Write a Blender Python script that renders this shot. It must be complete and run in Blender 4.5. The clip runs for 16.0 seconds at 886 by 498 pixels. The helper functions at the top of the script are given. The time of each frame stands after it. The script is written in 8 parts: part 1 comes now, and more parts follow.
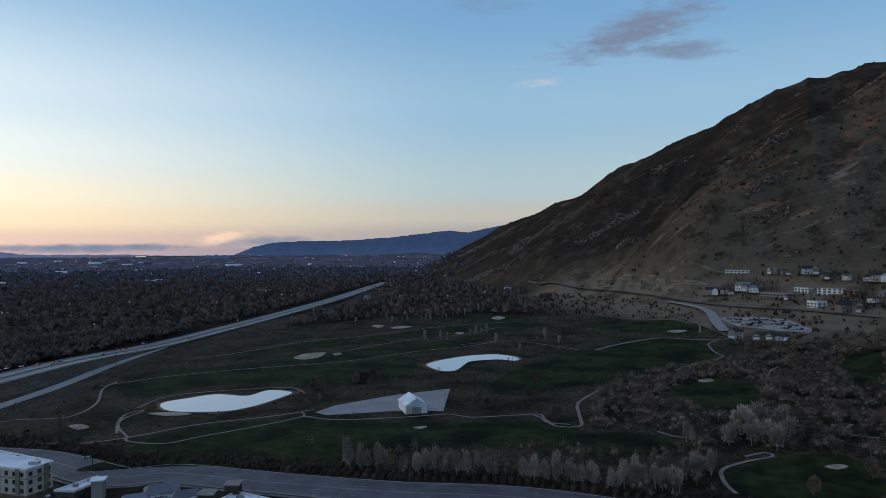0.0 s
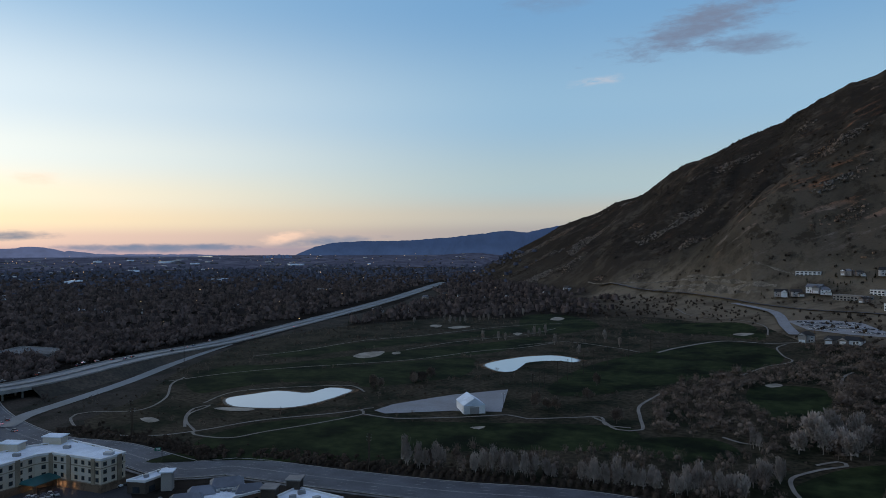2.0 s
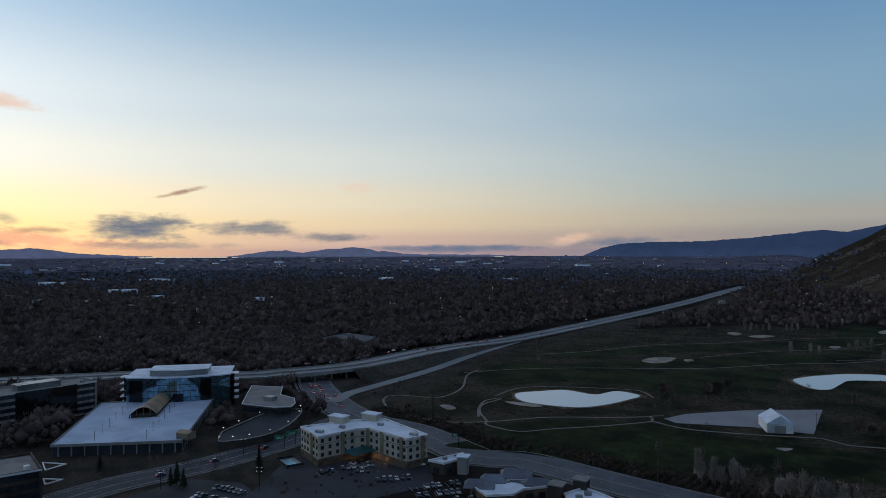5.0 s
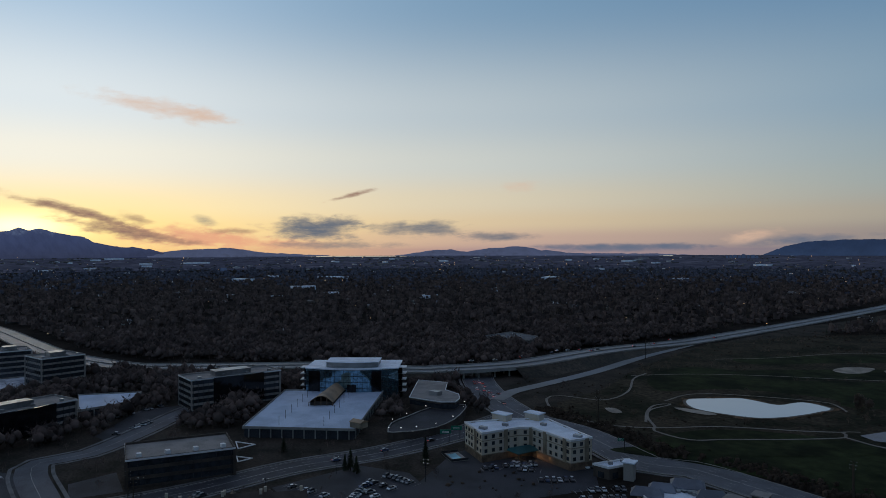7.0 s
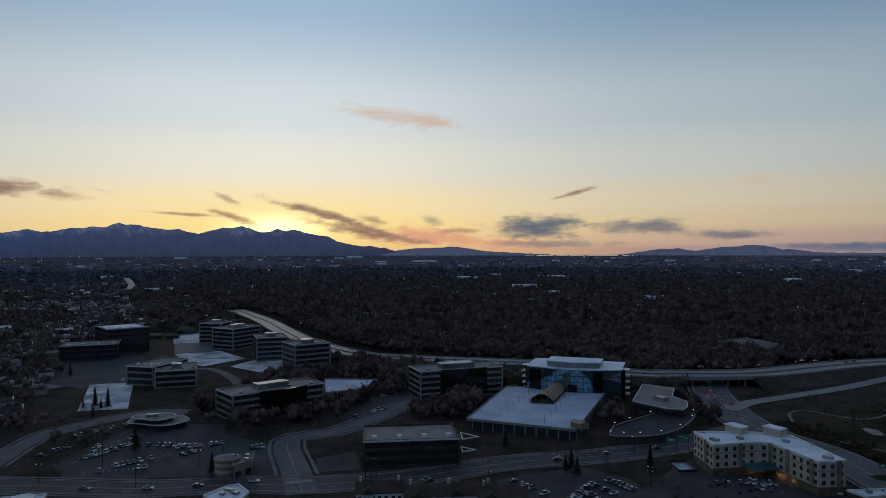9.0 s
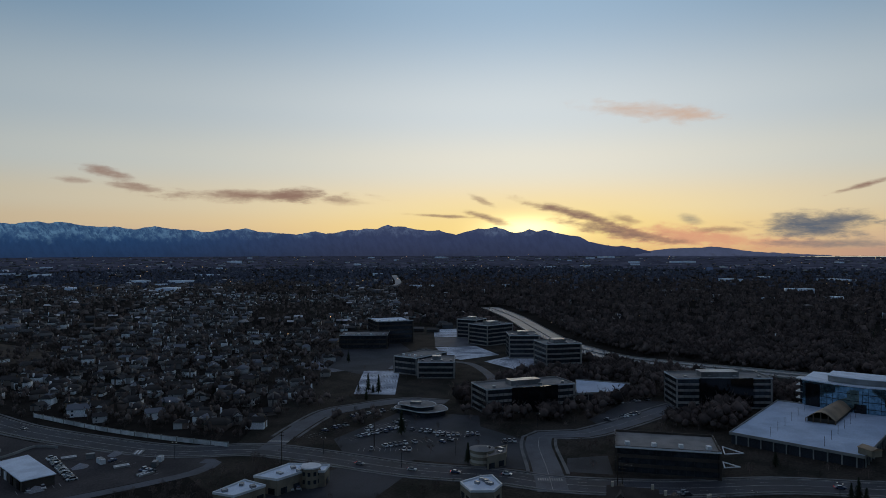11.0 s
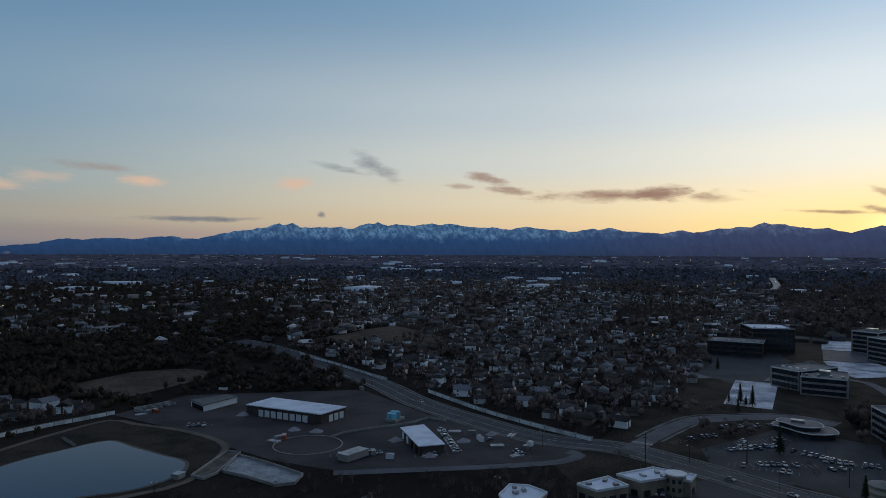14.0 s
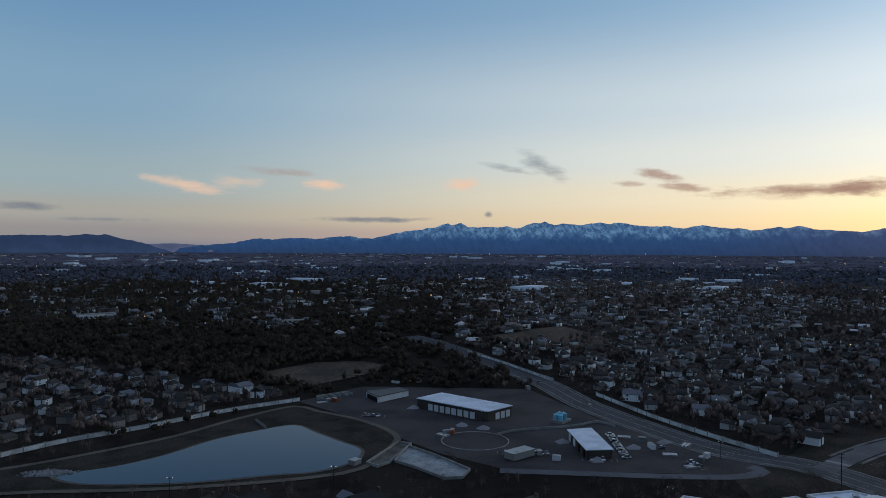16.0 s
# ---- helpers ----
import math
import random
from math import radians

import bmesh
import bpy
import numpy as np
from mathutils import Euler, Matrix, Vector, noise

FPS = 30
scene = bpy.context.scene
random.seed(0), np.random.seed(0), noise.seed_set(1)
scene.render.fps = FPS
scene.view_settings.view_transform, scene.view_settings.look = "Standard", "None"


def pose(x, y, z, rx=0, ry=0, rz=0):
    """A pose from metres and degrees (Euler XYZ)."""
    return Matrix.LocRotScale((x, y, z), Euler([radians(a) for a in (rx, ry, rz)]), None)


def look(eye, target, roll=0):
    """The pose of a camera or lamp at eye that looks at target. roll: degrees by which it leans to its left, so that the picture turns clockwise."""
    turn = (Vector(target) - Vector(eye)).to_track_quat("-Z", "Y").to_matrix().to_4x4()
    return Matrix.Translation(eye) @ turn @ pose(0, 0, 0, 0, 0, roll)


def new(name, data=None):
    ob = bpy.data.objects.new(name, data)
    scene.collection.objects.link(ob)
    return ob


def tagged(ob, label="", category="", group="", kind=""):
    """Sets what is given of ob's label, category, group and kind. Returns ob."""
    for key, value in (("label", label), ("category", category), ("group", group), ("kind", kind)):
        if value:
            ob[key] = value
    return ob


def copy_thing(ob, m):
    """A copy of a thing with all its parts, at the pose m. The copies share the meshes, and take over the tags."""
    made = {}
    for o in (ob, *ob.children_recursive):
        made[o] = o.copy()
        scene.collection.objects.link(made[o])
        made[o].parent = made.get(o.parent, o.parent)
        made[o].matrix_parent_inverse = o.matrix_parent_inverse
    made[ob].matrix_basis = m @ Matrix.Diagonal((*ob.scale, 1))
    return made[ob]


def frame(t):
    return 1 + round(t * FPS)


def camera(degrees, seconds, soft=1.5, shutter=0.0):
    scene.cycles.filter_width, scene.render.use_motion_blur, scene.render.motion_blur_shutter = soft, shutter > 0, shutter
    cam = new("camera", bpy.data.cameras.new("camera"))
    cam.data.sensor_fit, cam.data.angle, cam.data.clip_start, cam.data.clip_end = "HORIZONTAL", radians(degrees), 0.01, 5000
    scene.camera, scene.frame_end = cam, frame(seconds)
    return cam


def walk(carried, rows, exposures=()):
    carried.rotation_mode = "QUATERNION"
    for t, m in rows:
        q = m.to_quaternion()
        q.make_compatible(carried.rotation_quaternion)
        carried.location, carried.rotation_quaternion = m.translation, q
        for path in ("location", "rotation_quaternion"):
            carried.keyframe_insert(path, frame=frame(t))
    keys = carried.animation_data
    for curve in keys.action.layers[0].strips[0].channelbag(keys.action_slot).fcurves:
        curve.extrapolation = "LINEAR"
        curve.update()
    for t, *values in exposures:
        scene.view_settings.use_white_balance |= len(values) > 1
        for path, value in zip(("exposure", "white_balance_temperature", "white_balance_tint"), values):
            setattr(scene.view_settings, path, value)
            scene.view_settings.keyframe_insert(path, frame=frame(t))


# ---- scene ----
# ---- camera ----
EYE = (0.0, 0.0, 105.0)


def ramp(v):
    """A smooth max(v, 0)."""
    return 0.5 * (v + np.sqrt(v * v + 900.0)) - 15.0 * np.exp(-np.abs(v) / 60.0)


def step(a, b, v):
    u = np.clip((v - a) / (b - a), 0.0, 1.0)
    return u * u * (3.0 - 2.0 * u)


# the mountain's crest: azimuth left of +y in degrees, distance, height
CREST_AZ = (-60.0, -20.0, -8.0, -3.4, -2.3, -1.3, -0.7, 0.3, 1.4, 2.5, 3.6, 5.2, 7.1, 7.7, 10.4, 12.5, 14.7, 16.4, 17.8, 20.0, 21.6, 22.5, 24.3, 25.5, 26.9, 28.3, 29.7, 31.1, 34.0)
CREST_R = np.interp(CREST_AZ, (-20.0, -8.0, -3.0, 1.0, 4.3, 7.4, 11.5, 14.7, 19.6, 24.4, 27.0, 30.5, 34.0), (1500.0, 1550.0, 1600.0, 1620.0, 1650.0, 1700.0, 1800.0, 1900.0, 2100.0, 2300.0, 2400.0, 2500.0, 2600.0))
CREST_Z = (600.0, 560.0, 492.0, 460.0, 464.0, 454.0, 455.0, 444.0, 451.0, 441.0, 437.0, 417.0, 395.0, 381.0, 358.0, 331.0, 314.0, 285.0, 252.0, 234.0, 206.0, 199.0, 172.0, 145.0, 116.0, 85.0, 53.0, 22.0, 8.0)


def lattice(i, j):
    v = np.sin(i * 127.1 + j * 311.7) * 43758.5453
    return v - np.floor(v)


def value(x, y):
    """Smooth value noise, 0 to 1, one cell per unit."""
    i, j = np.floor(x), np.floor(y)
    u, v = x - i, y - j
    u, v = u * u * (3 - 2 * u), v * v * (3 - 2 * v)
    a = lattice(i, j) * (1 - u) + lattice(i + 1, j) * u
    b = lattice(i, j + 1) * (1 - u) + lattice(i + 1, j + 1) * u
    return a * (1 - v) + b * v


def waves(x, y):
    """Ridges, gullies and crags of the slope, in metres."""
    p, q = 0.94 * x - 0.34 * y, 0.34 * x + 0.94 * y
    z = 0.0
    for k, (size, tall) in enumerate(((260.0, 36.0), (120.0, 30.0), (58.0, 17.0), (27.0, 8.0), (13.0, 3.2))):
        n = value(p / size + 17.3 * k, q / (size * 1.7) + 5.1 * k)
        z = z + tall * (1.0 - np.abs(2.0 * n - 1.0)) - tall * 0.5
    return z


def height(x, y):
    """The ground's height: a plain, a rising bench in the east with a mountain over it, and a far rim."""
    x, y = np.asarray(x, float), np.asarray(y, float)
    r = np.hypot(x, y) + 1e-6
    az = np.degrees(np.arctan2(-x, y))
    s = 0.766 * x + 0.643 * y
    front = step(75.0, 40.0, az) * step(-120.0, -60.0, az)
    z = front * (0.05 * ramp(s - 200.0) + 0.12 * ramp(s - 420.0)) * step(2600.0, 1500.0, r)
    z = z + 62.0 * (np.clip(r - 1800.0, 0.0, None) / 3000.0) ** 2
    base = z
    # the mountain: a concave slope from its foot to the crest, a spur before it
    near = np.interp(az, (-60.0, -10.0, 0.0, 10.0, 20.0, 30.0, 34.0), (800.0, 900.0, 960.0, 1040.0, 1280.0, 1900.0, 2300.0))
    crest_r, crest_z = np.interp(az, CREST_AZ, CREST_R), np.interp(az, CREST_AZ, CREST_Z)
    u = (r - near) / (crest_r - near)
    on = step(34.5, 30.0, az) * step(-150.0, -70.0, az)
    up = np.clip(u, 0.0, 1.0)
    rise = np.where(u <= 1.0, up ** 1.2, np.clip(2.0 - u, -0.4, 1.0))
    line = u - 0.2 - 0.021 * (9.0 - az)
    spur = (100.0 * np.exp(-((line) / 0.13) ** 2) - 34.0 * np.exp(-((line - 0.24) / 0.1) ** 2)) * step(17.0, 7.0, az) * step(0.0, 0.12, u)
    rough = waves(x, y) * np.sin(np.pi * np.clip(u, 0.0, 1.0)) ** 0.7 * step(0.0, 0.25, u)
    rough = rough + (5.0 * value(x / 70.0, y / 70.0) + 4.0 * value(x / 26.0, y / 26.0) + 3.0 * value(x / 11.0, y / 11.0) - 6.0) * step(0.6, 0.95, u)
    z = z + on * np.where(u > 0.0, (crest_z - base) * rise + spur + rough * np.clip(crest_z / 300.0, 0.2, 1.0), 0.0)
    # a low grassy bluff in the south and the higher town behind it
    bluff = np.exp(-(((x + 460.0) / 120.0) ** 2 + ((y + 640.0) / 60.0) ** 2))
    z = z + 9.0 * bluff + 14.0 * step(420.0, 800.0, -y - 0.25 * np.abs(x + 250.0)) * step(2500.0, 1500.0, r)
    return z


def view(turn, tilt, lean):
    """A pose at the drone's place: degrees to the left of +y, up, and of lean."""
    a, b = radians(turn), radians(tilt)
    ahead = Vector((-math.sin(a) * math.cos(b), math.cos(a) * math.cos(b), math.sin(b)))
    return look(EYE, Vector(EYE) + 100.0 * ahead, lean)


cam = camera(64.669, 16.0, soft=0.65)
walk(cam, [
    (0.0, view(29.013, -0.100, -0.334)),
    (0.5, view(29.273, -0.053, -0.283)),
    (1.0, view(29.495, -0.039, -0.294)),
    (1.5, view(30.081, -0.038, -0.304)),
    (2.0, view(33.763, -0.066, -0.280)),
    (2.5, view(38.175, -0.062, -0.305)),
    (3.0, view(42.707, -0.043, -0.260)),
    (3.5, view(47.191, -0.012, -0.251)),
    (4.0, view(51.080, 0.028, -0.201)),
    (4.2, view(52.400, 0.030, -0.195)),
    (6.3, view(64.482, 0.065, -0.145)),
    (6.5, view(65.943, 0.026, -0.209)),
    (7.0, view(70.206, 0.036, -0.195)),
    (7.5, view(74.790, 0.043, -0.199)),
    (8.0, view(78.918, 0.024, -0.188)),
    (8.5, view(83.320, 0.009, -0.147)),
    (9.0, view(88.140, -0.006, -0.147)),
    (9.2, view(90.123, 0.041, -0.202)),
    (11.3, view(111.365, -0.007, -0.060)),
    (11.5, view(113.254, -0.028, -0.057)),
    (12.0, view(118.302, -0.030, -0.054)),
    (12.5, view(123.360, -0.033, -0.078)),
    (13.0, view(128.949, -0.061, 0.087)),
    (13.5, view(133.954, -0.053, 0.175)),
    (14.0, view(137.656, -0.049, 0.211)),
    (14.5, view(141.132, -0.059, 0.293)),
    (15.0, view(144.671, -0.086, 0.329)),
    (15.5, view(148.017, -0.099, 0.291)),
    (16.0, view(151.223, -0.148, 0.278)),
], exposures=[(0.0, 0.25), (2.0, 0.2), (3.5, 0.0), (5.2, -0.24), (7.0, -0.5), (9.0, -0.66), (11.5, -0.72), (12.5, -0.7), (14.5, -0.35), (16.0, -0.2)])

# ---- light ----
SUN_AZ = 101.5


def lin(r, g, b):
    """Linear colour from 0..255 display values."""
    return tuple((v / 255.0 / 12.92) if v < 10.3 else ((v / 255.0 + 0.055) / 1.055) ** 2.4 for v in (r, g, b)) + (1.0,)


class Nodes:
    """A short way to write node trees."""

    def __init__(self, tree):
        self.tree = tree
        tree.nodes.clear()

    def add(self, kind, *sockets, **props):
        node = self.tree.nodes.new(kind)
        for key, value in props.items():
            setattr(node, key, value)
        for n, value in enumerate(sockets):
            if value is not None:
                self.put(node.inputs[n], value)
        return node

    def put(self, socket, value):
        if isinstance(value, bpy.types.NodeSocket):
            self.tree.links.new(value, socket)
        else:
            socket.default_value = value

    def math(self, op, a, b=0.0, c=0.0, clamp=False):
        return self.add("ShaderNodeMath", a, b, c, operation=op, use_clamp=clamp).outputs[0]

    def remap(self, v, a, b, c=0.0, d=1.0, smooth=False):
        node = self.add("ShaderNodeMapRange", v, a, b, c, d, interpolation_type="SMOOTHSTEP" if smooth else "LINEAR")
        return node.outputs[0]

    def mix(self, f, a, b, blend="MIX"):
        node = self.add("ShaderNodeMix", data_type="RGBA", blend_type=blend)
        self.put(node.inputs["Factor"], f)
        self.put(node.inputs[6], a)
        self.put(node.inputs[7], b)
        return node.outputs[2]

    def noise(self, vec, scale, detail=4.0, rough=0.55):
        node = self.add("ShaderNodeTexNoise", noise_dimensions="3D")
        if vec is not None:
            self.put(node.inputs["Vector"], vec)
        node.inputs["Scale"].default_value, node.inputs["Detail"].default_value = scale, detail
        node.inputs["Roughness"].default_value = rough
        return node.outputs[0]

    def ramp(self, f, stops, mode="LINEAR"):
        node = self.add("ShaderNodeValToRGB", f)
        ramp_ = node.color_ramp
        ramp_.interpolation = mode
        while len(ramp_.elements) < len(stops):
            ramp_.elements.new(0.5)
        for e, (p, c) in zip(ramp_.elements, stops):
            e.position, e.color = p, c
        return node.outputs[0]


world = bpy.data.worlds.new("dusk_sky")
scene.world = world
world.use_nodes = True
W = Nodes(world.node_tree)
way = W.add("ShaderNodeTexCoord").outputs["Generated"]
sx, sy, sz = W.add("ShaderNodeSeparateXYZ", way).outputs
elev = W.math("MULTIPLY", W.math("ARCSINE", sz), 57.29578)
azim = W.math("MULTIPLY", W.math("ARCTAN2", W.math("MULTIPLY", sx, -1.0), sy), 57.29578)
azim = W.math("WRAP", azim, 270.0, -90.0)
place = W.math("POWER", W.math("DIVIDE", W.math("MAXIMUM", elev, 0.0), 90.0), 0.5)


def sky_ramp(*stops):
    return W.ramp(place, [((e / 90.0) ** 0.5, lin(*c)) for e, c in stops], "EASE")


toward = sky_ramp((0, (222, 166, 122)), (1.5, (242, 208, 156)), (3.5, (240, 223, 188)), (7, (225, 224, 214)), (11, (205, 215, 222)), (20, (150, 178, 205)), (45, (130, 145, 171)), (90, (138, 136, 152)))
aside = sky_ramp((0, (192, 164, 166)), (0.9, (224, 192, 174)), (2.2, (244, 221, 184)), (4, (243, 231, 204)), (7, (225, 231, 227)), (11, (203, 218, 227)), (20, (138, 175, 207)), (45, (128, 144, 171)), (90, (138, 136, 152)))
away = sky_ramp((0, (124, 130, 146)), (1.2, (158, 154, 154)), (2.6, (178, 176, 168)), (5, (164, 184, 190)), (11, (140, 175, 201)), (20, (110, 154, 194)), (45, (120, 138, 169)), (90, (138, 136, 152)))
turn = W.math("ABSOLUTE", W.math("SUBTRACT", W.math("MODULO", W.math("ADD", W.math("SUBTRACT", azim, SUN_AZ), 540.0), 360.0), 180.0))
sky = W.mix(W.remap(turn, 5.0, 42.0, smooth=True), toward, aside)
sky = W.mix(W.remap(turn, 32.0, 78.0, smooth=True), sky, away)
# brighter round the sunset
sky = W.mix(1.0, sky, W.add("ShaderNodeCombineXYZ", *(W.math("MULTIPLY_ADD", W.math("POWER", 2.718, W.math("MULTIPLY", W.math("POWER", W.math("DIVIDE", turn, 24.0), 2.0), -1.0)), k, 1.0) for k in (0.72, 0.68, 0.62))).outputs[0], "MULTIPLY")
# the afterglow over the place where the sun went down
glow = W.math("POWER", 2.718, W.math("MULTIPLY", W.math("ADD", W.math("POWER", W.math("DIVIDE", turn, 17.0), 2.0), W.math("POWER", W.math("DIVIDE", W.math("SUBTRACT", elev, 1.6), 2.6), 2.0)), -1.0))
sky = W.mix(W.math("MULTIPLY", glow, 0.85), sky, (1.55, 1.18, 0.42, 1.0))
glow = W.math("POWER", 2.718, W.math("MULTIPLY", W.math("ADD", W.math("POWER", W.math("DIVIDE", turn, 3.2), 2.0), W.math("POWER", W.math("DIVIDE", W.math("SUBTRACT", elev, 1.7), 0.95), 2.0)), -1.0))
sky = W.mix(glow, sky, (3.0, 2.4, 1.2, 1.0))

# clouds: azimuth, elevation, half length and half height in degrees, tilt, thickness, colour
spot = W.add("ShaderNodeCombineXYZ", azim, elev, 0.0).outputs[0]
drawn = W.add("ShaderNodeVectorMath", spot, (0.42, 1.3, 1.0), operation="MULTIPLY").outputs[0]
wisp = W.math("SUBTRACT", W.noise(drawn, 1.0, 5.0, 0.6), 0.5)
fibre = W.noise(W.add("ShaderNodeVectorMath", spot, (0.9, 3.2, 1.0), operation="MULTIPLY").outputs[0], 1.0, 4.0, 0.6)
GREY, PINK, DUSK, SMOKE, EMBER = lin(122, 130, 144), lin(252, 212, 184), lin(176, 140, 124), lin(112, 126, 150), (1.15, 0.58, 0.34, 1.0)
SKY = [sky]


def cloud(a, e, half, tall, tilt, thick, tint):
    m = W.add("ShaderNodeMapping", spot, (a, e, 0.0), (0.0, 0.0, radians(-tilt)), (half * 1.1, tall * 1.15, 1.0), vector_type="TEXTURE").outputs[0]
    d = W.add("ShaderNodeVectorMath", m, operation="LENGTH").outputs["Value"]
    d = W.math("ADD", W.math("MULTIPLY_ADD", wisp, 2.1, d), W.math("MULTIPLY_ADD", fibre, 1.0, -0.5))
    f = W.math("MULTIPLY", W.remap(d, 1.3, 0.2, smooth=True), W.math("MULTIPLY_ADD", fibre, 0.9, thick - 0.45, clamp=True))
    SKY[0] = W.mix(f, SKY[0], tint)


cloud(13.32, 16.64, 5.79, 1.20, 14, 0.95, SMOKE)
cloud(10.16, 14.90, 3.24, 0.65, -4, 0.80, SMOKE)
cloud(21.53, 13.06, 2.08, 0.32, 6, 0.12, PINK)
cloud(25.62, 19.12, 3.24, 0.74, 0, 0.25, SMOKE)
cloud(89.50, 0.95, 5.50, 0.75, -4, 1.0, EMBER)
cloud(84.00, 0.45, 5.00, 0.40, 0, 0.75, EMBER)
cloud(97.90, 2.87, 4.00, 0.36, -14, 0.92, DUSK)
cloud(94.20, 1.34, 4.90, 0.42, -10, 0.90, DUSK)
cloud(80.80, 1.70, 3.40, 0.85, 0, 0.95, GREY)
cloud(78.90, 2.20, 1.90, 0.42, 4, 0.80, GREY)
cloud(79.50, 0.40, 5.50, 0.30, 0, 0.60, GREY)
cloud(77.60, 4.43, 1.70, 0.17, 14, 0.85, DUSK)
cloud(105.30, 4.00, 1.20, 0.24, -25, 0.55, DUSK)
cloud(105.00, 2.60, 1.60, 0.27, -16, 0.75, DUSK)
cloud(108.30, 2.72, 2.50, 0.13, -3, 0.75, DUSK)
cloud(93.90, 2.36, 1.20, 0.34, -15, 0.60, DUSK)
cloud(86.70, 1.48, 2.20, 0.20, 0, 0.60, DUSK)
cloud(89.10, 2.36, 1.00, 0.34, -20, 0.45, GREY)
cloud(72.10, 1.69, 3.33, 0.60, 0, 0.82, GREY)
cloud(65.91, 1.05, 3.01, 0.32, 0, 0.77, GREY)
cloud(91.99, 10.68, 4.40, 0.60, -8, 0.55, PINK)
cloud(88.99, 10.43, 1.62, 0.56, -15, 0.50, PINK)
cloud(63.76, 5.10, 1.39, 0.46, 0, 0.30, PINK)
cloud(123.31, 4.26, 6.48, 0.42, 0, 0.82, DUSK)
cloud(120.30, 4.39, 2.22, 0.46, 0, 0.86, DUSK)
cloud(134.05, 5.69, 1.67, 0.37, -15, 0.77, DUSK)
cloud(132.26, 4.68, 1.94, 0.28, -6, 0.69, DUSK)
cloud(136.27, 5.07, 1.16, 0.19, -3, 0.60, DUSK)
cloud(117.09, 4.00, 2.08, 0.32, -5, 0.52, DUSK)
cloud(143.28, 6.62, 1.94, 0.56, -25, 0.47, GREY)
cloud(146.09, 6.42, 2.31, 0.23, -12, 0.39, GREY)
cloud(149.61, 5.10, 1.39, 0.42, 3, 0.80, PINK)
cloud(160.88, 4.97, 1.30, 0.42, -5, 0.85, PINK)
cloud(171.46, 4.74, 2.55, 0.42, -10, 0.70, PINK)
cloud(167.89, 5.01, 1.85, 0.42, 0, 0.45, PINK)
cloud(164.48, 5.92, 2.78, 0.28, -3, 0.34, DUSK)
cloud(156.88, 2.22, 4.40, 0.19, 0, 0.77, GREY)
cloud(147.50, 2.71, 0.32, 0.23, 0, 0.77, GREY)
cloud(182.56, 2.77, 2.08, 0.28, 0, 0.69, GREY)
cloud(177.60, 1.94, 2.78, 0.14, 0, 0.52, GREY)
cloud(43.02, 0.60, 3.47, 0.37, 3, 0.75, SMOKE)
cloud(46.61, 0.93, 1.62, 0.42, 10, 0.60, PINK)
cloud(56.12, 0.06, 6.02, 0.28, 0, 0.75, SMOKE)
cloud(54.60, 0.20, 4.63, 0.23, 0, 0.75, SMOKE)
cloud(60.34, 0.21, 2.78, 0.19, 0, 0.60, SMOKE)

sky = SKY[0]
back = W.add("ShaderNodeBackground", sky, 1.0)
W.add("ShaderNodeOutputWorld", back.outputs[0])

sun_lamp = bpy.data.lights.new("sun", "SUN")
sun_lamp.energy, sun_lamp.angle, sun_lamp.color = 0.25, radians(18), (1.0, 0.8, 0.55)
sun = new("sun", sun_lamp)
sa, se = radians(SUN_AZ), radians(5.0)
sun.matrix_world = look((0, 0, 400), Vector((0, 0, 400)) - Vector((-math.sin(sa) * math.cos(se), math.cos(sa) * math.cos(se), math.sin(se))))

# ---- materials ----
MATS = {}


def mat(name, colour, rough=0.8, vary=0.25, scale=1.0, grain=12.0, metal=0.0, bump=0.0, second=None, stain=0.08, random_=0.0, spec=0.3, emit=0.0):
    """A surface with patches (scale, per metre), grain, and a second colour in stains."""
    if name in MATS:
        return MATS[name]
    m = bpy.data.materials.new(name)
    m.use_nodes = True
    N = Nodes(m.node_tree)
    geo = N.add("ShaderNodeNewGeometry")
    where = geo.outputs["Position"]
    big = N.noise(where, stain, 4.0)
    fine = N.noise(where, grain * scale, 3.0)
    base = (*colour, 1.0)
    other = (*(second or tuple(c * 0.55 for c in colour)), 1.0)
    c = N.mix(N.remap(big, 0.38, 0.66, smooth=True), base, other)
    c = N.mix(vary, c, N.mix(N.remap(fine, 0.3, 0.7), (0.35, 0.35, 0.35, 1), (1.7, 1.7, 1.7, 1)), "MULTIPLY") if vary else c
    if random_:
        r = N.add("ShaderNodeObjectInfo").outputs["Random"]
        g = N.math("ADD", geo.outputs["Random Per Island"], r)
        g = N.math("FRACT", g)
        c = N.mix(1.0, c, N.ramp(g, [(0.0, (1 - random_,) * 3 + (1,)), (1.0, (1 + random_,) * 3 + (1,))]), "MULTIPLY")
    b = N.add("ShaderNodeBsdfPrincipled")
    N.put(b.inputs["Base Color"], c)
    b.inputs["Roughness"].default_value, b.inputs["Metallic"].default_value = rough, metal
    b.inputs["Specular IOR Level"].default_value = spec
    if emit:
        N.put(b.inputs["Emission Color"], c)
        b.inputs["Emission Strength"].default_value = emit
    if bump:
        n = N.add("ShaderNodeBump")
        n.inputs["Strength"].default_value, n.inputs["Distance"].default_value = 0.6, bump
        N.put(n.inputs["Height"], fine)
        N.put(b.inputs["Normal"], n.outputs[0])
    N.add("ShaderNodeOutputMaterial", b.outputs[0])
    MATS[name] = m
    return m


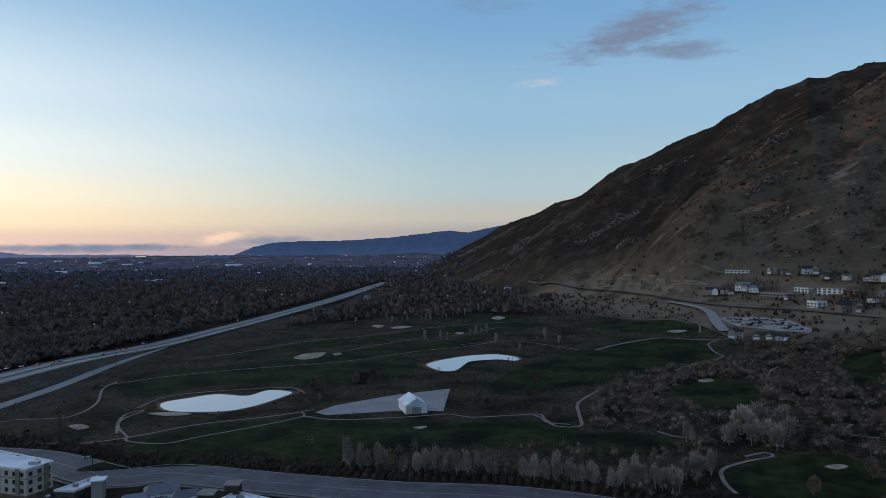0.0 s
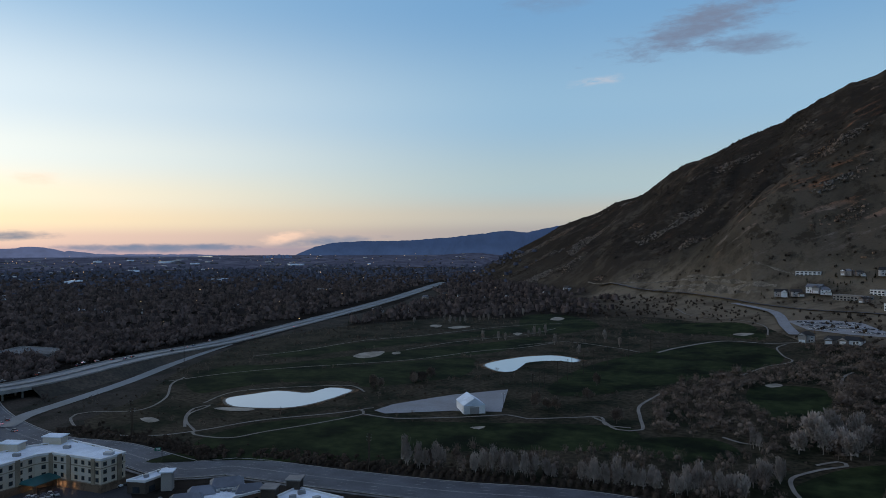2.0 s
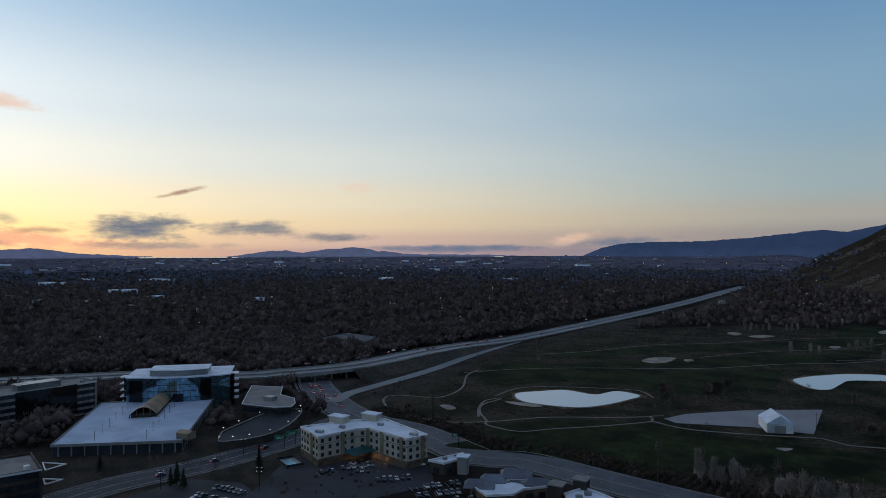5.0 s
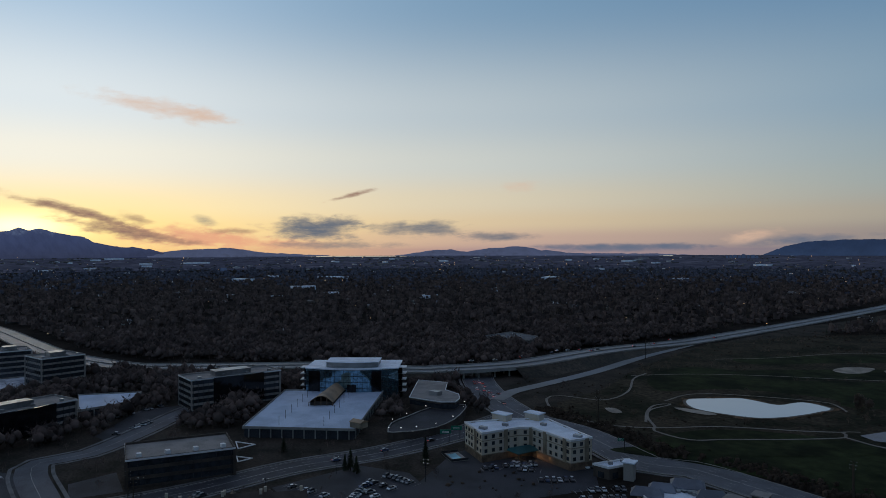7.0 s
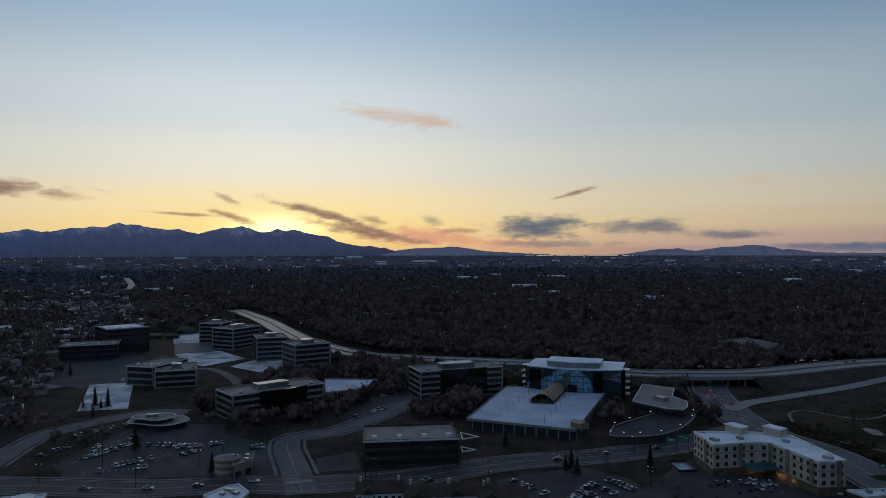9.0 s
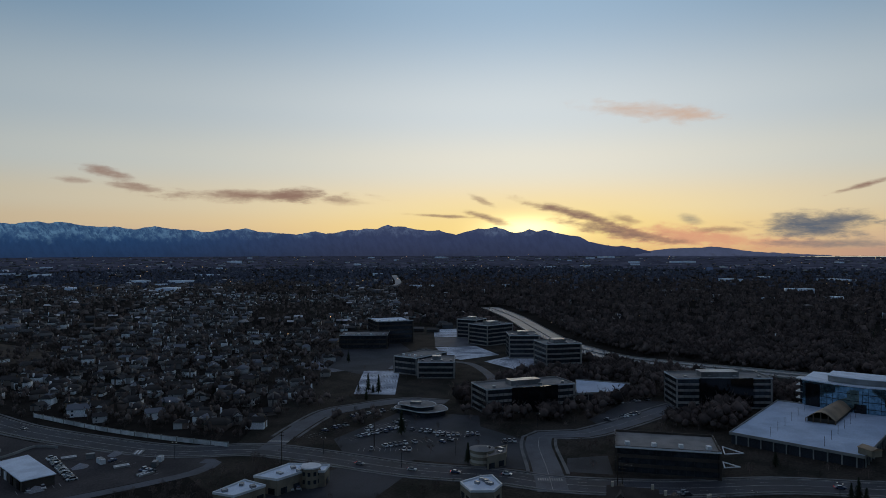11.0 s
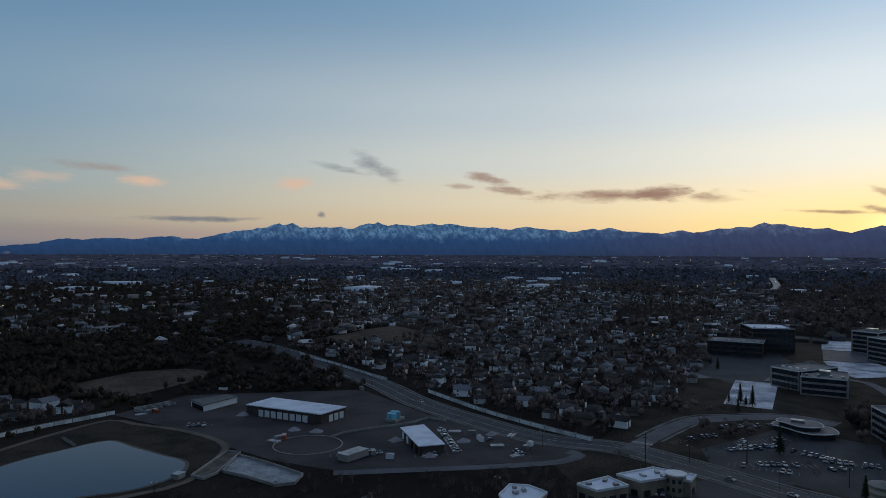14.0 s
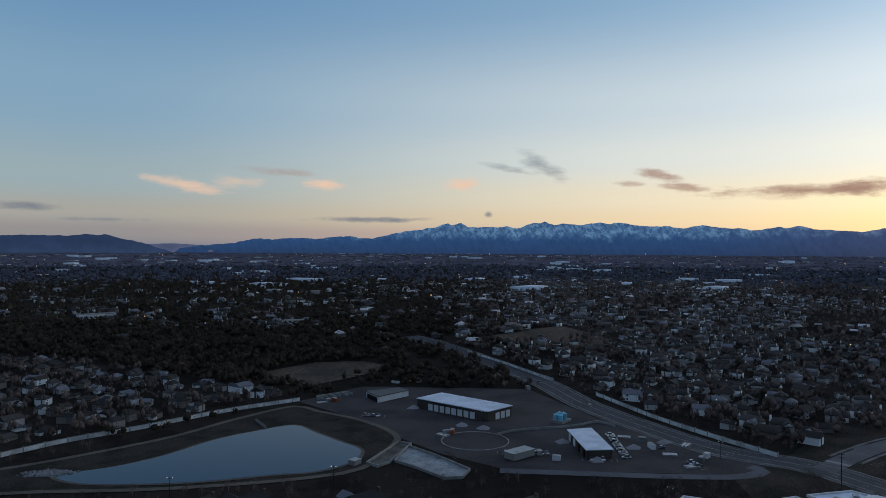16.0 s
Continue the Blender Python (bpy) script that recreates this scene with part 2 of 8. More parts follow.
def lamp_mat(name, colour, strength):
    m = bpy.data.materials.new(name)
    m.use_nodes = True
    N = Nodes(m.node_tree)
    N.add("ShaderNodeOutputMaterial", N.add("ShaderNodeEmission", (*colour, 1.0), strength).outputs[0])
    return m


EARTH = mat("dry_earth_and_grass", (0.052, 0.042, 0.03), vary=0.9, scale=0.03, stain=0.03, second=(0.022, 0.021, 0.015))
ASPHALT = mat("worn_asphalt", (0.088, 0.094, 0.112), 0.75, 0.4, 0.2, stain=0.06, second=(0.058, 0.062, 0.074))
FREEWAY = mat("pale_concrete_road", (0.125, 0.134, 0.156), 0.55, 0.3, 0.2, stain=0.03, second=(0.09, 0.092, 0.1), spec=0.5)
DARK_ASPHALT = mat("dark_asphalt", (0.048, 0.051, 0.061), 0.8, 0.4, 0.2, stain=0.05, second=(0.034, 0.034, 0.038))
YARD = mat("yard_dirt_and_asphalt", (0.07, 0.063, 0.064), 0.9, 0.4, 0.08, stain=0.03, second=(0.042, 0.039, 0.041), spec=0.1)
LOT = mat("parking_asphalt", (0.042, 0.044, 0.053), 0.85, 0.7, 0.2, stain=0.04, second=(0.022, 0.024, 0.029))
CONCRETE = mat("concrete", (0.3, 0.295, 0.28), 0.8, 0.3, 0.4, stain=0.15, second=(0.22, 0.215, 0.2))
PAINT = mat("road_paint", (0.34, 0.34, 0.33), 0.6, 0.5, 0.5)
CART = mat("cart_path_concrete", (0.2, 0.185, 0.165), 0.85, 0.3, 0.3, stain=0.1, second=(0.14, 0.13, 0.115))
GRAVEL = mat("pale_gravel", (0.25, 0.26, 0.28), 0.9, 0.5, 0.3, stain=0.05, second=(0.22, 0.22, 0.23))
FAIRWAY = mat("mown_grass", (0.022, 0.031, 0.0115), 0.95, 0.6, 0.012, stain=0.03, second=(0.0055, 0.0085, 0.0035), spec=0.05)
ROUGH = mat("dormant_grass", (0.045, 0.037, 0.025), 0.95, 0.95, 0.025, stain=0.03, second=(0.011, 0.0135, 0.007), spec=0.05)
SAND = mat("bunker_sand", (0.34, 0.31, 0.26), 0.9, 0.3, 0.3)
DIRT = mat("bare_dirt", (0.12, 0.105, 0.085), 0.9, 0.5, 0.1, stain=0.05, second=(0.085, 0.075, 0.06))
WHITE_ROOF = mat("white_roof_membrane", (0.68, 0.76, 0.86), 0.6, 0.18, 0.2, stain=0.12, second=(0.54, 0.61, 0.7))
GREY_ROOF = mat("grey_gravel_roof", (0.24, 0.23, 0.22), 0.85, 0.35, 0.4, stain=0.1, second=(0.17, 0.165, 0.16))


def water_mat(name, ior, rough, body=(0.004, 0.017, 0.05)):
    m = bpy.data.materials.new(name)
    m.use_nodes = True
    N = Nodes(m.node_tree)
    b = N.add("ShaderNodeBsdfPrincipled")
    b.inputs["Base Color"].default_value = (*body, 1)
    b.inputs["Roughness"].default_value = rough
    b.inputs["Specular IOR Level"].default_value = 0.5
    b.inputs["IOR"].default_value = ior
    n = N.add("ShaderNodeBump")
    n.inputs["Strength"].default_value, n.inputs["Distance"].default_value = 0.012, 0.1
    N.put(n.inputs["Height"], N.noise(N.add("ShaderNodeNewGeometry").outputs["Position"], 0.4, 3.0))
    N.put(b.inputs["Normal"], n.outputs[0])
    N.add("ShaderNodeOutputMaterial", b.outputs[0])
    return m


WATER = water_mat("still_water", 1.31, 0.02)
# part of the sky's brightness on the ponds is put into the body colour
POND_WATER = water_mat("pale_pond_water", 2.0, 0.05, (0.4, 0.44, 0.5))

# ---- mesh helpers ----


def obj(name, verts, faces, material, parent=None, label="", kind="", category="", smooth=False, group=""):
    me = bpy.data.meshes.new(name)
    me.from_pydata([tuple(v) for v in verts], [], [tuple(f) for f in faces])
    for m in material if isinstance(material, (list, tuple)) else (material,):
        me.materials.append(m)
    if smooth:
        me.shade_smooth()
    ob = new(name, me)
    if parent is not None:
        ob.parent = parent
    return tagged(ob, label, category, group, kind)


def drape(name, outline, material, up, label, kind="structure", category="", cell=0.0):
    """A flat patch of ground that follows the terrain."""
    bm = bmesh.new()
    bm.faces.new([bm.verts.new((x, y, 0.0)) for x, y in outline])
    if cell:
        xs, ys = [p[0] for p in outline], [p[1] for p in outline]
        for n in range(int(min(xs) // cell) + 1, int(max(xs) // cell) + 1):
            bmesh.ops.bisect_plane(bm, geom=bm.verts[:] + bm.edges[:] + bm.faces[:], plane_co=(n * cell, 0, 0), plane_no=(1, 0, 0))
        for n in range(int(min(ys) // cell) + 1, int(max(ys) // cell) + 1):
            bmesh.ops.bisect_plane(bm, geom=bm.verts[:] + bm.edges[:] + bm.faces[:], plane_co=(0, n * cell, 0), plane_no=(0, 1, 0))
    bmesh.ops.triangulate(bm, faces=bm.faces[:])
    z = height([v.co.x for v in bm.verts], [v.co.y for v in bm.verts])
    for v, h in zip(bm.verts, z):
        v.co.z = h + up
    bmesh.ops.recalc_face_normals(bm, faces=bm.faces[:])
    if bm.faces and sum(f.normal.z for f in bm.faces) < 0:
        bmesh.ops.reverse_faces(bm, faces=bm.faces[:])
    me = bpy.data.meshes.new(name)
    bm.to_mesh(me)
    bm.free()
    me.materials.append(material)
    return tagged(new(name, me), label, category or name.replace("_", " "), kind=kind)


def curve(points, gap=6.0, closed=False):
    """A smooth line through the points, one point every few metres."""
    p = [np.array(q, float) for q in points]
    n = len(p)
    out = []
    for i in range(n if closed else n - 1):
        if closed:
            a, b, c, d = p[i - 1], p[i], p[(i + 1) % n], p[(i + 2) % n]
        else:
            b, c = p[i], p[i + 1]
            a = p[i - 1] if i else 2 * b - c
            d = p[i + 2] if i + 2 < n else 2 * c - b
        k = max(2, int(np.hypot(*(c - b)[:2]) / gap))
        for u in np.arange(k) / k:
            out.append(0.5 * (2 * b + (c - a) * u + (2 * a - 5 * b + 4 * c - d) * u * u + (3 * b - a - 3 * c + d) * u**3))
    if not closed:
        out.append(p[-1])
    return np.array(out)


KEEP_OUT = []


def sides(line):
    t = np.gradient(line[:, :2], axis=0)
    t /= np.linalg.norm(t, axis=1)[:, None] + 1e-9
    return np.stack([-t[:, 1], t[:, 0]], 1)


def strip(line, offset, width, up, thick=0.0, lift=None):
    """Vertices and faces of a band beside a line; thick: a raised band with sides."""
    n = sides(line)
    a, b = line[:, :2] + n * (offset + width / 2), line[:, :2] + n * (offset - width / 2)
    za, zb = height(a[:, 0], a[:, 1]), height(b[:, 0], b[:, 1])
    base = np.maximum(za, zb) if lift is None else lift + (za + zb) / 2
    k = len(line)
    if not thick:
        v = np.concatenate([np.c_[a, base + up], np.c_[b, base + up]])
        return v, [(i, k + i, k + i + 1, i + 1) for i in range(k - 1)]
    v = np.concatenate([np.c_[a, base + up], np.c_[b, base + up], np.c_[a, base + up + thick], np.c_[b, base + up + thick]])
    f = []
    for i in range(k - 1):
        f += [(2 * k + i, 3 * k + i, 3 * k + i + 1, 2 * k + i + 1), (i, 2 * k + i, 2 * k + i + 1, i + 1), (k + i + 1, 3 * k + i + 1, 3 * k + i, k + i)]
    f += [(0, k, 3 * k, 2 * k), (k - 1, 3 * k - 1, 4 * k - 1, 2 * k - 1)]
    return v, f


def road(name, points, width, material, label, up=0.12, gap=8.0, lift=None, margin=2.0, category="road"):
    line = curve(points, gap)
    KEEP_OUT.append((line[:, :2], width / 2 + margin))
    v, f = strip(line, 0.0, width, up, 0.0, lift)
    return tagged(obj(name, v, f, material, smooth=True), label, category, kind="structure"), line


def dashes(name, line, offset, up, parent, length=3.0, gap=9.0, width=0.18, lift=None):
    """Painted lane marks, joined; gap 0 makes one long line."""
    if gap == 0:
        v, f = strip(line, offset, width, up, 0.0, lift)
        return obj(name, v, f, PAINT, parent, kind="stuff")
    fine = curve([tuple(p) for p in line[:, :2]], 3.0)
    n = sides(fine)
    v, f = [], []
    for i in range(0, len(fine) - 1, 4):
        p, q = fine[i, :2] + n[i] * offset, fine[i + 1, :2] + n[i + 1] * offset
        s = n[i] * width / 2
        z = float(height(p[0], p[1])) + up + (0.0 if lift is None else float(np.interp(i / len(fine), np.linspace(0, 1, len(lift)), lift)))
        k = len(v)
        v += [(*(p + s), z), (*(p - s), z), (*(q - s), z), (*(q + s), z)]
        f.append((k, k + 1, k + 2, k + 3))
    return obj(name, v, f, PAINT, parent, kind="stuff")


# ---- ground ----
azs = np.concatenate([np.arange(-6.0, 32.0, 0.2), np.arange(32.0, 188.0, 0.5), np.arange(188.0, 354.0, 3.0)])
rs = np.concatenate([[0.0], np.geomspace(25.0, 850.0, 110), np.arange(858.0, 2500.0, 9.0), np.geomspace(2520.0, 4830.0, 45)])
ga, gr = np.meshgrid(np.radians(azs), rs)
gx, gy = -np.sin(ga) * gr, np.cos(ga) * gr
gz = height(gx, gy)
na, nr = len(azs), len(rs)
ids = np.arange(na * nr).reshape(nr, na)
q0, q1, q2, q3 = ids[:-1], np.roll(ids, -1, 1)[:-1], np.roll(ids, -1, 1)[1:], ids[1:]
ground_faces = np.stack([q0, q1, q2, q3], -1).reshape(-1, 4)


def ground_mat():
    """Dry grass and scrub; bare rock where the slope is steep."""
    m = bpy.data.materials.new("ground")
    m.use_nodes = True
    N = Nodes(m.node_tree)
    geo = N.add("ShaderNodeNewGeometry")
    where = geo.outputs["Position"]
    up = N.add("ShaderNodeSeparateXYZ", geo.outputs["Normal"]).outputs[2]
    high = N.add("ShaderNodeSeparateXYZ", where).outputs[2]
    c = N.mix(N.remap(N.noise(where, 0.006, 5.0), 0.4, 0.62, smooth=True), (0.042, 0.037, 0.032, 1), (0.023, 0.021, 0.019, 1))
    c = N.mix(N.math("MULTIPLY", N.remap(N.noise(where, 0.05, 6.0, 0.65), 0.5, 0.6, smooth=True), 0.65), c, (0.021, 0.019, 0.017, 1))
    slope = N.mix(N.remap(N.noise(where, 0.005, 6.0, 0.62), 0.4, 0.6, smooth=True), (0.104, 0.086, 0.066, 1), (0.058, 0.05, 0.039, 1))
    slope = N.mix(N.math("MULTIPLY", N.remap(N.noise(where, 0.035, 7.0, 0.72), 0.48, 0.6, smooth=True), 0.75), slope, (0.036, 0.03, 0.022, 1))
    tilted = N.add("ShaderNodeVectorRotate", where, rotation_type="EULER_XYZ")
    tilted.inputs["Rotation"].default_value = (0.5, 0.35, 0.0)
    banded = N.add("ShaderNodeVectorMath", tilted.outputs[0], (0.016, 0.016, 0.07), operation="MULTIPLY").outputs[0]
    ledge = N.math("MULTIPLY", N.remap(N.noise(banded, 1.0, 6.0, 0.65), 0.53, 0.62, smooth=True), N.remap(N.noise(where, 0.008, 4.0), 0.46, 0.58, smooth=True))
    rock = N.math("MULTIPLY", N.math("MULTIPLY", ledge, N.remap(N.noise(where, 0.06, 6.0, 0.75), 0.4, 0.55)), N.remap(high, 75.0, 130.0))
    slope = N.mix(rock, slope, N.mix(N.remap(N.noise(where, 0.006, 2.0), 0.45, 0.58), (0.24, 0.12, 0.07, 1), (0.23, 0.19, 0.16, 1)))
    slope = N.mix(N.math("MULTIPLY", N.remap(high, 120.0, 35.0, smooth=True), N.remap(N.noise(where, 0.02, 6.0, 0.7), 0.36, 0.56)), slope, (0.18, 0.15, 0.112, 1))
    px, py, pz = N.add("ShaderNodeSeparateXYZ", where).outputs
    over = N.math("ADD", N.math("MULTIPLY_ADD", px, -0.56, pz), N.math("MULTIPLY", N.noise(where, 0.012, 5.0, 0.65), 150.0))
    brush = N.math("MULTIPLY", N.remap(over, 350.0, 400.0, smooth=True), N.remap(N.noise(where, 0.02, 6.0, 0.7), 0.32, 0.52))
    slope = N.mix(N.math("MULTIPLY", brush, 0.85), slope, (0.03, 0.025, 0.021, 1))
    c = N.mix(N.math("MULTIPLY", N.remap(high, 4.0, 15.0, smooth=True), N.remap(py, 450.0, 700.0, smooth=True)), c, slope)
    b = N.add("ShaderNodeBsdfPrincipled")
    N.put(b.inputs["Base Color"], c)
    b.inputs["Roughness"].default_value, b.inputs["Specular IOR Level"].default_value = 1.0, 0.0
    n = N.add("ShaderNodeBump")
    n.inputs["Strength"].default_value, n.inputs["Distance"].default_value = 1.0, 4.5
    N.put(n.inputs["Height"], N.noise(where, 0.05, 9.0, 0.72))
    N.put(b.inputs["Normal"], n.outputs[0])
    N.add("ShaderNodeOutputMaterial", b.outputs[0])
    return m


GROUND = ground_mat()
ground = obj("ground", np.stack([gx, gy, gz], -1).reshape(-1, 3), ground_faces, GROUND, smooth=True)
tagged(ground, "dry brown ground with scrub, rising to a rocky mountain slope", "ground", kind="structure")


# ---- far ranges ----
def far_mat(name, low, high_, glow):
    """A far surface: the haze of many miles of blue air is put into its colour and glow."""
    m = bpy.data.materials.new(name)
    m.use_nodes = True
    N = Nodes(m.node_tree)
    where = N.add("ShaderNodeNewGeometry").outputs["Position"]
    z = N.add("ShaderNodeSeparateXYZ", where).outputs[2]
    # more of the haze tint near the foot
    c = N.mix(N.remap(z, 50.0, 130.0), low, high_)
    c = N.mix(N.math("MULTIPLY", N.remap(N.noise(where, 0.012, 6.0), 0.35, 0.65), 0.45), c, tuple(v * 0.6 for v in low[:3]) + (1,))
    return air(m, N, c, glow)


# haze: the tint c is both base colour and self-glow
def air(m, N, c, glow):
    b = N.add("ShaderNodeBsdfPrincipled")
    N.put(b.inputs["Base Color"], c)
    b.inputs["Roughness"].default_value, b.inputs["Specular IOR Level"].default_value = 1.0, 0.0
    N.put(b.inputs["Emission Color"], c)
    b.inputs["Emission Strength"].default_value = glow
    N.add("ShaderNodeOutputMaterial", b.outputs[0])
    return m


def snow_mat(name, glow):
    """Rock with blue air haze put into colour and glow, more violet toward the sunset, and snow over a ragged line: it
    lies in the gullies and thins out downwards.
    """
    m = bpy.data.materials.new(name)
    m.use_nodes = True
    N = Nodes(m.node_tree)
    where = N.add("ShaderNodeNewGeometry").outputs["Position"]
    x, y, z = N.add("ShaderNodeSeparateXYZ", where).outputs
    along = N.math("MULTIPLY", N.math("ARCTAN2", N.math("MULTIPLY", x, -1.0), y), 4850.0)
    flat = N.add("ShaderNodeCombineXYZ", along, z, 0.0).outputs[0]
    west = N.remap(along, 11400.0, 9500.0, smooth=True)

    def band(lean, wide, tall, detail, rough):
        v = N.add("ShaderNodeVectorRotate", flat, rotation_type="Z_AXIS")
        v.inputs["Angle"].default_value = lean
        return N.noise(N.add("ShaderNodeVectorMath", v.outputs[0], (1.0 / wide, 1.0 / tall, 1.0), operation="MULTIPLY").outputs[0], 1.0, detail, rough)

    # rock and snow tints with the air's haze already in them
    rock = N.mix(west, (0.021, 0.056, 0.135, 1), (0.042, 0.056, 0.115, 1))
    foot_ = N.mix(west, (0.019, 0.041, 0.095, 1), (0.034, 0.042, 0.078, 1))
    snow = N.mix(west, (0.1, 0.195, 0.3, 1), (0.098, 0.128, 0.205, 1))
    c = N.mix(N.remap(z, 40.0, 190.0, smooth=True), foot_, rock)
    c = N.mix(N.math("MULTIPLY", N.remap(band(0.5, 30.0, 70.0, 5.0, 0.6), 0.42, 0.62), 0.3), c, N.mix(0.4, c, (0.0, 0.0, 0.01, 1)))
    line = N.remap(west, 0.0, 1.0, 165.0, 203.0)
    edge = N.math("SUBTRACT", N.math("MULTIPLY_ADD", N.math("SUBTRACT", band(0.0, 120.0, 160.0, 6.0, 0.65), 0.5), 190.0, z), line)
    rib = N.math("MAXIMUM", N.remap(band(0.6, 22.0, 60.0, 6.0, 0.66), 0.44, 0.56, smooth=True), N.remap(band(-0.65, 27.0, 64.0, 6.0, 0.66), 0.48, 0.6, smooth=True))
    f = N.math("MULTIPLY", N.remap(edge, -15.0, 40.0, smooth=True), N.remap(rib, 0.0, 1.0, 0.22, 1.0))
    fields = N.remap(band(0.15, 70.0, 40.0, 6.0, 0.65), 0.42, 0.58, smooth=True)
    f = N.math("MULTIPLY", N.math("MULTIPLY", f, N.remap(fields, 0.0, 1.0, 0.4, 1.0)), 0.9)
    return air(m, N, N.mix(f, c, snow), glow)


def far_range(name, crest, dist, material, label, rugged=1.0, seed=0, folds=60.0):
    """A chain of mountains on the horizon: crest as (azimuth, elevation) in degrees, with spurs running down from it."""
    crest = sorted((c[0] % 360.0, c[1]) for c in crest)
    a0, a1 = crest[0][0], crest[-1][0]
    az_ = np.arange(a0, a1, 0.07)
    el = np.interp(az_, [c[0] for c in crest], [c[1] for c in crest])
    el = el + rugged * (0.10 * value(az_ * 3.1, az_ * 0 + seed) + 0.06 * value(az_ * 8.3, az_ * 0 + seed + 5) - 0.08)
    el = el - 0.5 * (1.0 - np.clip(np.minimum(az_ - a0, a1 - az_) / 0.5, 0.0, 1.0)) ** 2
    rows = 22
    v, f = [], []
    k = len(az_)
    a = np.radians(az_)
    top = EYE[2] + dist * np.tan(np.radians(el))
    for j in range(rows):
        u = j / (rows - 1)
        bend = az_ + 0.5 * np.sin(az_ * 0.9 + seed) * (1.0 - u) * 2.0
        fold = 1.6 * np.abs(2 * value(bend * 0.55, u * 1.5 + seed) - 1) + 0.9 * np.abs(2 * value(bend * 1.4, u * 2.2 + seed + 9) - 1) + 0.5 * np.abs(2 * value(bend * 3.3, u * 4.0 + seed + 3) - 1) - 1.4
        d = dist - 125.0 * (1 - u) + folds * fold * np.sin(np.pi * u) ** 0.8 * 0.6
        z = 20.0 + (top - 20.0) * u**1.15
        v.append(np.stack([-np.sin(a) * d, np.cos(a) * d, z], -1))
    v = np.concatenate(v)
    for j in range(rows - 1):
        for i in range(k - 1):
            f.append((j * k + i + 1, j * k + i, (j + 1) * k + i, (j + 1) * k + i + 1))
    return tagged(obj(name, v, f, material, smooth=True), label, "mountains", kind="structure")


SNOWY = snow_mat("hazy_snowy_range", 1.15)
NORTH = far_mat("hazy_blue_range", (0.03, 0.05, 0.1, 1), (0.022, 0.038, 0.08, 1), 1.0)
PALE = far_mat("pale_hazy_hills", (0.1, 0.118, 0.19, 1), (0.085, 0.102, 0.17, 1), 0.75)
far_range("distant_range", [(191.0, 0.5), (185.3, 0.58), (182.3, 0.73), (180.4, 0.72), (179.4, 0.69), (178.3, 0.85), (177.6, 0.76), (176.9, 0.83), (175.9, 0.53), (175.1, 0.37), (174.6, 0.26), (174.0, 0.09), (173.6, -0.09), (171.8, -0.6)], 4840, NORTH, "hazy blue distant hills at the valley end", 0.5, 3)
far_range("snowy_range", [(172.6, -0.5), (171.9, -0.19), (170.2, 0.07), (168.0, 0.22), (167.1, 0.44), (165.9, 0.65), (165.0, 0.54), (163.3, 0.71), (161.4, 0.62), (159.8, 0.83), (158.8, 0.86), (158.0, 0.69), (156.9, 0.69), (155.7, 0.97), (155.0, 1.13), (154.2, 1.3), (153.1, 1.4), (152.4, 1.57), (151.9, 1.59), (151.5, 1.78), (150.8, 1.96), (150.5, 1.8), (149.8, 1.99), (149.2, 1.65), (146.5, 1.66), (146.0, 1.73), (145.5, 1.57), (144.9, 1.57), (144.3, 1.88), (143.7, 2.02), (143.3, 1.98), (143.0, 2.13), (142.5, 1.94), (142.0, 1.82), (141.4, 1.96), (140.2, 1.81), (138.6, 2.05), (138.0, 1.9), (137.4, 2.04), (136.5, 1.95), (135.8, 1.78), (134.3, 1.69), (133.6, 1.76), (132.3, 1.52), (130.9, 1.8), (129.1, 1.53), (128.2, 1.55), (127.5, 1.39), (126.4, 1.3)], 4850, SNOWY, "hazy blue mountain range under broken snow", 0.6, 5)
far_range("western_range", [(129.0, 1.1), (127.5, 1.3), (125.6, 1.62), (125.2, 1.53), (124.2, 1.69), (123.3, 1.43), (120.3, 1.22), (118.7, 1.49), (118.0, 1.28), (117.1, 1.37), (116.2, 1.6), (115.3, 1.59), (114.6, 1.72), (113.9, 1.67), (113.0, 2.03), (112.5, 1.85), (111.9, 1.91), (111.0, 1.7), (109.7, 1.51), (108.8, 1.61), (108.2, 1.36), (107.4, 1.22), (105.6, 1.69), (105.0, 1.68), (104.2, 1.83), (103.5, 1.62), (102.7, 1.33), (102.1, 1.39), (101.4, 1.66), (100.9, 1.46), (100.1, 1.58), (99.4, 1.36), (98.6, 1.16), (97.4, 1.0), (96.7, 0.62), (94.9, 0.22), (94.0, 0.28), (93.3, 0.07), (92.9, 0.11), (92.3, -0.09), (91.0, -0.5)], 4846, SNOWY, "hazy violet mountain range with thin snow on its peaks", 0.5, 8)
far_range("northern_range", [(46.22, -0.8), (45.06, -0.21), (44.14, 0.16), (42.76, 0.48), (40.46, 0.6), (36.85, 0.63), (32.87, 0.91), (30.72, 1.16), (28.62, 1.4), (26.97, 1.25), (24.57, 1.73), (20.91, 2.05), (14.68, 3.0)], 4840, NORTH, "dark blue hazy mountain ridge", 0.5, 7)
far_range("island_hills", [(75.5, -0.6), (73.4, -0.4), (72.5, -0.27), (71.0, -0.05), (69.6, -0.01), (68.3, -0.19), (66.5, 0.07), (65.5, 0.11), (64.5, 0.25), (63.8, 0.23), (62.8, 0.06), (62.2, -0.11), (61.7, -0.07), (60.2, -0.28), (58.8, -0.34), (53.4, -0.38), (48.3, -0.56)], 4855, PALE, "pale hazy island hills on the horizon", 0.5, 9)
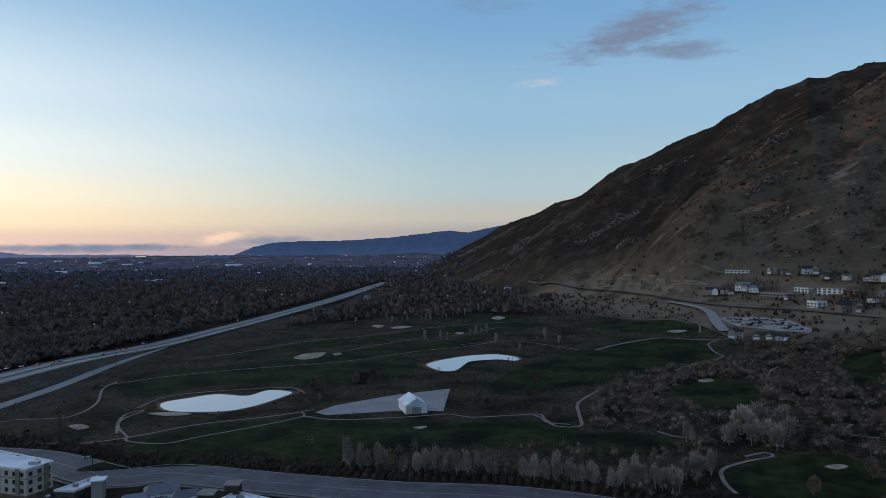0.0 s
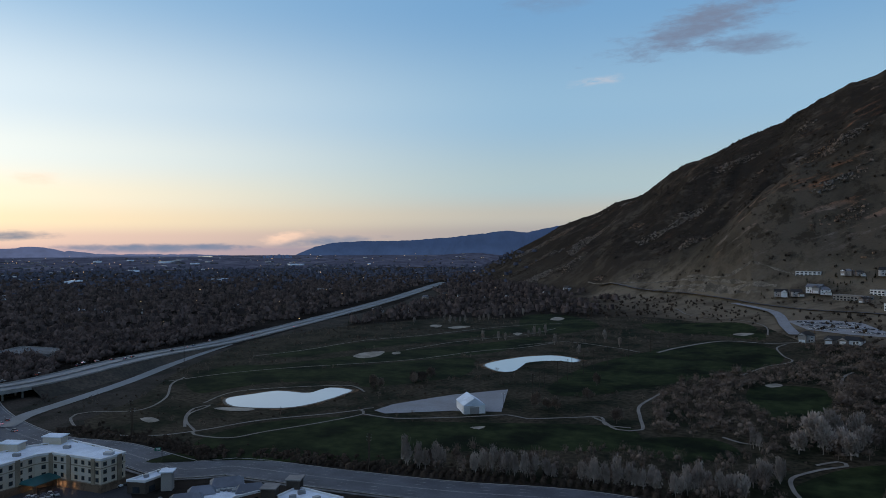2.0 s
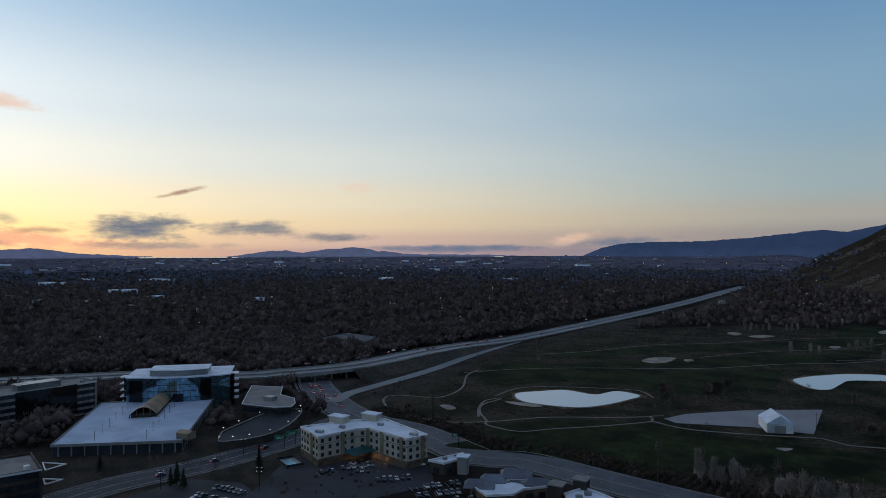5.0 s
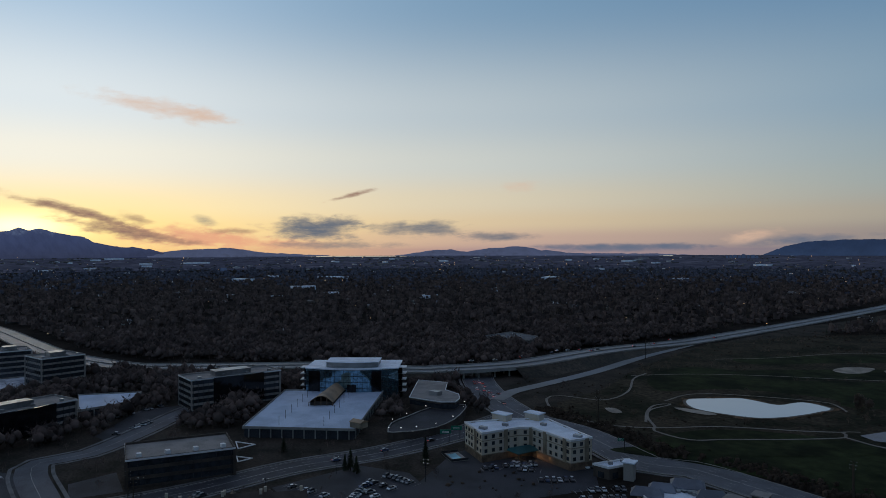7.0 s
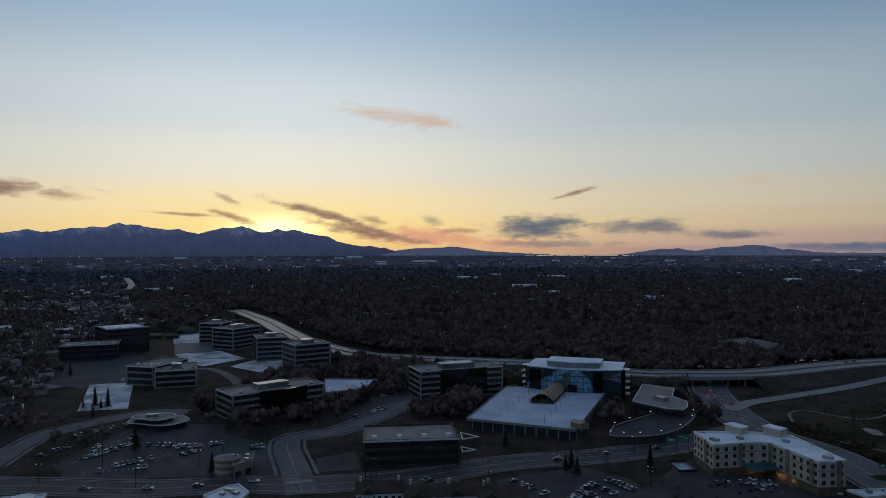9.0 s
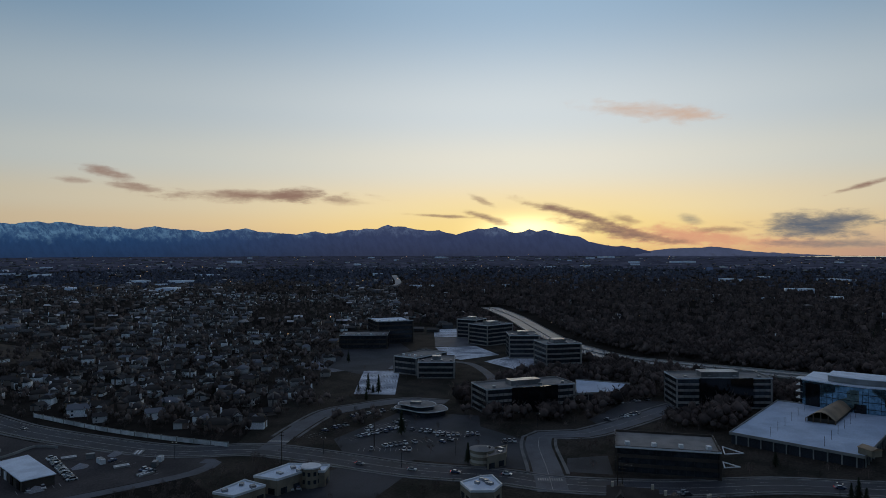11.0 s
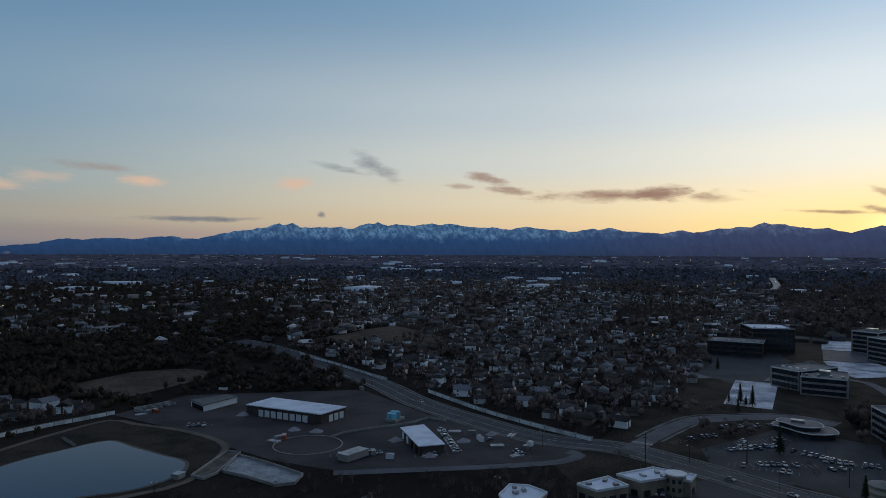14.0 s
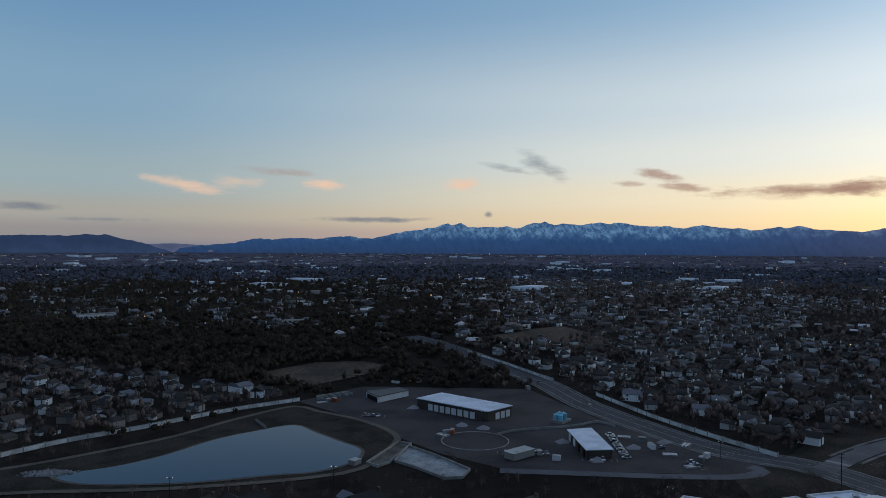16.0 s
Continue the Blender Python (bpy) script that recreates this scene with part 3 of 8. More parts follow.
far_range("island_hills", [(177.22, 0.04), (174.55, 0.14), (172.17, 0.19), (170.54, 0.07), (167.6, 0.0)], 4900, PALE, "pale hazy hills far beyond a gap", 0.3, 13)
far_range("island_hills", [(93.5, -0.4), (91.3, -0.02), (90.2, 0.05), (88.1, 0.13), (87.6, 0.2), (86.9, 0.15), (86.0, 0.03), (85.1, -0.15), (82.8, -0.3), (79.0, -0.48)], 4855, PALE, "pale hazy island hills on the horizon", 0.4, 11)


# ---- roads ----
freeway_pts = [(-1178.0, 1772.0), (-1088.1, 1564.2), (-901.1, 1164.0), (-767.2, 845.7)] + [(-674.0, 605.7), (-642.8, 518.5), (-609.5, 427.0)] + [(-568.1, 333.8)] + [(-542.3, 269.4)] + [(-538.2, 227.7), (-541.3, 196.9), (-543.9, 171.9)] + [(-581.5, 121.4)] + [(-604.4, 85.9)] + [(-638.0, 29.0), (-671.7, -21.8), (-697.2, -59.7)] + [(-784.9, -122.4), (-906.6, -175.9), (-1053.1, -236.3), (-1221.8, -320.0)]
crossing = np.array([(-537.2, 225.0)][0])


def raised(line):
    """How high the freeway's bank stands over the ground: a rise to the bridge."""
    d = np.linalg.norm(np.atleast_2d(line)[:, :2] - crossing, axis=1)
    return 6.5 * step(330.0, 110.0, d)


fl = curve(freeway_pts, 8.0)
freeway, freeway_line = road("road_freeway", freeway_pts, 30.0, FREEWAY, "pale grey divided freeway curving through bare woods", 0.5, margin=9.0, lift=raised(fl))
up_ = raised(freeway_line)
for off in (-14.2, -10.6, 10.6, 14.2, -7.0, 7.0):
    dashes("lane_line", freeway_line, off, 0.56, freeway, gap=0 if abs(off) > 14 else 9.0, lift=up_)
v, f = strip(freeway_line, 0.0, 0.6, 0.5, 0.9, lift=up_)
obj("median_barrier", v, f, CONCRETE, freeway)
for off in (-15.2, 15.2):
    v, f = strip(freeway_line, off, 0.4, -0.2, 1.5, lift=up_)
    obj("guard_rail", v, f, CONCRETE, freeway)
# its bank, with a bridge over the boulevard
far_off = np.linalg.norm(freeway_line[:, :2] - crossing, axis=1)
nn = sides(freeway_line)
for sgn in (-1.0, 1.0):
    v, f = [], []
    for i in range(len(freeway_line)):
        a = freeway_line[i, :2] + nn[i] * sgn * 15.0
        b = a + nn[i] * sgn * (2.0 + 2.0 * up_[i])
        v += [(*a, float(height(*freeway_line[i, :2])) + up_[i] + 0.4), (*b, float(height(*b)) - 0.3)]
        if i and far_off[i] > 24 and far_off[i - 1] > 24:
            f.append((2 * i - 2, 2 * i - 1, 2 * i + 1, 2 * i) if sgn < 0 else (2 * i, 2 * i + 1, 2 * i - 1, 2 * i - 2))
    obj("bank_slope", v, f, EARTH, freeway, "dry earth embankment")
near_ = np.where(far_off < 45)[0]
seg = freeway_line[near_[0]:near_[-1] + 1]
v, f = strip(seg, 0.0, 31.0, -1.4, 1.6, lift=raised(seg))
obj("bridge_deck", v, f, CONCRETE, freeway, "concrete bridge deck and girders")
for k in (-20, -7, 7, 20):
    for o_ in (-11, 0, 11):
        i = int(np.argmin(np.abs(far_off)))
        t_ = freeway_line[i + 1, :2] - freeway_line[i, :2]
        t_ = t_ / np.linalg.norm(t_)
        q = freeway_line[i, :2] + t_ * k + nn[i] * o_
        obj("bridge_pier", [(q[0] + a, q[1] + b, z) for z in (-0.5, 5.6) for a, b in ((-0.6, -0.6), (0.6, -0.6), (0.6, 0.6), (-0.6, 0.6))], [(0, 1, 5, 4), (1, 2, 6, 5), (2, 3, 7, 6), (3, 0, 4, 7), (4, 5, 6, 7)], CONCRETE, freeway)

ramp_road, ramp_line = road("road_ramp", [(-445.9, 199.8), (-463.6, 217.9), (-472.1, 232.2), (-488.2, 266.5), (-520.0, 328.1), (-575.4, 417.0), (-624.3, 508.6)] , 11.0, FREEWAY, "pale freeway slip road", 0.45, margin=4.0)
far_ramp, _ = road("road_ramp", [(-689.3, 129.5), (-656.7, 142.6), (-613.2, 143.6), (-596.3, 124.5)], 8.0, FREEWAY, "pale curved slip road under bare trees", 0.4)
frontage, _ = road("road_frontage", [(-604.0, 325.9), (-625.8, 387.7), (-635.5, 452.4), (-659.0, 540.3)], 8.0, FREEWAY, "pale road beside the freeway", 0.4)

office_grounds = drape("office_grounds", [(-300, 190), (-440, 188), (-520, 165), (-525, 60), (-560, -20), (-640, -110), (-560, -165), (-520, -215), (-440, -266), (-330, -228), (-270, -215), (-225, -150), (-245, 60)], mat("winter_lawn_and_mulch", (0.05, 0.042, 0.035), 0.95, 0.55, 0.06, stain=0.05, second=(0.024, 0.023, 0.018), spec=0.05), 0.012, "dormant lawn and bark mulch round the offices", category="lawn")
boulevard_pts = [(-571.9, 237.0), (-511.7, 214.3), (-449.0, 200.3), (-392.2, 196.8), (-348.9, 208.3)] + [(-288.0, 208.5)] + [(-273.6, 223.9), (-216.3, 237.8), (-165.4, 252.2)] + [(-107.6, 273.3), (-31.6, 277.4), (34.8, 268.2)]
boulevard, boulevard_line = road("road_boulevard", boulevard_pts, 25.0, ASPHALT, "wide grey asphalt boulevard with lane lines", 0.14, margin=3.0)
for off, gap in ((-11.2, 0), (-7.6, 9), (-4.0, 9), (-0.3, 0), (0.3, 0), (4.0, 9), (7.6, 9), (11.2, 0)):
    dashes("lane_line", boulevard_line, off, 0.17, boulevard, gap=gap)
for off in (-12.7, 12.7):
    v, f = strip(boulevard_line, off, 0.4, 0.0, 0.3)
    obj("kerb", v, f, CONCRETE, boulevard)

parkway_pts = [(-398.1, 185.7), (-371.2, 142.2), (-351.6, 92.4), (-342.3, 44.3), (-323.8, 0.0), (-313.2, -49.0)] + [(-315.3, -81.0), (-311.3, -121.1), (-317.1, -175.4), (-317.1, -210.4)] + [(-301.2, -248.4), (-301.4, -296.8), (-309.5, -364.2), (-331.3, -445.0), (-340.9, -542.9), (-335.5, -594.0), (-321.8, -660.1)]
parkway, parkway_line = road("road_parkway", parkway_pts, 17.0, DARK_ASPHALT, "grey asphalt road with white lane lines", 0.13, margin=3.0)
for off, gap in ((-7.6, 0), (-3.8, 9), (-0.2, 0), (0.2, 0), (3.8, 9), (7.6, 0)):
    dashes("lane_line", parkway_line, off, 0.16, parkway, gap=gap)
for off in (-8.7, 8.7):
    v, f = strip(parkway_line, off, 0.4, 0.0, 0.28)
    obj("kerb", v, f, CONCRETE, parkway)

office_drive, office_line = road("road_office_drive", [(-301.6, -50.6), (-334.4, -59.5), (-374.3, -71.1), (-393.6, -70.5), (-402.7, -50.5), (-439.4, -27.7), (-479.8, -7.5), (-505.6, 8.2)], 14.0, ASPHALT, "pale asphalt side street with worn lane marks", 0.17)
dashes("lane_line", office_line, 0.0, 0.2, office_drive, gap=0)
side_street, side_line = road("road_side_street", [(-317.6, -203.5), (-360.5, -210.9), (-405.7, -213.9), (-427.2, -201.8), (-453.4, -180.4), (-456.8, -150.2)], 11.0, ASPHALT, "grey asphalt street rising past the office park", 0.18)
for road_, line_, offs in ((parkway, parkway_line, (-11.0, 11.0)), (office_drive, office_line, (-9.2, 9.2)), (side_street, side_line, (-7.6, 7.6)), (boulevard, boulevard_line, (-15.0,))):
    for off in offs:
        v, f = strip(line_[3 if road_ in (office_drive, side_street) else 0:], off, 1.7, 0.0, 0.24)
        obj("sidewalk", v, f, mat("worn_sidewalk", (0.15, 0.15, 0.152), 0.85, 0.4, 0.3, stain=0.1), road_, "worn concrete sidewalk")
for road_, line_, at_ in ((office_drive, office_line, 2), (side_street, side_line, 2)):
    a, b = line_[at_, :2], line_[at_ + 1, :2]
    t_ = (b - a) / np.linalg.norm(b - a)
    n_ = np.array((-t_[1], t_[0]))
    for k in range(-5, 6):
        q = a + n_ * k * 1.05
        obj("crossing_bar", [(*(q + t_ * i + n_ * j), float(height(*q)) + 0.23) for i, j in ((-1.6, -0.3), (1.6, -0.3), (1.6, 0.3), (-1.6, 0.3))], [(0, 1, 2, 3)], PAINT, road_)
office_loop, _ = road("road_office_loop", [(-618.3, -213.6), (-619.8, -183.4), (-570.9, -150.9), (-531.0, -138.3), (-500.7, -148.2)], 8.0, ASPHALT, "asphalt loop drive between office buildings", 0.15)
lower_drive, _ = road("road_lower_drive", [(-366.3, -215.8), (-392.7, -213.0), (-416.5, -203.2), (-450.4, -180.9), (-460.4, -163.2)], 9.0, ASPHALT, "dark asphalt drive below the offices", 0.16)
far_street, _ = road("road_far_street", [(-2503.5, -1036.2), (-2031.1, -825.9), (-1793.5, -748.9)], 20.0, FREEWAY, "pale far street between trees", 0.6)
yard_road, _ = road("road_yard", [(-182.1, -275.1), (-214.9, -252.7), (-246.7, -231.3), (-274.8, -215.8), (-291.3, -216.2), (-291.8, -223.7)], 7.0, ASPHALT, "narrow asphalt lane round a storage yard", 0.16)
canyon_track, _ = road("road_canyon_track", [(-511.5, 1318.8), (-356.1, 1185.0), (-217.0, 1060.8), (-110.7, 945.8), (-32.5, 882.6), (42.9, 806.3)], 6.0, ASPHALT, "dark road cut along the hillside", 0.5, gap=15)
club_road, _ = road("road_club", [(-202.2, 1026.6), (-153.4, 959.7), (-131.8, 915.9), (-113.9, 845.5), (-98.8, 795.9)], 12.0, GRAVEL, "pale asphalt drive to the clubhouse", 0.5)

# ---- golf course ----
golf = drape("golf_ground", [(-383.2, 215.3), (-422.5, 234.2), (-454.4, 293.2), (-526.9, 375.0), (-626.4, 536.1), (-643.0, 676.8), (-585.9, 896.0), (-415.1, 934.5), (-295.3, 955.5), (-136.6, 854.4), (-89.7, 765.4), (9.1, 712.7), (80.4, 637.8), (37.9, 302.3), (-16.6, 326.8), (-102.4, 289.7), (-157.2, 279.4), (-236.8, 260.4), (-309.7, 236.2)], ROUGH, 0.1, "dormant golf course grass with rough edges", cell=25.0, category="grass")


GREENS = []


def green(pts, label="dark green mown fairway"):
    GREENS.append(drape("fairway", [tuple(p) for p in curve(pts, 8.0, True)[:, :2]], FAIRWAY, 0.2 + 0.012 * len(GREENS), label, cell=25.0, category="fairway"))


green([(-314.4, 205.3), (-307.0, 249.8), (-279.4, 318.7), (-200.5, 369.0), (-156.9, 392.5), (-135.4, 398.0), (-120.6, 354.3), (-184.5, 313.0), (-228.1, 260.2), (-279.4, 231.2)])
green([(-486.8, 390.0), (-454.6, 519.0), (-391.5, 665.0), (-366.5, 746.1), (-341.2, 694.4), (-352.3, 598.4), (-419.6, 478.9), (-438.8, 394.2)])
green([(-466.3, 349.4), (-437.4, 425.9), (-360.0, 564.1), (-326.4, 536.6), (-307.5, 481.7), (-340.8, 407.8), (-366.5, 418.3), (-416.9, 380.6), (-431.2, 334.2)])
green([(-532.2, 486.0), (-513.7, 586.5), (-458.8, 742.6), (-410.1, 893.5), (-371.4, 866.8), (-422.1, 716.9), (-479.7, 547.7), (-495.3, 482.3)])
green([(-222.7, 470.0), (-237.5, 558.0), (-225.5, 639.5), (-170.0, 745.7), (-110.3, 722.0), (-92.7, 636.6), (-146.0, 544.7), (-174.8, 495.6), (-196.5, 461.5)])
green([(-280.0, 881.4), (-183.5, 896.4), (-140.5, 839.9), (-126.5, 772.7), (-182.3, 799.8), (-245.2, 815.2)])
green([(-485.5, 945.7), (-427.3, 962.1), (-333.4, 859.0), (-346.1, 778.9), (-408.6, 795.7)])
green([(-94.6, 540.4), (-53.3, 551.1), (-41.3, 496.6), (-56.1, 450.4), (-84.0, 479.5)])
green([(-42.2, 337.7), (-23.9, 376.6), (4.8, 391.3), (19.0, 362.7), (17.8, 339.3), (-30.9, 317.9)])
green([(-120.8, 379.5), (-91.0, 398.1), (-71.8, 377.1), (-88.2, 349.4), (-111.5, 350.0)])
green([(-485.7, 355.4), (-507.3, 415.8), (-454.4, 443.4), (-416.8, 412.8), (-424.4, 363.0), (-432.3, 325.3)])
green([(-320.1, 237.3), (-329.5, 269.8), (-318.5, 301.5), (-282.6, 336.3), (-258.6, 333.5), (-270.2, 288.3), (-290.0, 247.8)])
green([(8.3, 653.2), (35.3, 666.0), (29.3, 554.8), (13.5, 550.3)])


REEDS = mat("dry_brown_reeds", (0.15, 0.1, 0.066), 0.95, 0.8, 0.06, stain=0.08, second=(0.05, 0.04, 0.026), spec=0.0)


def pond(name, pts, label, z=0.0):
    line = curve(pts, 5.0, True)
    KEEP_OUT.append((line[:, :2], 4.0))
    bank = [tuple(p) for p in line[:, :2]]
    c = np.mean(line[:, :2], 0)
    rim = [tuple(c + (p - c) * (1 + 2.0 / np.linalg.norm(p - c))) for p in line[:, :2]]
    wide = [tuple(c + (p - c) * (1 + (4.5 + 2.5 * math.sin(1.7 * i)) / np.linalg.norm(p - c))) for i, p in enumerate(line[:, :2])]
    if "reservoir" not in name:
        drape("reed_bank", wide, REEDS, 0.32, "dry brown reeds round a pond", category="reeds")
    drape(name + "_bank", rim, DIRT, 0.36, "muddy rim of a pond", category="bank")
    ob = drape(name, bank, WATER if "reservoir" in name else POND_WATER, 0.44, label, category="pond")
    zz = min(v.co.z for v in ob.data.vertices) + z
    for v in ob.data.vertices:
        v.co.z = max(zz, v.co.z)
    return ob


pond("water_pond", [(-398.5, 322.9), (-394.9, 343.3), (-388.7, 360.6), (-374.4, 364.4), (-363.3, 368.1), (-364.0, 390.0), (-343.4, 391.8), (-339.3, 378.1), (-336.7, 360.6), (-336.7, 341.1), (-344.0, 324.2), (-374.4, 309.9)], "still golf course pond, the pale sky partly put into its colour")
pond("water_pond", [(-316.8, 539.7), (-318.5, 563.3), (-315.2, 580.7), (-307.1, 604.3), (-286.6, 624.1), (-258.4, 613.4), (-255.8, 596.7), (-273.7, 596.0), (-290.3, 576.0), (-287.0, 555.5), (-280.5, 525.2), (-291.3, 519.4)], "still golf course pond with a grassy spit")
lot_shed = drape("gravel_lot", [(-288.4, 350.5), (-289.3, 371.6), (-281.3, 394.1), (-271.8, 418.9), (-247.7, 456.2), (-217.5, 391.4), (-233.1, 383.1), (-245.0, 377.5), (-262.1, 361.4), (-277.2, 347.7)], GRAVEL, 0.42, "pale gravel works yard on the golf course", category="gravel yard")


def path(pts, w=2.6, label="pale concrete golf cart path"):
    return road("cart_path", pts, w * 0.66, CART, label, 0.46, 5.0, None, 1.0, "path")


path([(-394.2, 219.1), (-358.7, 232.2), (-342.2, 256.3), (-331.0, 292.4), (-306.7, 328.5), (-296.0, 348.6)], 3.0)
path([(-356.0, 257.8), (-378.5, 275.1), (-392.3, 291.4), (-391.8, 303.6), (-388.0, 296.6), (-382.5, 280.9), (-367.9, 267.4), (-344.4, 255.8), (-336.7, 250.1), (-314.6, 256.1), (-307.8, 276.3), (-296.1, 307.2), (-288.1, 339.2), (-297.2, 347.2), (-293.4, 356.6)])
path([(-288.1, 339.2), (-263.9, 341.6), (-232.8, 364.6), (-209.8, 386.3), (-195.4, 384.4), (-172.8, 402.7), (-159.0, 412.3), (-150.0, 396.0), (-135.0, 396.9)], 3.0)
path([(-148.6, 500.2), (-149.0, 456.1), (-139.0, 425.3), (-128.6, 396.3), (-141.0, 389.5), (-152.5, 401.6), (-162.8, 409.0)], 3.2)
path([(-399.2, 217.9), (-436.0, 233.6), (-441.2, 247.6), (-418.6, 268.7), (-436.5, 300.4), (-478.4, 335.0), (-494.5, 358.3)])
path([(-490.9, 340.9), (-479.0, 390.1), (-452.2, 440.3), (-392.8, 525.0), (-364.8, 609.6), (-339.3, 656.9), (-325.5, 709.0)])
path([(-534.6, 465.0), (-521.2, 524.1), (-518.0, 610.4), (-487.8, 683.9), (-447.4, 824.5), (-386.7, 871.9)])
path([(-400.5, 305.1), (-412.4, 335.8), (-402.4, 361.4), (-363.0, 401.4), (-346.2, 401.3), (-332.3, 392.6)])
path([(-433.0, 578.9), (-421.8, 661.1), (-387.6, 750.4), (-375.4, 817.8)])
path([(-89.0, 759.7), (-120.0, 750.1), (-160.5, 755.4), (-189.5, 707.6), (-201.6, 670.1)], 6.0, "wide pale track to the clubhouse")
path([(-100.9, 748.8), (-105.2, 722.9), (-94.3, 681.1), (-83.5, 652.9), (-99.5, 621.4), (-110.3, 580.9)])
path([(-285.4, 1034.8), (-241.0, 958.2), (-170.9, 901.8), (-136.6, 854.4), (-125.7, 803.9)])
path([(-86.2, 404.6), (-75.7, 398.0), (-65.3, 397.5)], 3.0)
path([(-35.4, 318.5), (-41.2, 329.7), (-44.9, 349.7), (-35.7, 367.7), (-25.3, 378.9), (-29.5, 384.1), (-37.7, 374.4)], 3.0)
path([(22.5, 427.1), (10.5, 428.5), (6.8, 438.6), (9.7, 451.5)], 3.0)
path([(-17.4, 716.2), (-10.4, 697.1), (-3.8, 679.1)], 3.0)
path([(-41.3, 564.6), (-41.7, 597.6), (-37.0, 618.1)], 3.0)
path([(-350.5, 669.0), (-317.7, 714.9), (-248.2, 686.8), (-217.8, 667.2)])
for pts in ([(-450.4, 515.7), (-457.2, 540.3), (-444.4, 555.3), (-430.8, 529.8), (-434.0, 512.8)], [(-396.8, 255.3), (-393.9, 261.3), (-382.0, 258.7), (-383.1, 252.3)], [(-381.6, 298.7), (-373.9, 306.3), (-356.9, 311.8), (-356.8, 305.1), (-369.5, 298.3)], [(-452.9, 521.1), (-456.0, 545.8), (-442.7, 555.7), (-431.5, 524.7), (-437.9, 511.9)], [(-3.4, 370.7), (2.3, 376.1), (6.8, 374.3), (2.2, 367.7)], [(-213.7, 347.2), (-210.7, 351.8), (-207.2, 353.7), (-207.4, 346.3)], [(-88.2, 550.4), (-81.4, 558.5), (-76.4, 551.3), (-83.1, 543.4)], [(-536.1, 769.1), (-543.1, 788.5), (-528.9, 788.1), (-519.2, 763.0)], [(-507.3, 769.2), (-504.9, 792.9), (-487.9, 794.3), (-490.5, 763.5)], [(-403.3, 755.4), (-404.2, 767.6), (-395.3, 765.5), (-392.6, 748.3)], [(-425.8, 909.4), (-429.2, 936.1), (-410.1, 923.5), (-407.2, 897.6)], [(-432.6, 554.0), (-431.2, 563.1), (-422.4, 555.2), (-423.8, 546.2)], [(-160.6, 804.5), (-155.3, 818.2), (-140.7, 814.2), (-148.4, 797.0)]):
    drape("bunker", [tuple(p) for p in curve(pts, 3.0, True)[:, :2]], SAND, 0.5, "pale sand bunker on the golf course", category="bunker")

# ---- reservoir in the south ----
pond("water_reservoir", [(1.0, -363.4), (-22.8, -364.6), (-46.3, -372.5), (-74.2, -390.0), (-97.2, -397.5), (-121.0, -400.6), (-127.1, -377.8), (-133.8, -351.3), (-136.9, -336.7), (-126.2, -319.8), (-105.5, -313.3), (-85.7, -318.4), (-66.2, -321.7), (-43.2, -327.9), (-10.4, -344.5)], "still reservoir reflecting the blue evening sky")
yard = drape("works_yard", [(-155.7, -413.3), (-142.4, -461.8), (-198.9, -486.1), (-305.2, -423.9), (-290.7, -331.1), (-302.5, -274.7), (-297.3, -218.9), (-279.1, -215.7), (-185.5, -275.4), (-170.4, -312.3), (-160.4, -376.4)], YARD, 0.1, "dark asphalt and dirt works yard", category="yard")
spill = drape("spillway", [(-144.0, -310.4), (-161.3, -329.6), (-165.9, -309.3), (-169.6, -281.3), (-160.6, -273.3), (-152.8, -276.6), (-149.1, -294.9)], mat("wet_mottled_concrete", (0.26, 0.29, 0.31), 0.5, 0.6, 0.06, stain=0.12, second=(0.13, 0.15, 0.165)), 0.3, "pale concrete spillway slab beside the reservoir", category="spillway")
drape("reservoir_bank", [(29.5, -349.9), (8.9, -343.5), (-31.4, -325.3), (-69.3, -313.2), (-103.2, -306.4), (-125.9, -308.2), (-151.2, -331.5), (-165.3, -355.0), (-160.6, -393.4), (-144.5, -429.7), (-135.4, -448.7), (-95.4, -432.2), (-53.5, -407.3), (0.6, -389.9), (32.4, -384.6)], mat("winter_lawn_and_mulch", (0.072, 0.06, 0.05)), 0.15, "dry grass bank round the reservoir", category="bank")
bank_path, _ = road("bank_path", [(29.5, -349.9), (8.9, -343.5), (-31.4, -325.3), (-69.3, -313.2), (-103.2, -306.4), (-125.9, -308.2), (-151.2, -331.5), (-165.3, -355.0), (-160.6, -393.4), (-144.5, -429.7), (-135.4, -448.7), (-95.4, -432.2), (-53.5, -407.3), (0.6, -389.9), (32.4, -384.6)], 4.0, DIRT, "pale dirt track round the reservoir", 0.3, category="path")
spill_ramp = drape("spillway_ramp", [(-130.5, -313.5), (-159.5, -338.9), (-164.2, -332.8), (-141.3, -309.8), (-133.2, -306.2)], mat("gravel_and_concrete", (0.13, 0.12, 0.105), 0.9, 0.7, 0.1, stain=0.15, second=(0.07, 0.062, 0.052)), 0.34, "rough concrete and gravel apron above the spillway", category="spillway")

# ---- building materials ----
BEIGE = mat("cream_stucco", (0.52, 0.47, 0.4), 0.85, 0.15, 0.3, stain=0.1, second=(0.48, 0.41, 0.31))
TAN = mat("tan_stucco", (0.29, 0.24, 0.175), 0.85, 0.15, 0.3, stain=0.1)
STONE = mat("brown_stone_base", (0.16, 0.11, 0.075), 0.85, 0.5, 0.5, stain=0.3)
PRECAST = mat("pale_precast_panel", (0.3, 0.275, 0.255), 0.8, 0.2, 0.3, stain=0.08, second=(0.21, 0.205, 0.2))
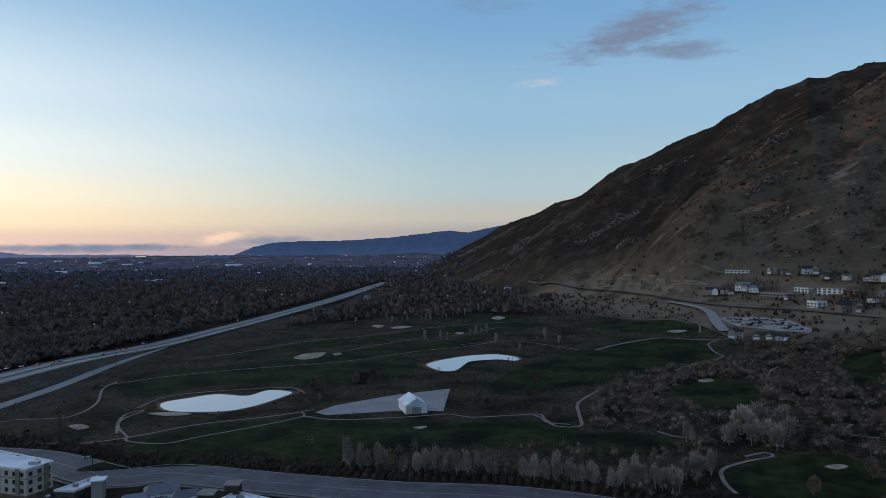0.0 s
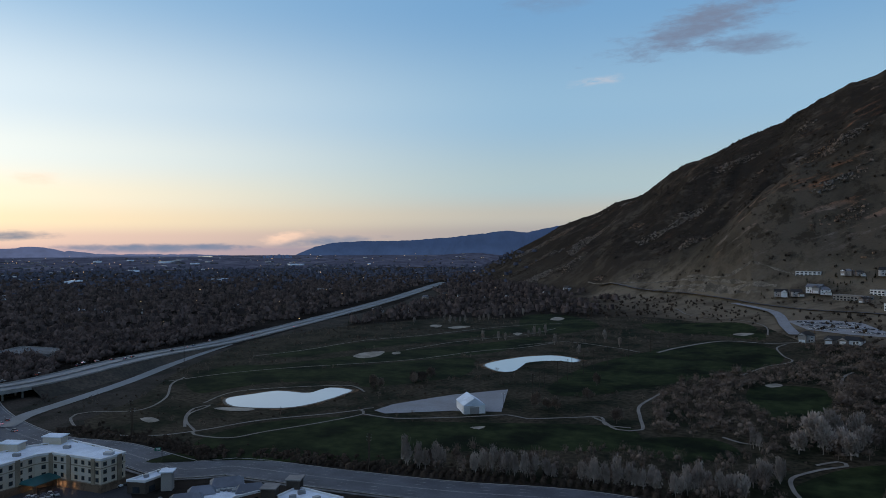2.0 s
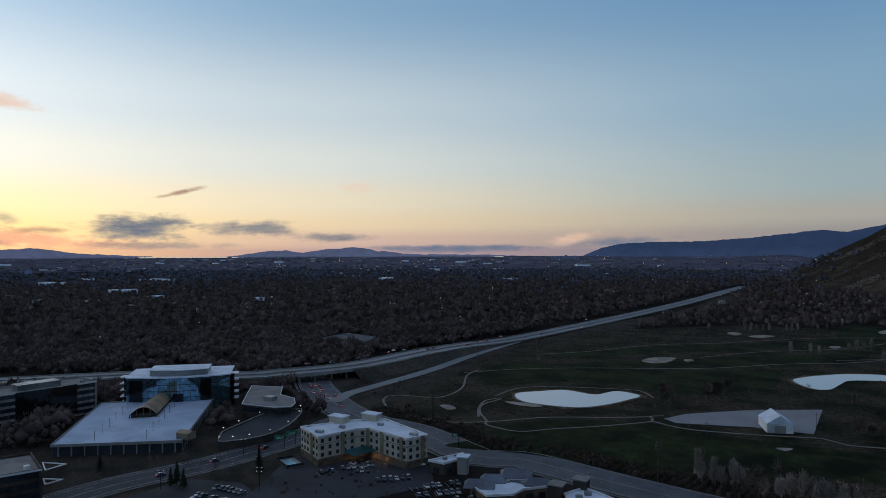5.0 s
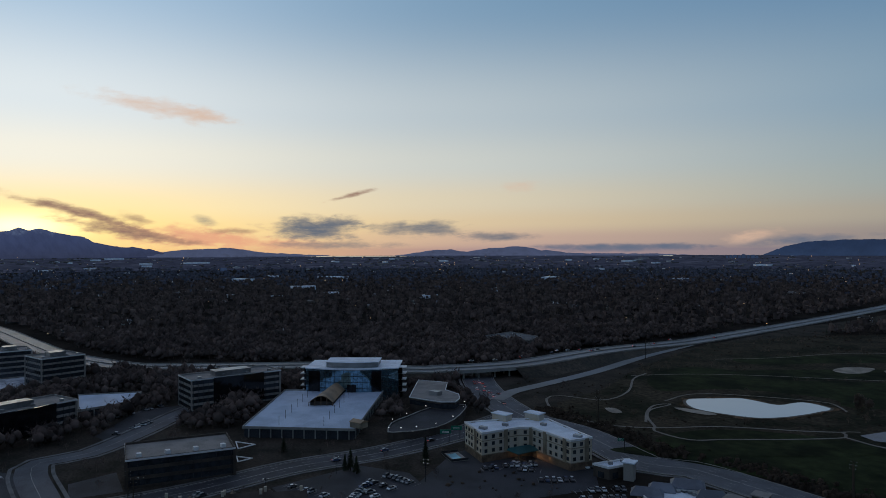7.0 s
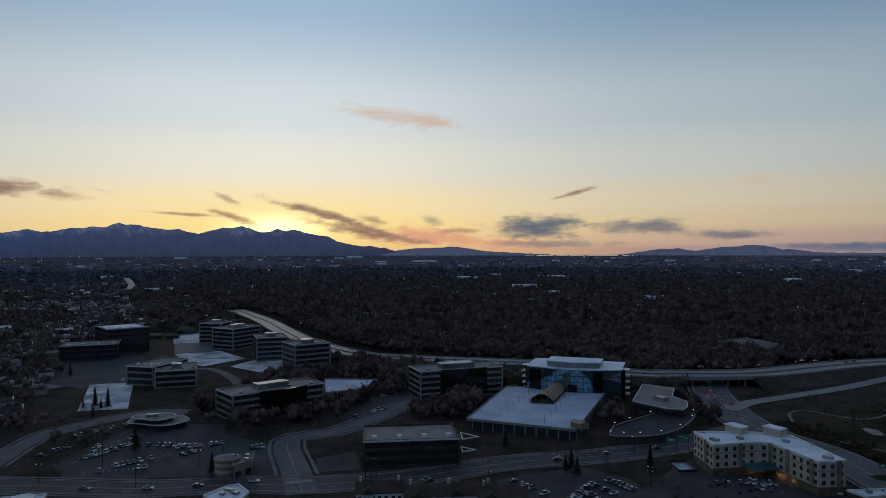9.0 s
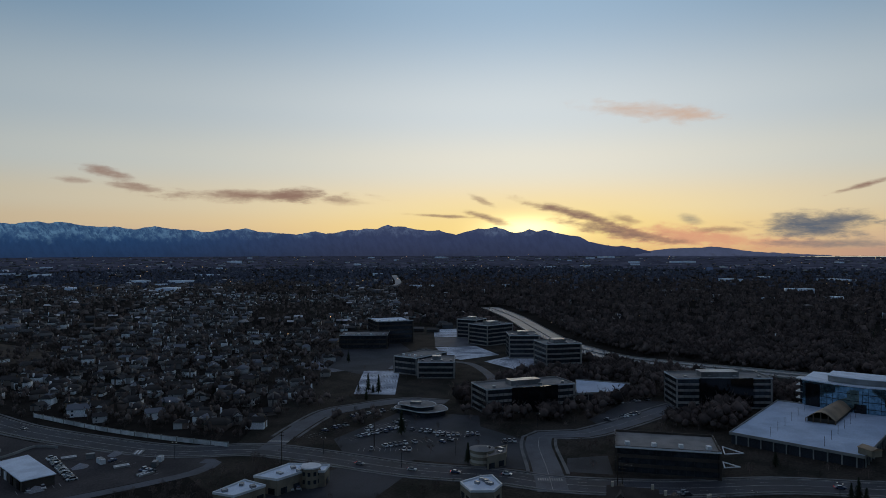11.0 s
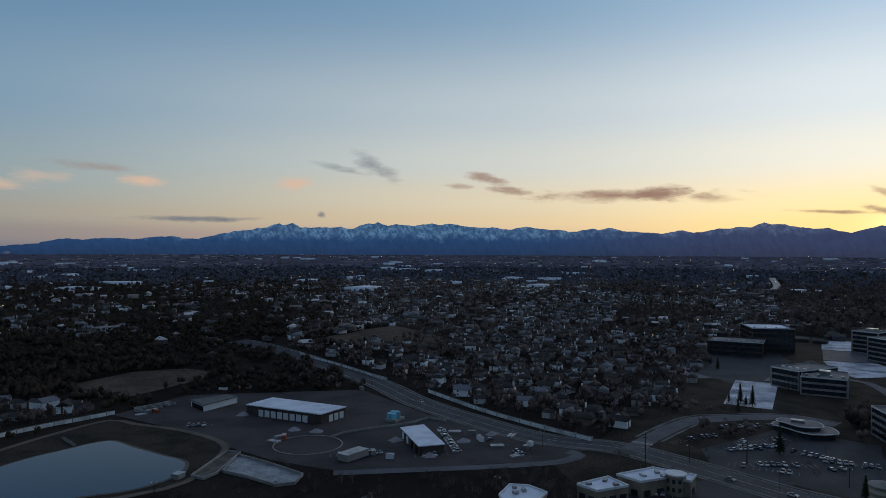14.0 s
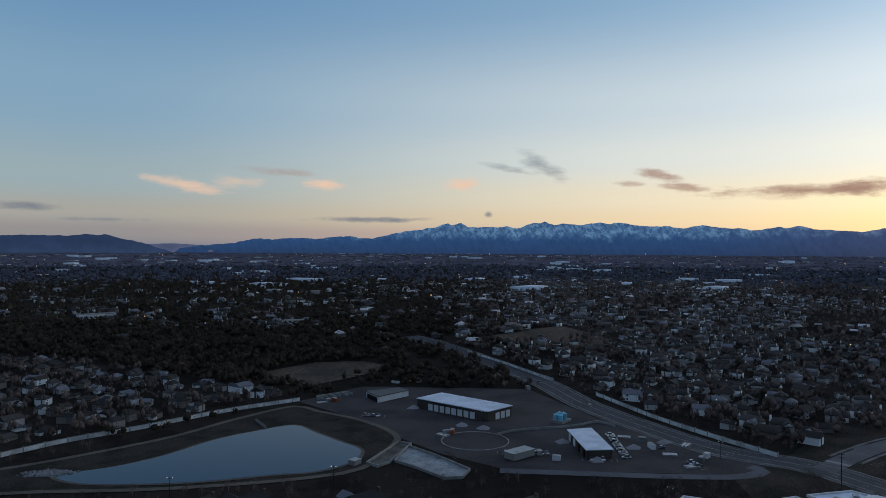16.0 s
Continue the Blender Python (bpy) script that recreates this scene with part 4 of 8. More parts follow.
DARK_WALL = mat("dark_brick_wall", (0.075, 0.06, 0.05), 0.85, 0.4, 0.4, stain=0.1)
METAL = mat("grey_metal", (0.35, 0.36, 0.37), 0.45, 0.15, 0.4, metal=0.7)
DARK_METAL = mat("dark_metal", (0.04, 0.04, 0.045), 0.5, 0.2, 0.4, metal=0.4)
WHITE_PAINT = mat("white_paint", (0.72, 0.73, 0.74), 0.55, 0.08, 0.4, stain=0.2, second=(0.62, 0.63, 0.64))
COPPER_ROOF = mat("tan_vault_roof", (0.36, 0.25, 0.15), 0.5, 0.2, 0.3, stain=0.1)
TEAL = mat("teal_canopy", (0.03, 0.13, 0.14), 0.5, 0.15, 0.4)
CYAN = mat("pale_cyan_plastic", (0.25, 0.62, 0.75), 0.4, 0.1, 0.4)
WOOD = mat("weathered_pole_wood", (0.06, 0.045, 0.033), 0.9, 0.4, 0.6)
RUST = mat("orange_painted_steel", (0.35, 0.1, 0.04), 0.6, 0.3, 0.5)
DECK = mat("pale_deck_concrete", (0.46, 0.55, 0.68), 0.7, 0.2, 0.1, stain=0.06, second=(0.34, 0.42, 0.54))
BARE_WALL = mat("sound_wall_block", (0.78, 0.78, 0.78), 0.85, 0.3, 0.4, stain=0.1)


def glass_mat(name, colour, rough=0.08, metal=0.6):
    m = bpy.data.materials.new(name)
    m.use_nodes = True
    N = Nodes(m.node_tree)
    b = N.add("ShaderNodeBsdfPrincipled")
    cell = N.noise(N.add("ShaderNodeNewGeometry").outputs["Position"], 0.35, 2.0)
    N.put(b.inputs["Base Color"], N.mix(N.remap(cell, 0.4, 0.6), (*colour, 1), tuple(c * 0.55 for c in colour) + (1,)))
    b.inputs["Roughness"].default_value, b.inputs["Metallic"].default_value = rough, metal
    N.add("ShaderNodeOutputMaterial", b.outputs[0])
    return m


GLASS = glass_mat("dark_window_glass", (0.06, 0.069, 0.082), 0.1, 0.4)
BLUE_GLASS = glass_mat("blue_mirror_glass", (0.28, 0.48, 0.6), 0.05, 0.9)
BLACK_GLASS = glass_mat("black_curtain_glass", (0.012, 0.012, 0.014), 0.1, 0.2)
LIT_WARM = lamp_mat("warm_lamp", (1.0, 0.62, 0.3), 3.0)
LIT_WHITE = lamp_mat("white_lamp", (0.9, 0.95, 1.0), 1.0)
LIT_RED = lamp_mat("red_lamp", (1.0, 0.06, 0.03), 2.0)


class Build:
    """Collects solids into one mesh."""

    def __init__(self):
        self.v, self.f = [], []

    def prism(self, base, z0, z1):
        k, n = len(self.v), len(base)
        area = sum(base[i - 1][0] * base[i][1] - base[i][0] * base[i - 1][1] for i in range(n))
        if area < 0:
            base = base[::-1]
        self.v += [(x, y, z0) for x, y in base] + [(x, y, z1) for x, y in base]
        self.f += [(k + i, k + (i + 1) % n, k + n + (i + 1) % n, k + n + i) for i in range(n)]
        self.f += [tuple(range(k + n, k + 2 * n)), tuple(range(k + n - 1, k - 1, -1))]
        return self

    def box(self, x, y, z, sx, sy, sz, turn_=0.0):
        """z is the foot."""
        c, s = math.cos(turn_), math.sin(turn_)
        base = [(x + c * a * sx / 2 - s * b * sy / 2, y + s * a * sx / 2 + c * b * sy / 2) for a, b in ((-1, -1), (1, -1), (1, 1), (-1, 1))]
        return self.prism(base, z, z + sz)

    def ring(self, base, out, z0, z1, thick=0.4):
        """A band round a footprint."""
        area = sum(base[i - 1][0] * base[i][1] - base[i][0] * base[i - 1][1] for i in range(len(base)))
        base = base if area > 0 else base[::-1]
        outer, inner = offset_poly(base, out), offset_poly(base, out - thick)
        n, k = len(base), len(self.v)
        for z in (z0, z1):
            self.v += [(x, y, z) for x, y in outer] + [(x, y, z) for x, y in inner]
        for i in range(n):
            j = (i + 1) % n
            self.f += [(k + i, k + j, k + 2 * n + j, k + 2 * n + i), (k + n + j, k + n + i, k + 3 * n + i, k + 3 * n + j)]
            self.f += [(k + 2 * n + i, k + 2 * n + j, k + 3 * n + j, k + 3 * n + i), (k + j, k + i, k + n + i, k + n + j)]
        return self

    def gable(self, x, y, z, sx, sy, rise, turn_=0.0, over=0.0, hip=0.0):
        """A pitched roof, its ridge along x; hip draws in the ridge's ends."""
        c, s = math.cos(turn_), math.sin(turn_)
        a, b = sx / 2 + over, sy / 2 + over
        pts = [(-a, -b, 0), (a, -b, 0), (a, b, 0), (-a, b, 0), (-a + hip, 0, rise), (a - hip, 0, rise)]
        low = [(p[0], p[1], -0.25) for p in pts[:4]]
        k = len(self.v)
        self.v += [(x + c * p - s * q, y + s * p + c * q, z + h) for p, q, h in pts + low]
        self.f += [(k, k + 1, k + 5, k + 4), (k + 2, k + 3, k + 4, k + 5), (k + 1, k + 2, k + 5), (k + 3, k, k + 4)]
        self.f += [(k + 6, k + 7, k + 1, k), (k + 7, k + 8, k + 2, k + 1), (k + 8, k + 9, k + 3, k + 2), (k + 9, k + 6, k, k + 3), (k + 9, k + 8, k + 7, k + 6)]
        return self

    def pediment(self, x, y, z, w, rise, thick=0.14):
        """An upright triangle of wall under a gable, facing -y."""
        k = len(self.v)
        self.v += [(x + a, y + b, z + c) for b in (-thick / 2, thick / 2) for a, c in ((-w / 2, 0), (w / 2, 0), (0, rise))]
        self.f += [(k, k + 1, k + 2), (k + 5, k + 4, k + 3), (k, k + 3, k + 4, k + 1), (k + 1, k + 4, k + 5, k + 2), (k + 2, k + 5, k + 3, k)]
        return self

    def tube(self, x, y, z0, z1, r0, r1=None, n=8):
        r1 = r0 if r1 is None else r1
        k = len(self.v)
        a = [2 * math.pi * i / n for i in range(n)]
        self.v += [(x + r0 * math.cos(t), y + r0 * math.sin(t), z0) for t in a] + [(x + r1 * math.cos(t), y + r1 * math.sin(t), z1) for t in a]
        self.f += [(k + i, k + (i + 1) % n, k + n + (i + 1) % n, k + n + i) for i in range(n)]
        self.f += [tuple(range(k + n, k + 2 * n)), tuple(range(k + n - 1, k - 1, -1))]
        return self

    def done(self, name, material, parent=None, label="", smooth=False, kind="", category=""):
        return obj(name, self.v, self.f, material, parent, label, kind, category, smooth)


def offset_poly(p, d):
    """The outline moved outwards by d."""
    n = len(p)
    area = sum(p[i - 1][0] * p[i][1] - p[i][0] * p[i - 1][1] for i in range(n))
    sg = 1.0 if area > 0 else -1.0
    out = []
    for i in range(n):
        a, b, c = (np.array(p[j % n], float) for j in (i - 1, i, i + 1))
        t0, t1 = (b - a) / np.linalg.norm(b - a), (c - b) / np.linalg.norm(c - b)
        n0, n1 = np.array([t0[1], -t0[0]]) * sg, np.array([t1[1], -t1[0]]) * sg
        m = n0 + n1
        m /= max(np.dot(m, n0), 0.35)
        out.append(tuple(b + d * m))
    return out


def foot(base):
    return float(np.min(height([b[0] for b in base], [b[1] for b in base])))


def rect(ends, depth):
    """A footprint from its front edge, reaching away from the drone."""
    a, b = np.array(ends[0]), np.array(ends[1])
    t = (b - a) / np.linalg.norm(b - a)
    n = np.array([-t[1], t[0]])
    if np.dot(n, (a + b) / 2) < 0:
        n = -n
    return [tuple(a), tuple(b), tuple(b + n * depth), tuple(a + n * depth)]


def empty(name, x, y, z, label, category, group=""):
    ob = new(name)
    ob.location = (x, y, z)
    return tagged(ob, label, category, group)


def local(base, o):
    return [(x - o[0], y - o[1]) for x, y in base]


def edges(base, gap):
    """Points along the outline every gap metres: place, direction, edge number."""
    n = len(base)
    for i in range(n):
        a, b = np.array(base[i]), np.array(base[(i + 1) % n])
        ln = np.linalg.norm(b - a)
        k = max(1, int(ln / gap))
        t = (b - a) / ln
        for j in range(k):
            yield a + t * ln * (j + 0.5) / k, t, i, j, k


def root_of(base, name, label, category, group=""):
    c = np.mean(np.array(base), 0)
    z = foot(base)
    KEEP_OUT.append((np.array(list(base) + [base[0]]), 4.0))
    return empty(name, c[0], c[1], z, label, category, group), local(base, c), z


def office(base, tall, floors, label, wall=PRECAST, glass=GLASS, roof=GREY_ROOF, dark=None, unit=0.35, vents=4, group="office park buildings", bay=3.2):
    """An office block: glass core, a pale band at each floor, columns, parapet, roof and plant."""
    root, p, _ = root_of(base, "office_building", label, "office building", group)
    fh = tall / floors
    Build().prism(offset_poly(p, -0.35), -0.5, tall - 0.6).done("window_glazing", glass, root, "dark ribbon windows")
    for n in range(floors + 1):
        z = n * fh - 0.5
        Build().ring(p, 0.0, z, z + (1.55 if n < floors else 1.2), 0.5).done("spandrel_band", wall, root)
    m = Build()
    for q, t, i, j, k in edges(p, bay):
        m.box(q[0], q[1], 0, 0.14, 0.3, tall - 0.5, math.atan2(t[1], t[0]))
    for q in p:
        Build().box(q[0] * 0.985, q[1] * 0.985, -0.4, 1.1, 1.1, tall).done("corner_column", wall, root)
    m.done("mullion", DARK_METAL, root, kind="stuff")
    Build().prism(offset_poly(p, -0.3), tall - 0.6, tall - 0.35).done("roof", roof, root, "flat gravel roof")
    Build().ring(p, 0.12, tall - 0.3, tall + 0.55, 0.35).done("parapet", WHITE_PAINT, root, "pale metal parapet edge")
    if dark:
        a, b = np.array(p[0]), np.array(p[1])
        n = np.array([p[0][0] - p[3][0], p[0][1] - p[3][1]])
        n /= np.linalg.norm(n)
        u0, u1 = dark
        k = 9
        arc = [a + (b - a) * (u0 + (u1 - u0) * i / k) + n * (0.4 + 2.2 * math.sin(math.pi * i / k)) for i in range(k + 1)]
        Build().prism([tuple(q) for q in arc] + [tuple(a + (b - a) * u1 - n), tuple(a + (b - a) * u0 - n)], 2.0, tall + 0.4).done("curtain_wall", BLACK_GLASS, root, "dark curved curtain wall")
    if vents:
        for i in range(vents):
            w = np.array(p[0]) + (np.array(p[1]) - np.array(p[0])) * (0.12 + 0.78 * i / max(1, vents - 1)) + (np.array(p[3]) - np.array(p[0])) * 0.22
            Build().box(w[0], w[1], tall - 0.4, 2.6, 2.0, 1.6, 0.3).done("roof_vent", METAL if unit else WHITE_PAINT, root)
    if unit:
        q = offset_poly(p, -0.3)
        c = np.mean(np.array(q), 0)
        small = [tuple(c + (np.array(v) - c) * unit) for v in p]
        Build().prism(small, tall - 0.4, tall + 3.0).done("plant_room", METAL, root, "grey rooftop plant screen")
    return root


# ---- office park ----
office(rect([(-484.0, -0.4), (-503.7, 59.3)], 26.0), 20.0, 5, "five storey office with pale bands and a dark curved glass front", dark=(0.24, 0.8), unit=0.4)
office(rect([(-428.7, -114.4), (-467.2, -64.1)], 26.0), 16.0, 4, "four storey office with pale bands and dark glass front", dark=(0.28, 0.8), unit=0.34)
office(rect([(-336.3, -27.5), (-340.3, 19.1)], 30.0), 12.5, 3, "three storey brown office with white roof edge and rooftop units", wall=DARK_WALL, unit=0.0)
office(rect([(-606.7, -107.9), (-624.2, -80.0)], 30.0), 22.0, 5, "five storey office with pale bands seen across parking")
office(rect([(-658.5, -153.0), (-667.8, -125.5)], 30.0), 22.0, 5, "five storey office with pale bands in a row of three")
office(rect([(-734.2, -194.8), (-768.4, -174.6)], 30.0), 22.0, 5, "five storey office with pale bands beside the freeway curve")
office(rect([(-789.6, -222.7), (-815.7, -217.5)], 26.0), 22.0, 5, "narrow five storey office end in a row")
office(rect([(-534.3, -200.4), (-543.1, -171.8)], 36.0), 13.0, 3, "low pale office with flat grey roof and skylight box", unit=0.25)
office(rect([(-551.6, -228.5), (-544.7, -205.6)], 44.0), 14.5, 3, "low pale office wing with a flat grey roof", unit=0.0)
office(rect([(-711.2, -313.7), (-736.4, -281.6)], 46.0), 25.0, 5, "dark brick office with a bright flat roof", wall=DARK_WALL, roof=WHITE_ROOF, unit=0.0)
office(rect([(-665.8, -338.0), (-682.9, -290.3)], 36.0), 14.5, 3, "long dark brick office with rooftop units", wall=DARK_WALL, unit=0.0)


for pts, z in (([(-352.6, 19.8), (-343.7, 28.7), (-339.0, 20.1)], 12.3), ([(-342.6, 19.5), (-336.5, 26.8), (-333.0, 19.7)], 8.0)):
    Build().ring(pts, 0.0, z, z + 0.4, 0.5).done("prow_canopy", WHITE_PAINT, None, "thin white triangular canopy edge on the brown office", category="canopy")


def parking_deck(base, tall, label):
    root, p, _ = root_of(base, "parking_deck", label, "parking deck", "parking decks")
    Build().prism(offset_poly(p, -0.5), tall - 0.9, tall - 0.3).done("deck_slab", DECK, root, "pale empty concrete deck")
    Build().ring(p, 0.0, tall - 1.0, tall + 0.45, 0.3).done("parapet", CONCRETE, root)
    m = Build()
    for q, t, i, j, k in edges(p, 6.0):
        m.box(q[0] * 0.985, q[1] * 0.985, -0.5, 0.6, 0.6, tall - 0.3, math.atan2(t[1], t[0]))
    m.done("column", CONCRETE, root, kind="stuff")
    # a dark solid under the slab stands for the shade between the columns
    Build().prism(offset_poly(p, -1.0), -0.4, tall - 1.0).done("lower_level", LOT, root, "dark solid standing for the shade of the lower parking level")
    return root, p


parking_deck([(-542.4, -74.0), (-538.1, -33.1), (-504.0, -39.4), (-489.2, -66.7)], 5.0, "pale bare parking deck beside the offices")
hq_deck, hp = parking_deck([(-407.3, 26.5), (-503.8, 62.1), (-477.4, 127.2), (-379.3, 84.8)], 6.0, "large pale blue-grey parking deck before the glass headquarters")
m = Build()
for i in range(14):
    u, w = (i % 7 + 0.5) / 7, 0.3 + 0.4 * (i // 7)
    a = np.array(hp[0]) * (1 - u) + np.array(hp[1]) * u
    b = np.array(hp[3]) * (1 - u) + np.array(hp[2]) * u
    q = a * (1 - w) + b * w
    m.tube(q[0], q[1], 5.6, 10.5, 0.1).box(q[0], q[1], 10.5, 1.4, 0.3, 0.15)
m.done("lamp_post", DARK_METAL, hq_deck, "thin dark lamp posts", kind="stuff")

# glass headquarters
hq_base = rect([(-497.8, 76.1), (-474.8, 136.9)], 34.0)
a, b = np.array(hq_base[0]), np.array(hq_base[1])
n = (a - np.array(hq_base[3])) / 34.0
bow = [tuple(a + (b - a) * i / 10 + n * 6.5 * math.sin(math.pi * i / 10)) for i in range(11)] + [hq_base[2], hq_base[3]]
hq, p, _ = root_of(bow, "glass_headquarters", "five storey blue mirror glass office with a white roof", "office building")
Build().prism(p, -0.5, 21.2).done("curtain_wall", BLUE_GLASS, hq, "blue mirror glass curtain wall")
for i in range(6):
    Build().ring(p, 0.12, i * 4.2 - 0.1, i * 4.2 + 0.22, 0.3).done("floor_line", DARK_METAL, hq)
m = Build()
for q, t, i, j, k in edges(p, 3.0):
    m.box(q[0], q[1], 0, 0.14, 0.3, 21.0, math.atan2(t[1], t[0]))
m.done("mullion", DARK_METAL, hq, kind="stuff")
for side in (0, 1):
    q = np.array(p[0] if side == 0 else p[10]) + (np.array(p[11 + (1 - side)]) - np.array(p[0] if side == 0 else p[10])) * 0.3
    d = np.array(p[0]) - np.array(p[10])
    d = d / np.linalg.norm(d) * (1 if side == 0 else -1)
    for i in range(1, 6):
        c = q + d * 2.5
        Build().box(c[0], c[1], i * 4.2 - 0.3, 5.5, 9.0, 0.35, math.atan2(d[1], d[0])).done("balcony", WHITE_PAINT, hq, "thin white balcony slab")
    Build().box(q[0] + d[0] * 1.0, q[1] + d[1] * 1.0, 0, 3.0, 9.0, 21.0, math.atan2(d[1], d[0])).done("stair_tower", BLACK_GLASS, hq, "dark glazed end bay")
for u0, u1 in ((0.03, 0.16), (0.46, 0.56), (0.72, 0.82)):
    arc = [np.array(a - np.mean(np.array(bow), 0)) + (b - a) * (u0 + (u1 - u0) * i / 6) for i in range(7)]
    arc = [tuple(q + n * (6.5 * math.sin(math.pi * (u0 + (u1 - u0) * i / 6)) + 0.2)) for i, q in enumerate(arc)]
    Build().prism(arc + [tuple(np.array(arc[-1]) - n * 0.5), tuple(np.array(arc[0]) - n * 0.5)], 1.0, 20.0 if u0 != 0.46 else 11.0).done("dark_bay", BLACK_GLASS, hq, "dark glass bay")
Build().prism(offset_poly(p, 0.6), 21.2, 21.9).done("roof", WHITE_ROOF, hq, "white flat roof with deep eaves")
c = np.mean(np.array(p), 0)
Build().prism([tuple(c + (np.array(v) - c) * (0.56, 0.56)) for v in p], 22.2, 25.5).done("plant_room", METAL, hq, "grey rooftop plant screen")
Build().prism([tuple(c + (np.array(v) - c) * 0.58) for v in p], 25.5, 25.9).done("plant_roof", WHITE_ROOF, hq)

# barrel vault on the deck
v0 = [np.array(q) for q in [(-448.5, 70.3), (-443.7, 84.7), (-483.0, 100.8), (-489.3, 90.6)]]
o = np.mean(np.array(v0), 0)
vault = empty("vaulted_pavilion", o[0], o[1], 5.7, "tan barrel vaulted entrance roof standing on the deck", "pavilion")
k = 12
v, f = [], []
for end, (q0, q1) in enumerate(((v0[0], v0[1]), (v0[3], v0[2]))):
    for s in (0.0, 0.35):
        for i in range(k + 1):
            u = i / k
            q = q0 * (1 - u) + q1 * u - o
            v.append((*q, 2.2 + 4.2 * math.sin(math.pi * u) - s))
w = k + 1
for i in range(k):
    f += [(i, i + 1, 2 * w + i + 1, 2 * w + i), (w + i, 3 * w + i, 3 * w + i + 1, w + i + 1), (i, w + i, w + i + 1, i + 1), (2 * w + i, 2 * w + i + 1, 3 * w + i + 1, 3 * w + i)]
obj("vault_roof", v, f, COPPER_ROOF, vault, "tan curved metal roof", smooth=False)
Build().prism([tuple((q - o) * 0.94) for q in v0], 0.0, 2.3).done("wall", DARK_WALL, vault)
for i in range(5):
    q = v0[0] * (1 - i / 4) + v0[1] * i / 4 - o
    Build().box(q[0], q[1], 0, 0.5, 0.5, 2.2 + 4.0 * math.sin(math.pi * i / 4)).done("column", STONE, vault)
q = [(-385.0, 88.1)][0]
hut = empty("stair_hut", q[0], q[1], 5.7, "small tan stair hut with rounded roof on the deck", "hut")
Build().box(0, 0, 0, 8, 6, 3.2, 0.6).done("wall", TAN, hut)
Build().gable(0, 0, 3.2, 8, 6, 1.2, 0.6, 0.3).done("roof", COPPER_ROOF, hut)

# terrace building with a curved deck
tb = [tuple(q) for q in curve([(-373.9, 101.9), (-371.3, 108.3), (-370.6, 117.1), (-373.9, 129.9), (-386.7, 145.4), (-408.0, 160.6), (-421.7, 166.7), (-421.7, 157.5), (-424.8, 149.3), (-419.0, 138.9), (-403.6, 121.3), (-392.5, 109.2)], 40.0, True)[:, :2]]
rot, p, _ = root_of(tb, "terrace_building", "dark curved parking deck with a pale coping and lamps", "building")
Build().prism(p, -0.5, 3.9).done("terrace", LOT, rot, "dark paved deck")
Build().ring(p, 0.15, -0.4, 4.3, 0.4).done("terrace_wall", DARK_WALL, rot, "dark curved wall")
Build().ring(p, 0.25, 4.3, 4.75, 0.55).done("terrace_coping", CONCRETE, rot, "pale curved coping")
for i in range(0, len(p), 2):
    Build().tube(p[i][0] * 0.98, p[i][1] * 0.98, 3.9, 6.4, 0.08, n=5).done("lamp_post", DARK_METAL, rot)
    Build().box(p[i][0] * 0.98, p[i][1] * 0.98, 6.4, 0.6, 0.6, 0.3).done("lamp_head", LIT_WHITE, rot)
ub = [(-436.4, 133.9), (-490.1, 157.2), (-474.1, 173.2), (-449.8, 162.9), (-433.8, 166.4), (-420.8, 162.1), (-412.2, 156.0), (-415.4, 147.7), (-428.5, 138.7)]
up2, p, _ = root_of(ub, "terrace_office", "low dark office with rounded end and thin pale roof edges", "office building")
Build().prism(p, -0.5, 8.4).done("wall", DARK_WALL, up2)
Build().ring(p, 0.1, 4.6, 7.4, 0.4).done("ribbon_window", GLASS, up2, "dark ribbon window")
Build().prism(offset_poly(p, 0.5), 8.4, 8.9).done("roof", GREY_ROOF, up2, "dark flat roof")
Build().ring(offset_poly(p, 0.5), 0.1, 8.8, 9.25, 0.4).done("roof_edge", WHITE_PAINT, up2, "thin pale roof edge")
q = np.array([(-437.4, 152.0)][0]) - np.mean(np.array(ub), 0)
Build().box(q[0], q[1], 8.9, 7, 5, 2.6, 0.5).done("plant_room", METAL, up2)

# low curved pavilion
q = np.array([(-421.3, -155.6)][0])
pav = empty("curved_pavilion", q[0], q[1], 0.0, "low modern pavilion with stacked curved white-edged roofs", "building")
KEEP_OUT.append((np.array([q + 24 * np.array((math.cos(t), math.sin(t))) for t in np.arange(0, 6.28, 0.5)]), 2.0))
for n_, (ox, oy, rx_, ry_, z0, z1) in enumerate(((0, 0, 10, 16, 0.0, 3.2), (2, -2, 7, 11, 3.2, 6.0))):
    e = [(ox + rx_ * math.cos(t) * (1 + 0.25 * math.sin(3 * t)), oy + ry_ * math.sin(t)) for t in np.arange(0, 6.28, 0.26)]
    Build().prism(e, z0, z1).done("glazed_drum", GLASS, pav)
    Build().prism(offset_poly(e, 1.6), z1, z1 + 0.35).done("roof", GREY_ROOF, pav)
    Build().ring(offset_poly(e, 1.6), 0.2, z1 + 0.1, z1 + 0.55, 0.35).done("roof_edge", WHITE_PAINT, pav, "white curved roof edge")
Build().box(2, -3, 6.3, 4, 7, 1.6, 0.3).done("roof_light", METAL, pav)

